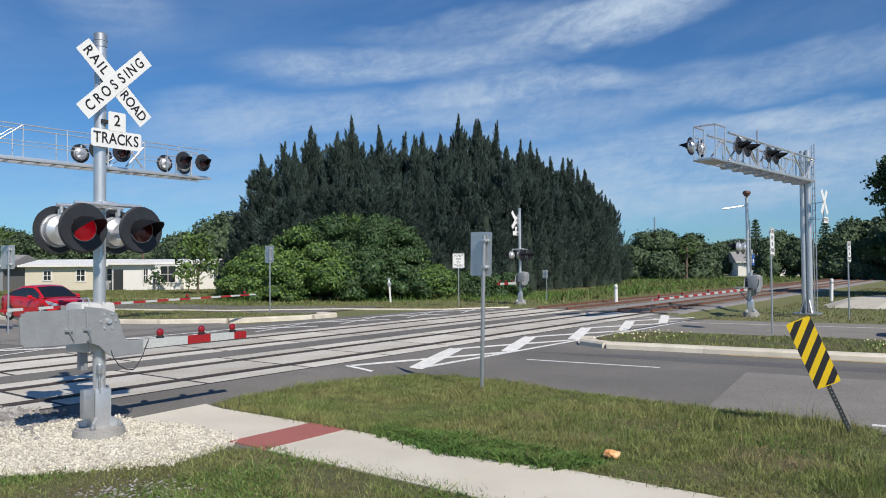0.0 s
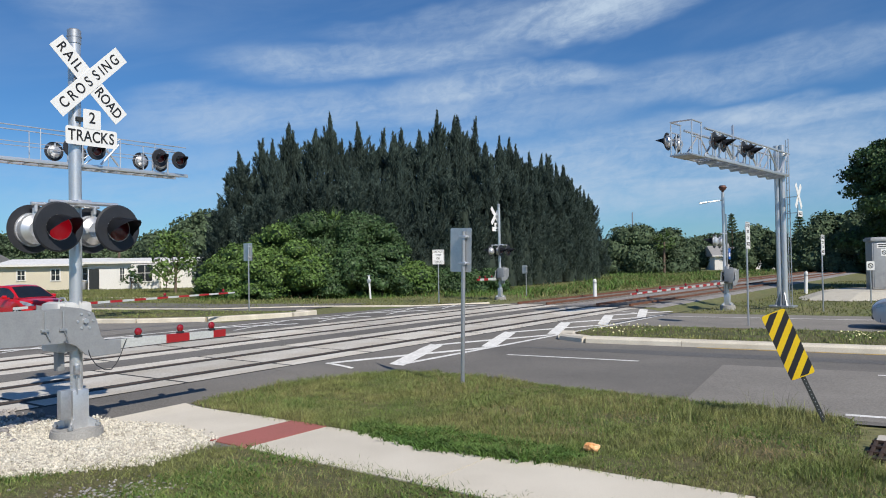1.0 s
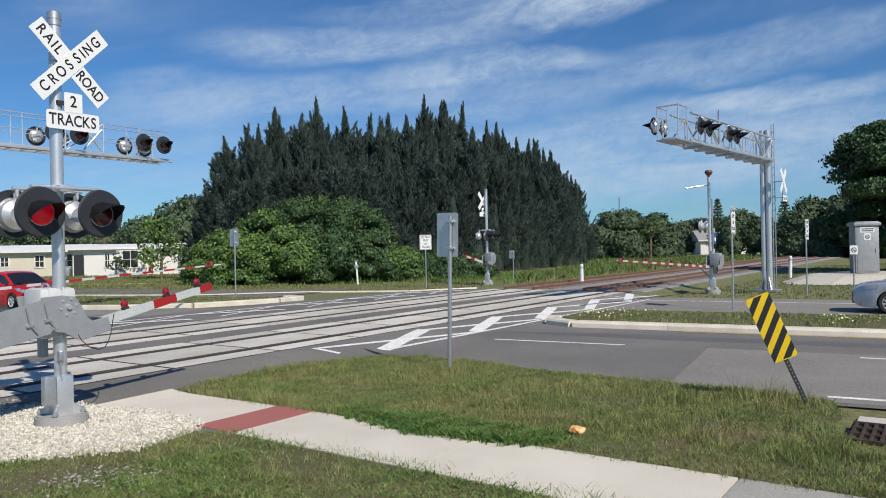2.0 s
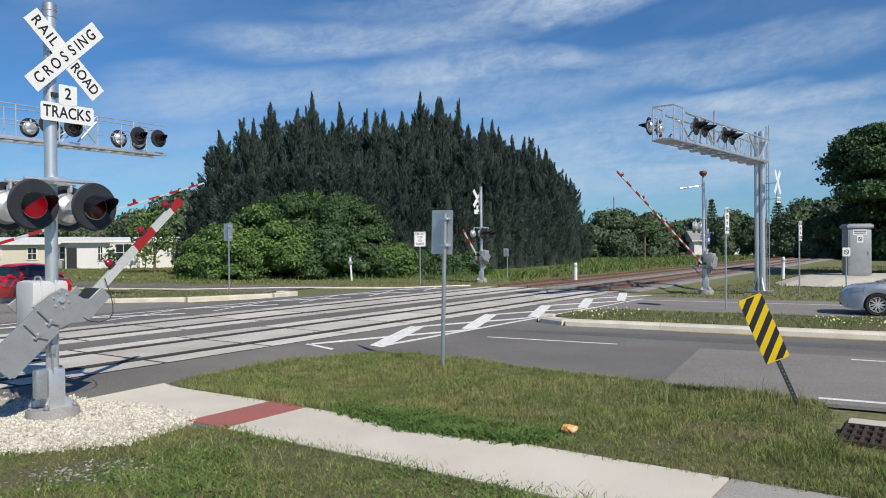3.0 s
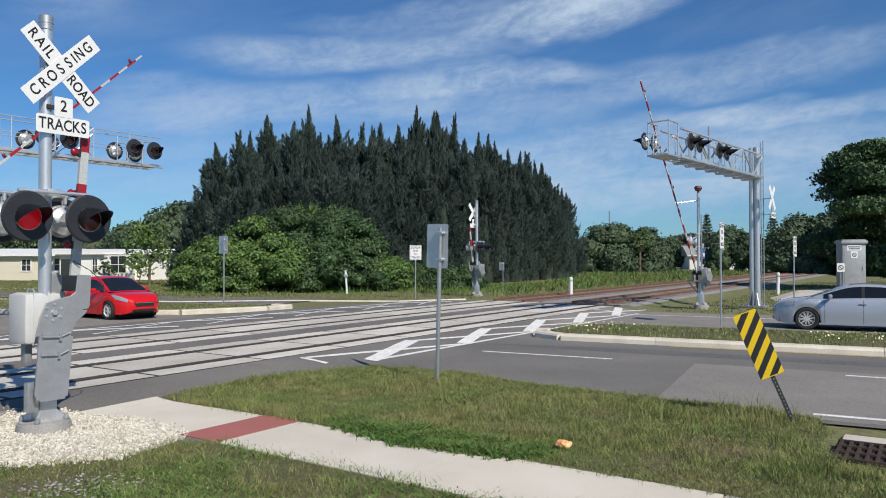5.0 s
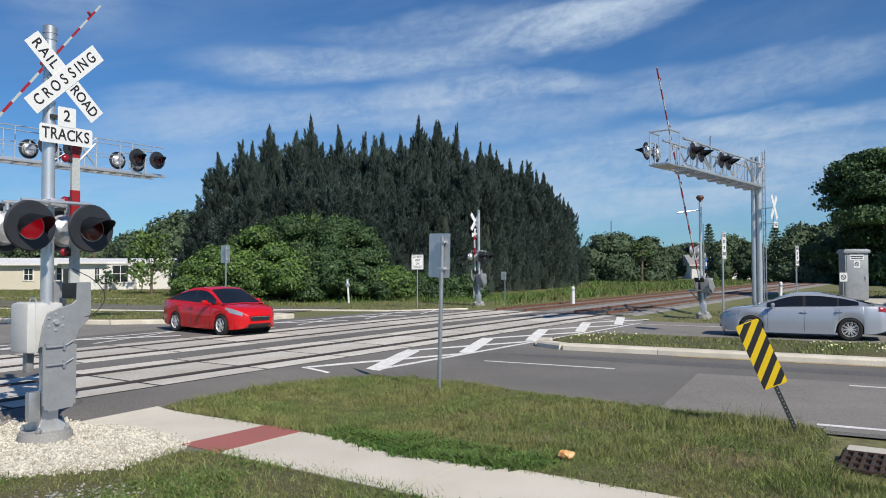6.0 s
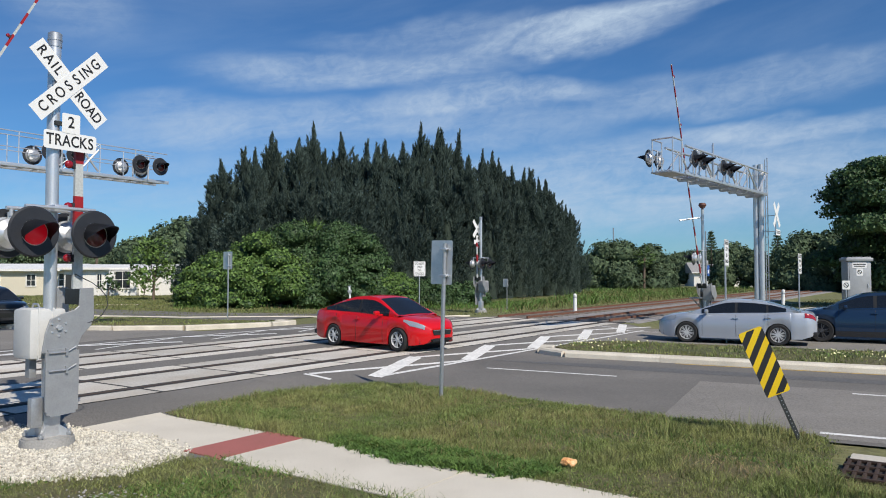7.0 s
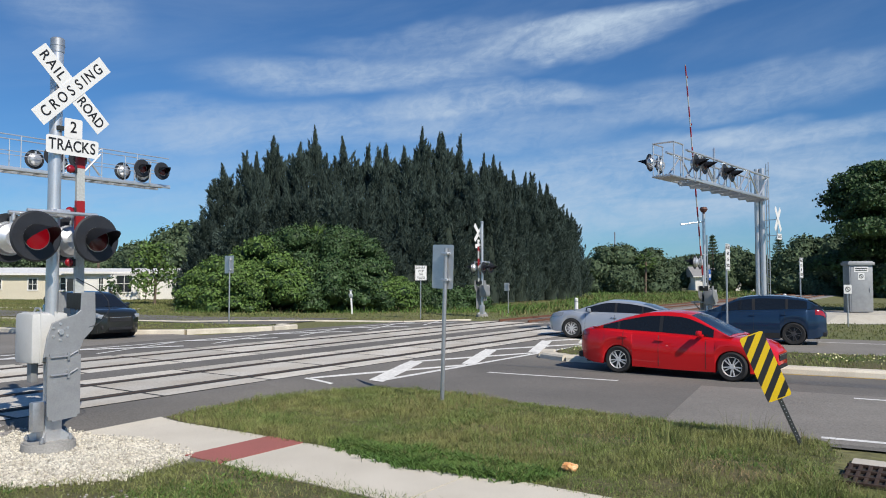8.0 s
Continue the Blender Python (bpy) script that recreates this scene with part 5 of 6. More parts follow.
    def skin(name, xa, xb, va, vb, material, sides=(-1, 1), label="", out=0.006, k=8):
        """A piece laid on the body's flank: va and vb are the places along the section, 0 at the sill."""
        for sg in sides:
            bm = bmesh.new()
            rows = []
            for i in range(k + 1):
                x = xa + (xb - xa) * i / k
                s = section(x)
                row = []
                for j in range(5):
                    v = va + (vb - va) * j / 4
                    a = int(min(len(s) - 2, v))
                    p = Vector(s[a]).lerp(Vector(s[a + 1]), v - a)
                    row.append(bm.verts.new((x + (out if x > 0 else -out) * (1 if abs(x) > wb + 0.4 else 0), sg * (p.x + out), p.y + out * 0.4)))
                rows.append(row)
            for p, q in zip(rows, rows[1:]):
                for j in range(4):
                    bm.faces.new((p[j], q[j], q[j + 1], p[j + 1]))
            bmesh.ops.recalc_face_normals(bm, faces=bm.faces[:])
            part(name, bm, M[material], root, label)
    skin("headlight", xf - 0.62, xf - 0.10, 5.3, 7.0, "headlamp", label="clear swept headlight")
    skin("tail_light", xr + 0.03, xr + 0.32, 5.5, 7.1, "taillamp", label="red tail light")
    skin("sill_trim", -wb + arch, wb - arch, 1.3, 2.4, "trim", label="black sill trim") if c.get("cladding") else None
    # grille, bumper openings, plate
    zf = shoulder(xf - 0.05)
    if c.get("cladding"):
        for sg in (-1, 1):
            bm = bmesh.new()
            add_box(bm, (xf - 0.24, sg * W * 0.62, zf + 0.0), (0.30, 0.30, 0.13), bevel=0.05)
            part("headlight_unit", bm, M["headlamp"], root, "large clear headlight unit")
            bm = bmesh.new()
            add_box(bm, (xf - 0.13, sg * W * 0.56, 0.40), (0.14, 0.18, 0.12), bevel=0.03)
            part("fog_lamp_recess", bm, M["trim"], root)
    tall = c.get("cladding")
    for nm, zz, hh, ww in (("grille", zf - 0.10 if tall else 0.50, 0.20 if tall else 0.17, W * 0.92), ("air_intake", 0.36 if tall else 0.31, 0.13 if tall else 0.09, W * 1.0)):
        bm = bmesh.new()
        add_prism(bm, [(-ww / 2, hh / 2), (ww / 2, hh / 2), (ww * 0.42, -hh / 2), (-ww * 0.42, -hh / 2)], -0.045, 0.045, pose(xf - 0.03, 0, zz, 0, 0, 90))
        bmesh.ops.bevel(bm, geom=bm.edges[:], offset=0.02, segments=2, affect="EDGES")
        g = part(nm, bm, M["trim"], root, "black slatted grille")
        for k in range(3):
            bm = bmesh.new()
            add_box(bm, (xf + 0.016, 0, zz - hh * 0.3 + k * hh * 0.3), (0.012, ww * 0.84, 0.012))
            part("slat", bm, M["chrome" if nm == "grille" and k == 2 else "trim"], g, smooth=False)
    bm = bmesh.new()
    add_box(bm, (xr - 0.005, 0, c.get("plate_z", 0.8)), (0.03, 0.33, 0.14), bevel=0.006)
    part("number_plate", bm, M["plate_bar"], root, "pale plate with a dark bar")
    bm = bmesh.new()
    add_box(bm, (xr + 0.06, 0, 0.36), (0.16, W * 1.5, 0.14), bevel=0.03)
    part("rear_valance", bm, M["trim"], root)
    for sg in (-1, 1):
        for xa in c["handles"]:
            bm = bmesh.new()
            zz = shoulder(xa) - 0.13
            add_box(bm, (xa, sg * (W * 0.985), zz), (0.19, 0.035, 0.03), bevel=0.01)
            part("door_handle", bm, M[c.get("handle_mat", paint)], root)
        for xa in c["seams"]:
            bm = bmesh.new()
            zs = shoulder(xa)
            zb = bottom(xa)
            pts = []
            for v in (0.08, 0.3, 0.55, 0.72, 0.9, 0.97):
                s = section(xa)
                zz = zb + (zs - zb) * v
                yy = float(np.interp(zz, [p[1] for p in s[1:9]], [p[0] for p in s[1:9]]))
                pts.append((xa, sg * (yy + 0.001), zz))
            for a, b in zip(pts, pts[1:]):
                add_rod(bm, a, b, 0.005, 0.005, 5)
            part("door_seam", bm, M["trim"], root)
        bm = bmesh.new()
        mx = c["mirror"]
        zz = shoulder(mx) + 0.10
        add_box(bm, (mx, sg * (W + 0.10), zz), (0.11, 0.18, 0.12), bevel=0.045)
        add_box(bm, (mx + 0.01, sg * (W - 0.02), zz - 0.05), (0.08, 0.16, 0.05), bevel=0.015)
        part("mirror", bm, M[paint], root)
    wheels = []
    for w in (-wb, wb):
        for sg in (-1, 1):
            wheels.append(build_wheel(root, w, sg * (W - 0.12), r, sg, c["spokes"], c.get("rim", "alloy")))
    return root, wheels


SEDAN_RED = dict(wheelbase=2.49, r=0.305, width=1.72, height=1.45, rear=-2.28, front=2.06, spokes=5,
                 shoulder=[(-2.33, 0.68), (-2.27, 0.88), (-2.05, 0.975), (-1.5, 0.985), (-1.0, 0.945), (0.0, 0.895), (0.9, 0.865), (1.3, 0.865), (1.75, 0.79), (1.98, 0.68), (2.09, 0.55)],
                 roof=[(-1.88, 0.985), (-1.65, 1.075), (-1.1, 1.275), (-0.6, 1.405), (-0.15, 1.43), (0.2, 1.405), (0.42, 1.33), (1.22, 0.90)],
                 windows=[(-1.62, -1.28), (-1.22, -0.32), (-0.24, 0.86)], windscreen=(0.34, 1.15), rear_window=(-1.78, -1.05),
                 handles=(-1.12, -0.28), seams=(-0.30, 0.72, -1.12), mirror=0.62)
SEDAN_SILVER = dict(wheelbase=2.65, r=0.325, width=1.78, height=1.455, rear=-2.36, front=2.26, spokes=10,
                    shoulder=[(-2.37, 0.68), (-2.33, 0.92), (-2.1, 1.0), (-1.6, 1.01), (-1.0, 0.95), (0.0, 0.915), (0.9, 0.90), (1.3, 0.905), (1.9, 0.83), (2.15, 0.74), (2.26, 0.60)],
                    roof=[(-1.95, 1.03), (-1.7, 1.10), (-1.15, 1.28), (-0.65, 1.365), (-0.2, 1.385), (0.15, 1.365), (0.4, 1.29), (1.3, 0.92)],
                    windows=[(-1.55, -1.06), (-1.0, -0.18), (-0.1, 0.88)], windscreen=(0.32, 1.22), rear_window=(-1.86, -1.0),
                    handles=(-1.05, -0.12), seams=(-0.14, 0.85, -1.05), mirror=0.7, handle_mat="chrome")
SUV_BLUE = dict(wheelbase=2.70, r=0.36, width=1.84, height=1.67, rear=-2.30, front=2.25, spokes=5, rim="dark_alloy", base_w=0.86, roof_w=0.68, cladding=True, plate_z=0.95,
                shoulder=[(-2.31, 0.85), (-2.26, 1.10), (-2.0, 1.17), (-1.0, 1.10), (0.0, 1.06), (0.9, 1.03), (1.3, 1.04), (1.9, 0.94), (2.15, 0.82), (2.25, 0.66)],
                roof=[(-2.2, 1.17), (-2.0, 1.33), (-1.7, 1.51), (-1.1, 1.60), (-0.4, 1.62), (0.1, 1.58), (0.4, 1.49), (1.3, 1.05)],
                windows=[(-1.75, -1.2), (-1.12, -0.2), (-0.1, 0.85)], windscreen=(0.32, 1.17), rear_window=(-2.18, -1.8),
                handles=(-1.08, -0.12), seams=(-0.15, 0.85, -1.1), mirror=0.66)
SUV_GREY = dict(wheelbase=2.62, r=0.35, width=1.82, height=1.6, rear=-2.25, front=2.25, spokes=6, base_w=0.88, roof_w=0.72, cladding=True, plate_z=0.95,
                shoulder=[(-2.26, 0.83), (-2.2, 1.03), (-2.0, 1.08), (-1.0, 1.04), (0.0, 1.0), (0.9, 0.98), (1.3, 0.99), (1.85, 0.92), (2.12, 0.84), (2.25, 0.70)],
                roof=[(-2.15, 1.09), (-2.0, 1.36), (-1.7, 1.50), (-1.1, 1.56), (-0.4, 1.57), (0.1, 1.53), (0.4, 1.43), (1.25, 1.0)],
                windows=[(-1.8, -1.2), (-1.12, -0.2), (-0.1, 0.85)], windscreen=(0.32, 1.17), rear_window=(-2.12, -1.75),
                handles=(-1.08, -0.12), seams=(-0.15, 0.85, -1.1), mirror=0.66)
red_car, red_wheels = build_car("sedan", "bright red compact sedan driving over the crossing", SEDAN_RED, "red_paint")
silver_car, silver_wheels = build_car("sedan", "silver sedan with dark windows waiting, then driving off", SEDAN_SILVER, "silver_paint")
blue_car, blue_wheels = build_car("suv", "dark blue metallic sport utility vehicle with tinted windows", SUV_BLUE, "blue_paint")
grey_car, grey_wheels = build_car("suv", "dark grey sport utility vehicle following over the road", SUV_GREY, "grey_paint")


# ---- vegetation ----
def mesh_of(name, V, F, material):
    me = bpy.data.meshes.new(name)
    me.from_pydata(V.tolist(), [], F.tolist())
    me.materials.append(material)
    return me


def unit(v):
    return v / np.maximum(1e-9, np.linalg.norm(v, axis=1, keepdims=True))


def needles(P, D, length, width, rs):
    """Thin triangles at the points P along D."""
    n = len(P)
    side = unit(np.cross(D, rs.normal(size=(n, 3)))) * (width * rs.uniform(0.6, 1.4, n) / 2)[:, None]
    V = np.empty((n, 3, 3))
    V[:, 0], V[:, 1], V[:, 2] = P - side, P + side, P + D * (length * rs.uniform(0.6, 1.3, n))[:, None]
    return V.reshape(-1, 3), np.arange(3 * n).reshape(-1, 3)


def leaves(P, Nn, size, rs, long=1.5):
    """Four-cornered leaves at P, lying roughly across Nn."""
    n = len(P)
    Nn = unit(Nn + rs.normal(0, 0.55, (n, 3)))
    a = unit(np.cross(Nn, rs.normal(size=(n, 3))))
    b = np.cross(Nn, a)
    s = (size * rs.uniform(0.6, 1.4, n))[:, None]
    V = np.empty((n, 4, 3))
    V[:, 0], V[:, 1], V[:, 2], V[:, 3] = P - a * s * long / 2, P + b * s / 2 + Nn * s * 0.12, P + a * s * long / 2, P - b * s / 2 + Nn * s * 0.12
    return V.reshape(-1, 3), np.arange(4 * n).reshape(-1, 4)


def casuarina_crown(seed, H=12.0, R=2.1):
    """Upswept feathery plumes round a leader that ends in a thin spire."""
    rs = np.random.RandomState(seed)
    Vs, Fs, k = [], [], 0
    lean = rs.normal(0, 0.035, 2)
    for i in range(150):
        lead = i >= 136
        f = (0.74 + 0.0185 * (i - 136)) if lead else rs.uniform(0.0, 1.0) ** 0.85 * 0.88
        rad = 0.03 if lead else R * (1 - f) ** 0.75 * min(1.0, 0.7 + f) * rs.uniform(0.45, 1.0) * (1 + 0.2 * math.sin(7 * f + seed))
        a = rs.uniform(0, 6.283)
        out = np.array([math.cos(a), math.sin(a), 0])
        axis = out * (0.04 if lead else rs.uniform(0.15, 0.55)) + np.array([0.06, 0, 1.0]) + rs.normal(0, 0.08, 3)
        axis /= np.linalg.norm(axis)
        ln = 0.95 if lead else (2.2 - 1.25 * f) * rs.uniform(0.7, 1.2)
        base = out * rad + np.array([0, 0, f * (H - 0.95)]) + np.array([*lean, 0]) * f * f * 8
        m = 130 if lead else 122
        t = rs.uniform(0, 1, m) ** 0.85
        wide = 0.62 * (1.03 - f) / 0.3 + 0.02 if lead else 0.36 * (1.25 - f * 0.7)
        spread_t = wide * np.clip(1.05 - t, 0, 1) ** 0.7 * np.clip(t * 4 + 0.25, 0, 1)
        off = rs.normal(0, 1, (m, 3)) * spread_t[:, None] * 0.62
        P = base + axis * (t * ln)[:, None] + off
        D = unit(axis + off * 0.8 + rs.normal(0, 0.24, (m, 3)))
        V, F = needles(P, D, 0.27, 0.068, rs)
        Vs.append(V); Fs.append(F + k); k += len(V)
    return mesh_of("crown", np.concatenate(Vs), np.concatenate(Fs), M["needle"])


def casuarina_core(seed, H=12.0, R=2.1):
    # dark fill inside the crown, with the inner shade painted in its colour
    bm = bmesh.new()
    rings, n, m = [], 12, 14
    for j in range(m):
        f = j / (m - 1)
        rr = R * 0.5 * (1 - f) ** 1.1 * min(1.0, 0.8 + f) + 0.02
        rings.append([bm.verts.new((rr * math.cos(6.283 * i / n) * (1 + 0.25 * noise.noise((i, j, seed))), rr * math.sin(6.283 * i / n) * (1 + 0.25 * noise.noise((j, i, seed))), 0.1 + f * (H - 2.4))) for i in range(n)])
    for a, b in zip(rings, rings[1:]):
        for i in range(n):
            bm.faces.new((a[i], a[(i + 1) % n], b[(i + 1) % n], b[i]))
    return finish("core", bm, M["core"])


def trunk_mesh(H, r):
    bm = bmesh.new()
    add_rod(bm, (0, 0, -0.2), (0, 0, H * 0.5), r, r * 0.6, 8)
    add_rod(bm, (0, 0, H * 0.5), (0.05, 0, H), r * 0.6, r * 0.15, 8)
    return finish("trunk", bm, M["bark"])


def build_grove():
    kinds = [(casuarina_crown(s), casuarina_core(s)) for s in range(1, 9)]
    trunk = trunk_mesh(8.0, 0.16)
    # bearing (tangent), top (tangent above the eye), distance
    spires = [(-0.262, 0.088, 54), (-0.250, 0.118, 56), (-0.233, 0.155, 57), (-0.216, 0.172, 58), (-0.200, 0.166, 55), (-0.181, 0.193, 58), (-0.165, 0.184, 60),
              (-0.148, 0.182, 56), (-0.127, 0.203, 59), (-0.110, 0.170, 55), (-0.084, 0.195, 60), (-0.068, 0.165, 56), (-0.053, 0.180, 60), (-0.036, 0.176, 58),
              (-0.020, 0.180, 61), (-0.005, 0.180, 59), (0.012, 0.184, 62), (0.026, 0.205, 62), (0.040, 0.200, 64), (0.052, 0.202, 63), (0.070, 0.195, 65), (0.090, 0.165, 62),
              (0.104, 0.172, 66), (0.122, 0.168, 68), (0.134, 0.160, 69), (0.146, 0.148, 70), (0.160, 0.145, 72), (0.174, 0.147, 73), (0.186, 0.135, 74), (0.198, 0.130, 75),
              (0.208, 0.112, 76), (0.222, 0.095, 78), (0.232, 0.088, 80), (-0.276, 0.060, 55), (0.215, 0.070, 75), (0.196, 0.098, 72), (0.178, 0.110, 70), (0.158, 0.115, 66),
              (0.136, 0.118, 63), (0.112, 0.125, 60), (0.085, 0.12, 58), (0.058, 0.13, 57), (0.03, 0.135, 56), (0.0, 0.125, 55), (-0.03, 0.12, 55), (-0.06, 0.125, 54),
              (-0.095, 0.125, 53), (-0.13, 0.12, 53), (-0.165, 0.12, 53), (-0.2, 0.11, 52.5), (-0.232, 0.095, 52.5)]
    rs = random.Random(3)
    for i, (b, top, d) in enumerate(spires):
        x, y = b * d + rs.uniform(-0.2, 0.2), d
        h = top * d + 2.25 + rs.uniform(-0.15, 0.15)
        s = h / 12.0
        w = 0.85 + rs.uniform(-0.1, 0.25)
        root = thing("casuarina_tree", pose(x, y, gz(x, y), 0, 0, rs.uniform(0, 360)) @ Matrix.Diagonal((w, w, s, 1)), "tall dark feathery casuarina tree in a dense grove", "tree", "casuarina grove")
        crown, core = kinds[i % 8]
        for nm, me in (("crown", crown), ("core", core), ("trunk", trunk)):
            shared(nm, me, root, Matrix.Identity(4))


def leafy(name, x, y, lobes, label, leaf="leaf", size=0.2, per=150, seed=0, trunk=0.0, category="bush", group="", long=1.5, core="core", inner=0.72):
    """A bush or tree: lobes (dx, dy, z, rx, ry, rz) thick with single leaves round a solid core; a darker core colour
    stands for inner shade.
    """
    rs = np.random.RandomState(seed)
    root = thing(name, on(x, y), label, category, group)
    Vs, Fs, k = [], [], 0
    bm = bmesh.new()
    for dx, dy, z, rx, ry, rz in lobes:
        n = int(4.5 * per * (rx * ry + rx * rz + ry * rz) / 3)
        U = unit(rs.normal(size=(n, 3)))
        U[:, 2] = np.where(U[:, 2] < -0.5, -U[:, 2], U[:, 2])
        wob = 1 + 0.16 * np.sin(U[:, 0] * 7 + seed + dx) * np.sin(U[:, 1] * 6 + dy) + rs.normal(0, 0.12, n)
        P = U * np.array([rx, ry, rz]) * wob[:, None] + np.array([dx, dy, z])
        keep = P[:, 2] > 0.02
        V, F = leaves(P[keep], U[keep], size, rs, long)
        Vs.append(V); Fs.append(F + k); k += len(V)
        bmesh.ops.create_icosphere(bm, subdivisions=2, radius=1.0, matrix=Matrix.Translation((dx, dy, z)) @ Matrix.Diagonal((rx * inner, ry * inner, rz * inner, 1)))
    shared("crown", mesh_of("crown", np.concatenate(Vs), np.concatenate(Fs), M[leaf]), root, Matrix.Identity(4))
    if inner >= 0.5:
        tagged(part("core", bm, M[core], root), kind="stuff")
    else:
        bm.free()
    top = max(l[2] for l in lobes)
    bm = bmesh.new()
    add_rod(bm, (0, 0, -0.2), (0.1, 0, top * 0.6), max(0.06, trunk), max(0.04, trunk * 0.7), 8)
    for dx, dy, z, rx, ry, rz in lobes[:6]:
        add_rod(bm, (0.05, 0, top * 0.35), (dx * 0.8, dy * 0.8, z), max(0.035, trunk * 0.5), 0.02, 6)
    part("trunk", bm, M["bark"], root)
    return root


def lobes_of(seed, width, height, depth, n=18, low=0.15, r=0.3):
    rs = random.Random(seed)
    out = []
    for i in range(n):
        a, f = rs.uniform(0, 6.283), rs.uniform(low, 1)
        k = math.sqrt(max(0.05, 1 - (f * 0.9) ** 2)) * rs.uniform(0.45, 0.85)
        rr = r * rs.uniform(0.75, 1.25)
        out.append((width / 2 * k * math.cos(a), depth / 2 * k * math.sin(a), height * f * 0.86, width * rr * 0.75, depth * rr * 0.75, height * rr * 0.75))
    return out


def shell_of(seed, width, height, depth, n):
    """Leaf clumps of many sizes over a dome, with gaps between them."""
    rs = random.Random(seed)
    out = [(0, 0, height * 0.38, width * 0.34, depth * 0.34, height * 0.36)]
    for i in range(n):
        a, f = rs.uniform(0, 6.283), rs.uniform(0.05, 0.97)
        k = math.sqrt(max(0.04, 1 - f * f)) * rs.uniform(0.82, 1.0)
        rr = rs.uniform(0.10, 0.20)
        z = max(0.25, height * f * 0.9)
        out.append((width / 2 * k * math.cos(a) * 0.86, depth / 2 * k * math.sin(a) * 0.86, z, width * rr, width * rr, width * rr * rs.uniform(0.55, 0.85)))
    return out


def build_bushes():
    spec = [(-12.7, 47.5, 3.0, 2.8), (-11.4, 48.0, 4.2, 3.6), (-9.2, 48.2, 4.6, 4.7), (-6.8, 48.6, 4.8, 5.4), (-4.2, 49.0, 4.6, 5.7), (-2.7, 48.6, 3.6, 4.7), (-10.2, 46.2, 3.8, 2.7), (-7.6, 46.0, 4.0, 3.4), (-5.0, 46.4, 4.0, 3.5), (-2.6, 46.8, 3.4, 3.2), (-0.9, 47.4, 3.0, 2.2), (1.4, 49.0, 3.2, 1.6), (4.0, 50.0, 3.0, 1.3)]
    for i, (x, y, w, h) in enumerate(spec):
        # leaf_dark core: shade inside the bright bushes is painted as a darker colour
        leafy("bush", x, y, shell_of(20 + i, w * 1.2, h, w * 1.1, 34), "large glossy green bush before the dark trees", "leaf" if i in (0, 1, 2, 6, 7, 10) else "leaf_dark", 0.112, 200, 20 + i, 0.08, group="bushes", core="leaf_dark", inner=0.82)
    leafy("small_tree", -20.3, 61, lobes_of(50, 4.6, 4.9, 4.0, 15, 0.35, 0.20), "airy pale green garden tree before the white house", "leaf", 0.18, 42, 50, 0.12, "tree", inner=0.25)
    leafy("small_tree", -15.8, 56, lobes_of(51, 2.6, 2.6, 2.8, 14, 0.2, 0.26), "bright green shrub beside the garden tree", "leaf", 0.16, 110, 51, 0.1, "tree")
    leafy("garden_shrub", -28.6, 73, lobes_of(52, 2.6, 2.3, 2.0, 9, 0.3, 0.25), "small leafy shrub against the white house", "leaf_dark", 0.2, 22, 52, 0.05, inner=0.2)
    leafy("garden_shrub", -25.2, 73, lobes_of(53, 3.6, 2.2, 2.0, 10, 0.3, 0.24), "sparse shrub against the white house", "leaf", 0.2, 20, 53, 0.05, inner=0.2)
    # wide trees behind the houses
    for i, (b, d, w, h) in enumerate([(-0.315, 88, 12, 8.6), (-0.29, 92, 9, 8.0), (-0.36, 118, 12, 6.6), (-0.42, 118, 12, 6.4), (-0.47, 112, 11, 6.4), (-0.53, 108, 12, 6.8), (-0.6, 108, 12, 7.4)]):
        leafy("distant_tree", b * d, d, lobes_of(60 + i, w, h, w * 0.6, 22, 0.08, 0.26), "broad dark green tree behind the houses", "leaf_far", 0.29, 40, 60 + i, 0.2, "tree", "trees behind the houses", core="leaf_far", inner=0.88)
    # trees far along the line
    for i, (b, d, w, h) in enumerate([(0.262, 108, 5, 4.6), (0.29, 106, 9, 6.5), (0.325, 108, 8, 6.3), (0.35, 110, 6, 5.4), (0.40, 150, 16, 6.8), (0.455, 118, 7, 7.2), (0.485, 116, 6, 6.4), (0.53, 112, 9, 6.4), (0.575, 100, 10, 7.6), (0.62, 95, 10, 7.5), (0.68, 90, 12, 8), (0.74, 85, 12, 9), (0.245, 150, 10, 5.5)]):
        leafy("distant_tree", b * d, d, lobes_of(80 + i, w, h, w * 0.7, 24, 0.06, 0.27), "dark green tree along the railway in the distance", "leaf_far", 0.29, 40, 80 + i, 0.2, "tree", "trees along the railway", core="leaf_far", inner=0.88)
    # the big tree beside the cabinet
    rs = random.Random(9)
    lob = []
    for i in range(58):
        f = rs.uniform(0.12, 1.0)
        a = rs.uniform(0, 6.283)
        k = math.sqrt(max(0.03, 1 - (f * 1.0 - 0.35) ** 2 / 0.5)) * rs.uniform(0.35, 1.0)
        lob.append((7.0 * k * math.cos(a), 5.0 * k * math.sin(a), 10.2 * f, rs.uniform(1.0, 1.9), rs.uniform(1.0, 1.9), rs.uniform(0.6, 1.0)))
    leafy("broad_tree", 34.0, 47.5, lob, "large dark green spreading tree behind the cabinet", "leaf_dark", 0.15, 190, 9, 0.3, "tree", core="leaf_dark", inner=0.55)
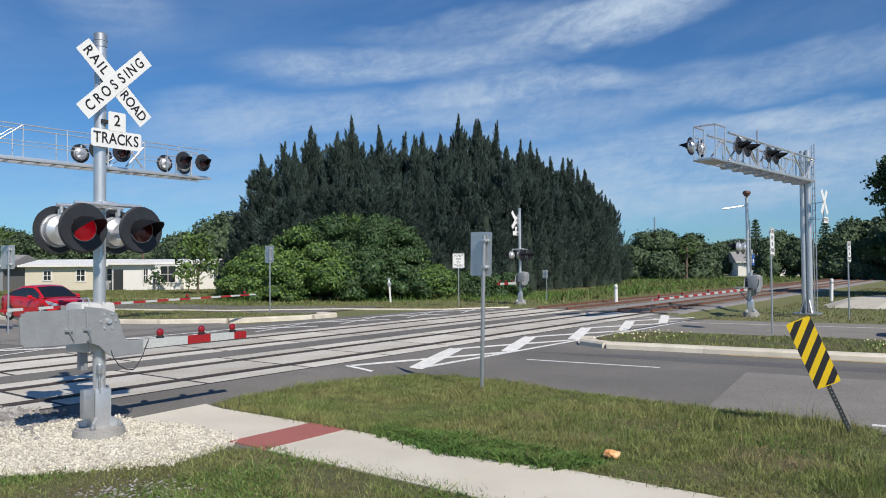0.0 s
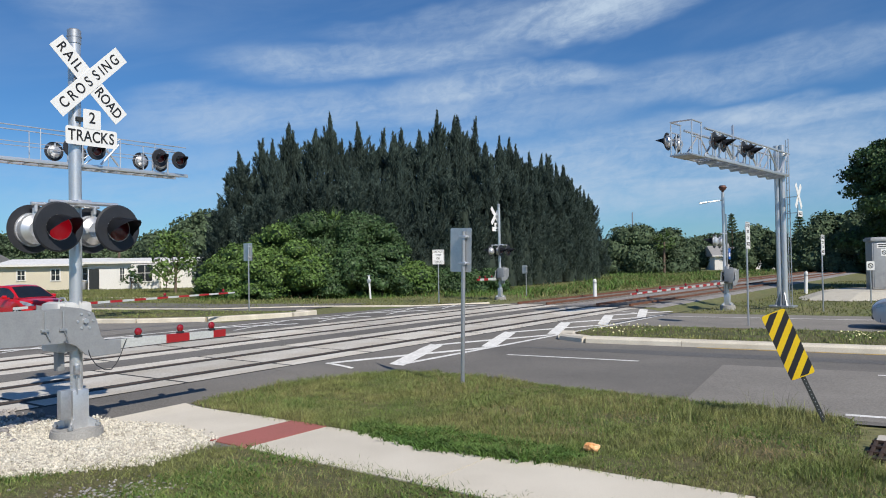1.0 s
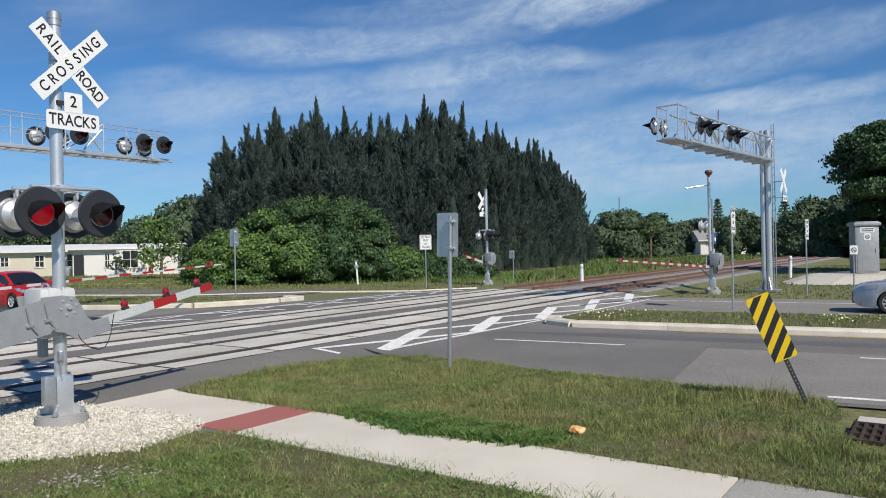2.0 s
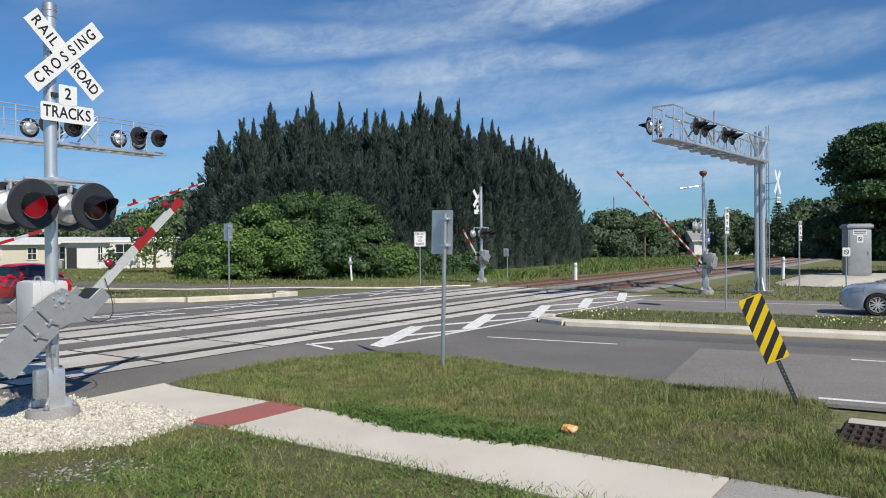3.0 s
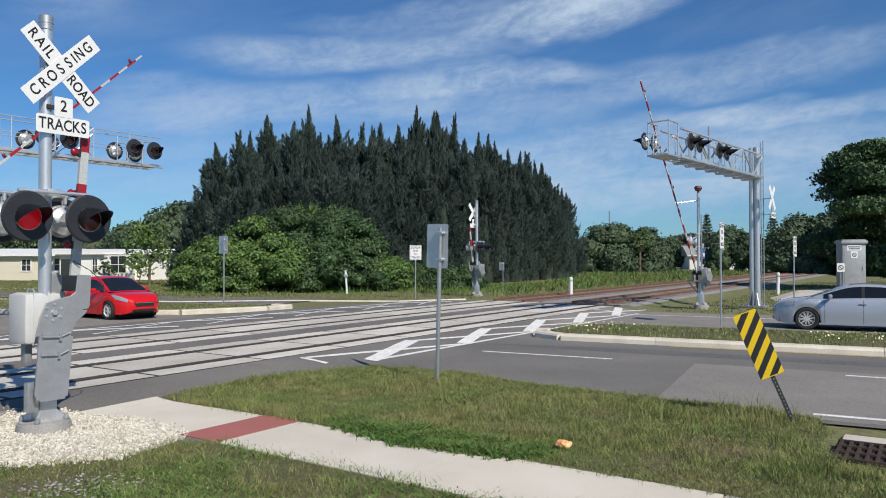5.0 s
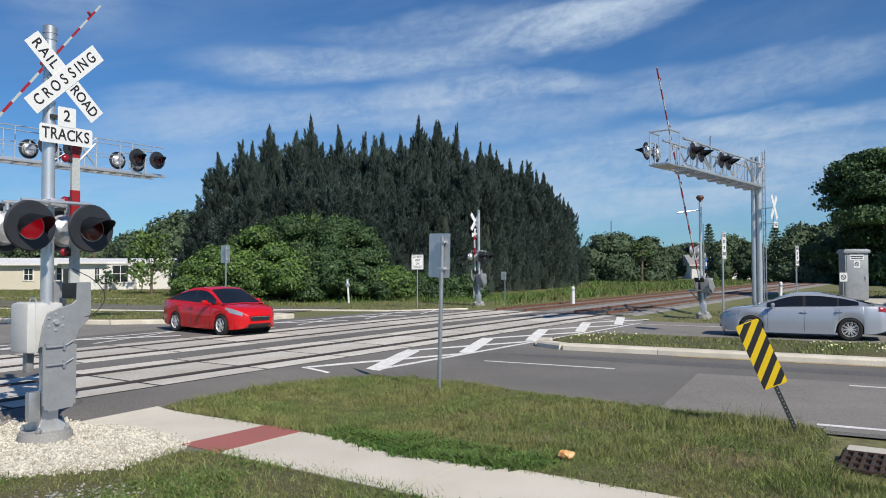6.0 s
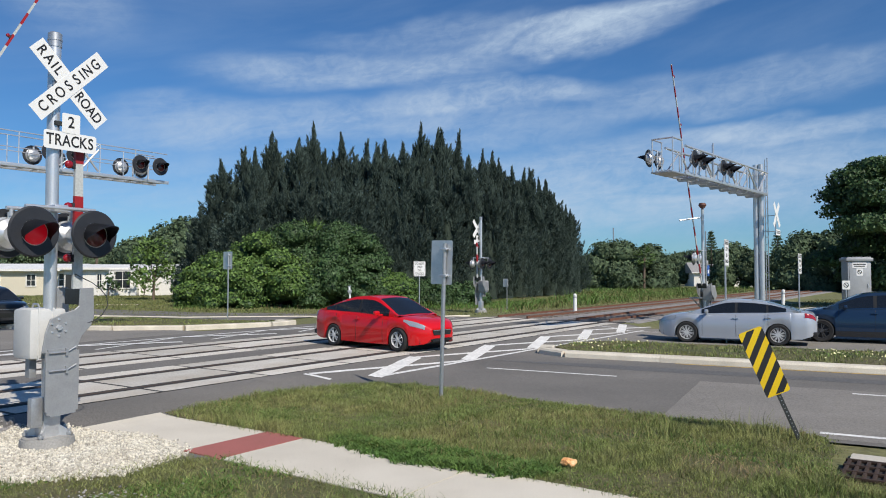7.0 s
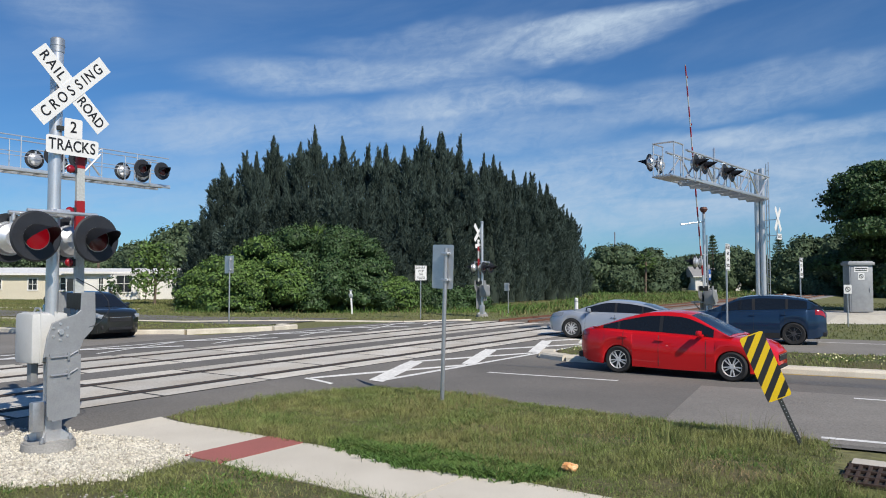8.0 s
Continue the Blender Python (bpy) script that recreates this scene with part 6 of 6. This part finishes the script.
    # two slender pines on the skyline
    for b, d, h, w in ((0.425, 120, 9.6, 4.4), (0.519, 118, 9.4, 5.6)):
        rs2 = np.random.RandomState(int(d))
        root = thing("norfolk_pine", on(b * d, d), "slender tiered pine on the skyline", "tree", "skyline pines")
        Ps, Ds = [], []
        for j in range(16):
            f = j / 16
            for a in np.arange(6) * 1.047 + j:
                m = 26
                t = rs2.uniform(0.05, 1, m)
                o = np.array([math.cos(a), math.sin(a), 0.15])
                Ps.append(np.outer(t * w * (1 - f * 0.97) * 0.5, o) + np.array([0, 0, 1.5 + f * (h - 1.5)]) + rs2.normal(0, 0.08, (m, 3)))
                Ds.append(unit(o + rs2.normal(0, 0.6, (m, 3)) + np.array([0, 0, 0.4])))
        V, F = needles(np.concatenate(Ps), np.concatenate(Ds), 0.36, 0.13, rs2)
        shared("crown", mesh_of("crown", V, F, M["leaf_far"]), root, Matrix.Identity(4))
        bm = bmesh.new()
        add_rod(bm, (0, 0, 0), (0, 0, h), 0.18, 0.03, 8)
        part("trunk", bm, M["bark"], root)


def build_palms():
    rs = np.random.RandomState(12)
    for x, y, h, label in ((-35.5, 58, 4.2, "shaggy fan palm beside the cream house"), (-29.5, 90, 5.5, "fan palm showing behind the houses"), (-37.5, 92, 5.8, "fan palm showing behind the houses"), (34.3, 104, 4.6, "fan palm among the distant trees"), (-6.4, 50.2, 4.25, "fan palm rising out of the bushes"), (-33.2, 50, 1.3, "low spiky palm near the kerb")):
        root = thing("fan_palm", on(x, y), label, "palm")
        bm = bmesh.new()
        add_rod(bm, (0, 0, -0.2), (0.1, 0, h), 0.2, 0.14, 10)
        part("trunk", bm, M["bark"], root)
        Ps, Ds = [], []
        for k in range(34):
            a, e = rs.uniform(0, 6.283), rs.uniform(-0.9, 1.3)
            o = np.array([math.cos(a) * math.cos(e), math.sin(a) * math.cos(e), math.sin(e)])
            c = np.array([0.1, 0, h]) + o * rs.uniform(0.7, 1.2)
            s = np.cross(o, [0, 0, 1.0]); s /= np.linalg.norm(s)
            for j in range(13):
                g = (j - 6) / 6 * 1.25
                Ps.append(c); Ds.append(o * math.cos(g) + s * math.sin(g) + np.array([0, 0, -0.12]) * abs(g))
        V, F = needles(np.array(Ps), unit(np.array(Ds)), 0.85, 0.09, rs)
        shared("fronds", mesh_of("fronds", V, F, M["leaf"]), root, Matrix.Identity(4))


def in_poly(P, poly):
    x, y = P[:, 0], P[:, 1]
    c = np.zeros(len(P), bool)
    n = len(poly)
    for i in range(n):
        (ax, ay), (bx, by) = poly[i][:2], poly[i - 1][:2]
        c ^= ((ay > y) != (by > y)) & (x < (bx - ax) * (y - ay) / (by - ay + 1e-12) + ax)
    return c


def gz_array(P):
    u = (P[:, 0] - TRACK0.x) * TN.x + (P[:, 1] - TRACK0.y) * TN.y
    k = np.clip((u + 2.2) / 1.3, 0, 1)
    return 0.15 * k * k * (3 - 2 * k)


def lump(P, s):
    return 0.5 + 0.25 * (np.sin(P[:, 0] * 2.1 * s + 1.3 * np.sin(P[:, 1] * 1.7 * s)) + np.sin(P[:, 1] * 2.6 * s + 1.9 * np.sin(P[:, 0] * 1.3 * s + 2)))


def grass(name, poly, count, h, w, material, seed, label, dz=0.0, keep=None, edge=0.0, lean=0.45):
    """Single bent blades over a plot."""
    rs = np.random.RandomState(seed)
    xs, ys = [p[0] for p in poly], [p[1] for p in poly]
    P = np.column_stack([rs.uniform(min(xs), max(xs), count * 3), rs.uniform(min(ys), max(ys), count * 3)])
    P = P[in_poly(P + rs.normal(0, edge, P.shape), poly)]
    if keep is not None:
        P = P[rs.uniform(0, 1, len(P)) < keep(P)]
    P = P[:count]
    n = len(P)
    # blades gather in tufts and bend together
    P = P + 0.03 * np.sin(P[:, ::-1] * np.array([27.0, 31.0]) + np.sin(P * 5.3) * 2.0)
    z = gz_array(P) + dz
    hh = h * (0.40 + 0.8 * lump(P, 1.0)) * (0.65 + 0.7 * lump(P, 4.3)) * rs.uniform(0.5, 1.4, n)
    a = 9.0 * lump(P, 2.1) + rs.normal(0, 2.2, n)
    d = np.column_stack([np.cos(a), np.sin(a), np.zeros(n)])
    b = rs.uniform(0, 6.283, n)
    side = np.column_stack([np.cos(b), np.sin(b), np.zeros(n)]) * (w * rs.uniform(0.6, 1.3, n) / 2)[:, None]
    base = np.column_stack([P, z])
    ln = (hh * lean * rs.uniform(0.2, 1.6, n))[:, None]
    mid = base + d * ln * 0.35 + np.column_stack([np.zeros(n), np.zeros(n), hh * 0.6])
    tip = base + d * ln + np.column_stack([np.zeros(n), np.zeros(n), hh])
    V = np.empty((n, 5, 3))
    V[:, 0], V[:, 1], V[:, 2], V[:, 3], V[:, 4] = base - side, base + side, mid + side * 0.75, mid - side * 0.75, tip
    i = np.arange(n)[:, None] * 5
    tri = np.concatenate([i + [0, 1, 2], i + [0, 2, 3], i + [3, 2, 4]])
    ob = new(name, mesh_of(name, V.reshape(-1, 3), tri, M[material]))
    return tagged(ob, label, "grass", kind="stuff")


SW_S, SW_T = Vector((0.788, -0.616)), Vector((0.616, 0.788))


def sw(s, t):
    return SW_S * s + SW_T * t


VERGE = [sw(-7.05, 6.83), Vector((-3.6, 11.45)), Vector((-2.6, 12.95)), Vector((-1.6, 14.0)), Vector((-0.6, 14.5)), Vector((0.35, 14.2)), Vector((1.65, 12.95)), Vector((3.3, 11.35)), Vector((4.9, 10.1)),
         Vector((5.5, 9.4)), Vector((5.15, 8.6)), Vector((4.74, 8.15)), Vector((4.5, 7.45)), Vector((4.75, 6.9)), Vector((5.6, 6.5)), Vector((6.3, 5.9)), sw(2.6, 6.83)]
NEAR_LAWN = [Vector((-2.35, 8.75)), sw(-6.9, 5.50), sw(0, 5.50), sw(9, 5.5), Vector((5.0, -2)), Vector((-6, -2)), Vector((-7, 6.97)), Vector((-3.2, 7.93))]


def build_lawns():
    lawn("verge", VERGE, 0.012, "tall uneven grass verge between sidewalk and road")
    lawn("near_lawn", NEAR_LAWN, 0.008, "patchy grass lawn before the sidewalk")
    single("roadside_lawn", sheet([road(14.2, 10.6), road(60, 10.6), road(60, 3), road(14.2, 3)], 0.03, thick=0.1), M["soil"], "grass beside the carriageway", "lawn", "structure")
    bare = lambda P: np.clip(1.25 - 1.5 * np.clip(lump(P, 1.4) - 0.45, 0, 1) * 1.6, 0.25, 1)
    near = lambda P, x, y, r: np.clip(1.3 - np.hypot(P[:, 0] - x, P[:, 1] - y) / r, 0, 1)
    worn = lambda P: np.clip(1.6 * near(P, 3.6, 8.05, 0.6) + near(P, 3.0, 9.6, 0.4) + near(P, 1.2, 10.4, 0.4) + near(P, 2.7, 7.6, 0.3) + 1.6 * np.clip(lump(P, 1.7) - 0.62, 0, 1), 0, 1)
    grass("verge_grass", VERGE, 165000, 0.072, 0.0054, "blade", 1, "long green grass blades on the verge", 0.008, lambda P: 1 - 0.85 * worn(P), edge=0.06, lean=0.75)
    mat_edge = [sw(-6.6, 6.9), sw(-5.9, 6.74), sw(-5.2, 6.58), sw(-4.6, 6.7), sw(-3.7, 6.8), sw(-3.5, 7.25), sw(-5.2, 7.4), sw(-6.5, 7.2)]
    grass("creeping_weed", mat_edge, 16000, 0.065, 0.018, "weed", 23, "dark creeping weeds over the edge of the sidewalk", 0.012, edge=0.06, lean=1.3)
    grass("verge_thatch", VERGE, 16000, 0.045, 0.008, "straw", 21, "brown matted thatch in the worn spots", 0.008, worn, 0.05, 1.8)
    grass("verge_tuft", VERGE, 15000, 0.24, 0.006, "blade", 22, "taller tufts of grass on the verge", 0.008, lambda P: np.clip(near(P, 4.75, 9.35, 0.55) + near(P, 3.3, 9.5, 0.4) + near(P, 2.6, 10.2, 0.35) + near(P, 4.3, 8.0, 0.35) + near(P, -0.1, 13.4, 0.5), 0, 1), 0.05, 0.6)
    grass("verge_straw", VERGE, 14000, 0.11, 0.004, "straw", 2, "dry stalks among the verge grass", 0.008, lambda P: np.clip(2.2 * lump(P, 0.6) - 0.9, 0, 1), 0.05)
    grass("verge_weed", VERGE, 24000, 0.06, 0.014, "weed", 3, "low broad weeds on the verge", 0.008, lambda P: np.clip(3 * lump(P, 0.9) - 1.7, 0, 1), 0.05, 1.2)
    grass("lawn_grass", NEAR_LAWN[:4] + [Vector((4.2, 3.5)), Vector((-4.6, 3.9)), Vector((-5.4, 7.36)), Vector((-3.2, 7.90))], 135000, 0.058, 0.006, "blade", 4, "short patchy lawn grass", 0.005, bare, 0.16, 1.2)
    grass("lawn_weed", NEAR_LAWN[:4] + [Vector((4.2, 3.5)), Vector((-4.6, 3.9)), Vector((-5.4, 7.36)), Vector((-3.2, 7.90))], 70000, 0.05, 0.017, "weed", 5, "small weeds in the lawn", 0.003, lambda P: np.clip(3 * lump(P, 1.2) - 1.0, 0, 1), 0.06, 1.4)
    grass("lawn_straw", NEAR_LAWN[:4] + [Vector((4.2, 3.5)), Vector((-4.6, 3.9)), Vector((-5.4, 7.36)), Vector((-3.2, 7.90))], 26000, 0.035, 0.005, "straw", 6, "dry thatch in the lawn", 0.003, lambda P: np.clip(2.6 * lump(P, 1.4) - 1.0, 0, 1), 0.06, 1.6)
    med = [road(-6.3, 18.8), road(22, 18.8), road(22, 22.55), road(-6.0, 22.45), road(-6.85, 21.4), road(-6.95, 20.0)]
    grass("median_grass", med, 36000, 0.075, 0.015, "blade", 7, "green grass on the median", 0.12, edge=0.03)
    grass("median_weed", med, 8000, 0.06, 0.035, "weed", 8, "low weeds on the median", 0.12, lambda P: np.clip(3 * lump(P, 0.6) - 1.3, 0, 1), 0.05, 1.0)
    grass("left_grass", [road(-80, 28.7), road(-31, 29.1), road(-25.5, 31.6), road(-34, 40), road(-56, 56), road(-80, 60)], 42000, 0.11, 0.06, "dry_blade", 24, "mown roadside grass before the houses", 0.0, edge=0.1)
    grass("island_grass", MEDIAN_LEFT, 12000, 0.07, 0.025, "blade", 9, "grass on the kerbed island", 0.11, edge=0.05)
    # far roadside grass and weeds under the trees
    far = [(-34, 42.5), (-10.3, 35.7), (-5, 36.3), (0, 35.2), (3.2, 36.8), (9, 41), (18, 53), (40, 86), (30, 86), (14, 60), (4, 50), (-14, 46), (-34, 50)]
    far = [Vector(p) for p in far]
    grass("far_grass", far, 45000, 0.08, 0.032, "dry_blade", 10, "rough roadside grass beyond the tracks", -0.02, edge=0.2)
    band = [Vector(p) for p in [(-14, 44.6), (-4, 44.4), (2, 43.5), (7, 44.8), (12, 50), (19, 60), (34, 84), (30, 86), (14, 64), (6, 54), (-4, 47.5), (-14, 46.5)]]
    grass("tall_weeds", band, 36000, 0.30, 0.03, "weed", 11, "tall weeds along the foot of the grove", -0.02, lambda P: np.clip(0.3 + lump(P, 0.4), 0, 1), 0.3, 0.5)
    grass("tall_straw", band, 16000, 0.36, 0.014, "straw", 12, "dry stalks along the foot of the grove", -0.02, lambda P: np.clip(2.4 * lump(P, 0.35) - 1.0, 0, 1), 0.3, 0.5)
    right = [Vector(p) for p in [road(-6.3, 30.1), road(24, 30.1), (48, 38), (46, 66), along(62, -2.9), along(21.0, -2.9)]]
    grass("trackside_grass", right, 40000, 0.08, 0.034, "dry_blade", 13, "grass beside the far carriageway and tracks", 0.0, edge=0.1)
    field = [along(24, 7.9), along(62, 7.9), along(110, 7.9), Vector((42, 122)), Vector((26, 104)), Vector((21, 86)), Vector((13, 62))]
    grass("field_grass", field, 30000, 0.24, 0.07, "dry_blade", 31, "rough unmown grass beyond the tracks", -0.02, edge=0.3, lean=0.7)
    grass("field_weeds", field, 16000, 0.42, 0.09, "weed", 32, "tall green weeds in the rough field", -0.02, lambda P: np.clip(3 * lump(P, 0.25) - 1.3, 0, 1), 0.3, 0.6)
    # white and yellow flowers on the median
    rs = np.random.RandomState(15)
    P = np.concatenate([np.column_stack([rs.uniform(-6.8, -4.6, 60), rs.uniform(19.3, 21.8, 60)]), np.column_stack([rs.uniform(-0.5, 9, 300), rs.normal(20.4, 0.45, 300)])])
    Q = np.array([road(p, q)[:] for p, q in P])
    C = np.column_stack([Q, gz_array(Q) + 0.12 + rs.uniform(0.06, 0.17, len(Q))])
    V, F = leaves(C, np.tile([0.1, -0.5, 0.8], (len(C), 1)), 0.045, rs, 1.1)
    tagged(new("flowers", mesh_of("flowers", V, F, M["flower"])), "small pale yellow wild flowers on the median", "flower", kind="stuff")


M["flower"] = mat("pale_petals", (0.80, 0.76, 0.42), 0.7, scale=3, bump=0, island=0.15)


# ---- houses ----
def house_window(root, x, z, w, h, y=-0.02, grid=True):
    bm = bmesh.new()
    for cx, cz, sx, sz in ((0, h / 2, w + 0.16, 0.1), (0, -h / 2, w + 0.16, 0.1), (-w / 2, 0, 0.1, h), (w / 2, 0, 0.1, h)):
        add_box(bm, (cx, 0, cz), (sx, 0.1, sz))
    win = part("window_frame", bm, M["stucco_white"], root, at=pose(x, y, z), smooth=False)
    bm = bmesh.new()
    add_box(bm, (0, 0.02, 0), (w, 0.02, h))
    part("pane", bm, M["pane"], win, smooth=False)
    if grid:
        bm = bmesh.new()
        add_box(bm, (0, -0.01, 0), (0.05, 0.03, h)); add_box(bm, (0, -0.01, 0), (w, 0.03, 0.05))
        part("glazing_bar", bm, M["stucco_white"], win, smooth=False)


def house(m, length, depth, wall_h, material, roof, label, pitch=0.09, windows=(), over=0.5, hip=False):
    root = thing("house", m, label, "house")
    bm = bmesh.new()
    add_box(bm, (length / 2, depth / 2, wall_h / 2 - 0.1), (length, depth, wall_h + 0.2))
    part("wall", bm, M[material], root, smooth=False)
    bm = bmesh.new()
    h = depth / 2 * pitch * 2
    y0, y1 = -over, depth + over
    pts = [(y0, wall_h), (y1, wall_h), (y1, wall_h + 0.16), (depth / 2, wall_h + 0.16 + h), (y0, wall_h + 0.16)]
    a = [bm.verts.new((-over, y, z)) for y, z in pts]
    b = [bm.verts.new((length + over, y, z)) for y, z in pts]
    bm.faces.new(a), bm.faces.new(b[::-1])
    for i in range(5):
        bm.faces.new((a[i], b[i], b[(i + 1) % 5], a[(i + 1) % 5]))
    bmesh.ops.recalc_face_normals(bm, faces=bm.faces[:])
    part("roof", bm, M[roof], root, "low pitched roof", smooth=False)
    bm = bmesh.new()
    add_box(bm, (length / 2, -over - 0.02, wall_h + 0.09), (length + 2 * over, 0.04, 0.2))
    part("fascia", bm, M["stucco_white"], root, smooth=False)
    for x, z, w, hh in windows:
        house_window(root, x, z, w, hh)
    return root


def build_houses():
    h = house(pose(-42.5, 75, 0.15, 0, 0, 4), 9.2, 8, 2.45, "stucco_cream", "roofing", "single storey cream stucco house with white windows", 0.08, ((2.2, 1.55, 0.8, 1.0), (5.5, 1.55, 0.9, 1.2), (8.6, 1.6, 1.0, 1.3)))
    bm = bmesh.new()
    add_box(bm, (8.0, -0.45, 0.4), (1.1, 0.5, 0.8), bevel=0.03)
    part("air_conditioner", bm, M["plate"], h, "grey air conditioning unit")
    h = house(pose(-33.4, 74.5, 0.15, 0, 0, 4), 13.0, 8.5, 2.6, "stucco_white", "roofing", "single storey white house with a flat white roof", 0.05, ((3.3, 1.5, 0.5, 1.4), (10.4, 1.7, 0.7, 0.9)))
    bm = bmesh.new()
    add_box(bm, (5.8, -0.5, 1.25), (2.6, 1.0, 2.5))
    part("bay", bm, M["stucco_white"], h, smooth=False)
    house_window(h, 5.8, 1.6, 1.5, 1.7, -1.03)
    bm = bmesh.new()
    add_box(bm, (0.6, -0.02, 1.05), (0.95, 0.06, 2.1))
    part("door", bm, M["dark_post"], h, "dark front door", smooth=False)
    house(pose(-53.5, 74, 0.15, 0, 0, 4), 9, 8, 2.5, "plate", "roof_grey", "grey house at the end of the row", 0.14, ((6.0, 1.5, 1.2, 1.0), (8.0, 1.5, 0.8, 1.0)))
    house(pose(-18.5, 70, 0.15, 0, 0, 2), 5.5, 1.0, 1.9, "plate", "roof_grey", "weathered grey garden shed behind shrubs", 0.05, (), 0.15)
    house(pose(56, 140, 0.2, 0, 0, -10), 16, 9, 2.5, "stucco_white", "roof_grey", "distant white house with a grey roof", 0.22, ((3, 1.5, 1.4, 1.1), (9, 1.5, 1.4, 1.1)))
    house(pose(35.5, 116, 0.3, 0, 0, -10), 4.5, 4, 2.6, "stucco_white", "roofing", "small pale outbuilding among trees", 0.1, ())
    house(pose(27.0, 118, 0.3, 0, 0, 0), 6.5, 6, 2.3, "stucco_white", "roofing", "distant low building behind the grove", 0.05, ())
    # path and side road before the houses
    single("side_path", sheet([(-60, 62), (-18, 50.5), (-17.5, 51.6), (-60, 64)], 0.01), M["concrete"], "pale path across the grass before the houses", "path", "structure")
    for x, y, hgt in ((43.8, 105, 8.5), (30.5, 106, 9.0)):
        root = thing("utility_pole", on(x, y), "slim grey utility pole in the distance", "utility pole", "utility poles")
        bm = bmesh.new()
        add_rod(bm, (0, 0, -0.2), (0, 0, hgt), 0.13, 0.1, 8)
        part("pole", bm, M["galv"], root)
        bm = bmesh.new()
        add_box(bm, (0.15, 0, hgt * 0.45), (0.3, 0.3, 0.8), bevel=0.03)
        part("transformer", bm, M["plate"], root)


build_grove()
build_bushes()
build_palms()
build_lawns()
build_houses()


# ---- what moves ----
def motions():
    def ease(table, t):
        """Monotone smooth value through a table of (seconds, value)."""
        xs, ys = [a for a, _ in table], [b for _, b in table]
        d = [(ys[i + 1] - ys[i]) / (xs[i + 1] - xs[i]) for i in range(len(xs) - 1)]
        m = [d[0]] + [0 if d[i - 1] * d[i] <= 0 else 2 * d[i - 1] * d[i] / (d[i - 1] + d[i]) for i in range(1, len(d))] + [d[-1]]
        i = max(k for k in range(len(xs) - 1) if xs[k] <= t)
        h = xs[i + 1] - xs[i]
        s = (t - xs[i]) / h
        return ((2 * s ** 3 - 3 * s ** 2 + 1) * ys[i] + (s ** 3 - 2 * s ** 2 + s) * h * m[i] + (-2 * s ** 3 + 3 * s ** 2) * ys[i + 1] + (s ** 3 - s ** 2) * h * m[i + 1])

    def swing(ob, at, table):
        walk(ob, [(k / 10, at @ pose(0, 0, 0, 0, -ease(table, k / 10), 0)) for k in range(81)])
    near = [(0, 0), (1.5, 0), (1.8, 4), (2.0, 12), (2.2, 19), (3.3, 52), (3.5, 57), (4.0, 70), (4.5, 80), (4.7, 83), (5.8, 90), (8.0, 90.5)]
    swing(near_swing, pose(0.0, 0.0, 1.47), near)
    swing(far_swing, pose(0.0, 0.0, 1.47), [(0, 0), (1.6, 0), (1.9, 8), (2.2, 20), (3.5, 56), (4.5, 74), (5.8, 87), (8.0, 89)])
    swing(left_swing, pose(0, 0, 1.30), [(0, 1), (1.6, 1), (2.0, 3.5), (2.2, 6), (3.5, 24), (4.5, 36.5), (6.5, 58), (8.0, 69)])
    swing(right_swing, pose(0, 0, 1.42), [(0, -0.5), (1.6, -0.5), (2.0, 3), (2.2, 6.5), (3.3, 25.5), (3.5, 28.5), (4.5, 42.5), (6.5, 64.5), (7.0, 68.5), (8.0, 78)])

    def drive(ob, wheels, r, half, q, table, forward, yaw=((0, 0), (8.0, 0))):
        """Along the road at q; the wheels roll with it."""
        turn = ROAD_TURN if forward > 0 else ROAD_TURN + 180
        rows, rolls = [], []
        p0 = ease(table, 0.0)
        for k in range(241):
            t = k / 30
            p = ease(table, t)
            a, b, c = road(p + forward * half, q), road(p - forward * half, q), road(p, q)
            za, zb = gz(a.x, a.y) + 0.01, gz(b.x, b.y) + 0.01
            rows.append((t, pose(c.x, c.y, (za + zb) / 2, 0, 0, turn + ease(yaw, t)) @ pose(0, 0, 0, 0, -math.degrees(math.atan2(za - zb, 2 * half)), 0)))
            rolls.append((t, math.degrees(abs(p - p0) / r)))
        walk(ob, rows[::3])
        for w in wheels:
            at = w.matrix_basis.copy()
            walk(w, [(t, at @ pose(0, 0, 0, 0, g, 0)) for t, g in rolls])
    drive(red_car, red_wheels, 0.305, 1.245, 17.35, [(0, -29.2), (1.4, -29.1), (2.0, -28.4), (3.5, -26.5), (4.3, -25.0), (4.7, -23.5), (5.8, -18.2), (6.0, -17.1), (6.5, -14.2), (7.0, -11.0), (7.5, -7.2), (8.0, -3.05)], 1, ((0, -3), (4.5, -6), (6.0, -12), (6.5, -13), (7.2, -13), (8.0, -8)))
    drive(silver_car, silver_wheels, 0.325, 1.325, 25.2, [(0, 2.6), (1.5, 2.55), (3.5, 2.3), (4.5, 1.38), (5.8, -0.55), (6.5, -1.8), (7.0, -2.85), (7.5, -4.55), (8.0, -6.7)], -1)
    drive(blue_car, blue_wheels, 0.36, 1.35, 27.4, [(0, 8.0), (3.5, 7.8), (4.5, 6.6), (5.8, 3.8), (6.5, 2.3), (7.0, 0.95), (7.5, -0.75), (8.0, -2.6)], -1)
    drive(grey_car, grey_wheels, 0.35, 1.31, 17.05, [(0, -37.0), (2.5, -36.5), (4.5, -35.2), (6.5, -31.1), (7.0, -29.2), (7.5, -26.35), (8.0, -23.15)], 1, ((0, -4), (8.0, -12)))


motions()
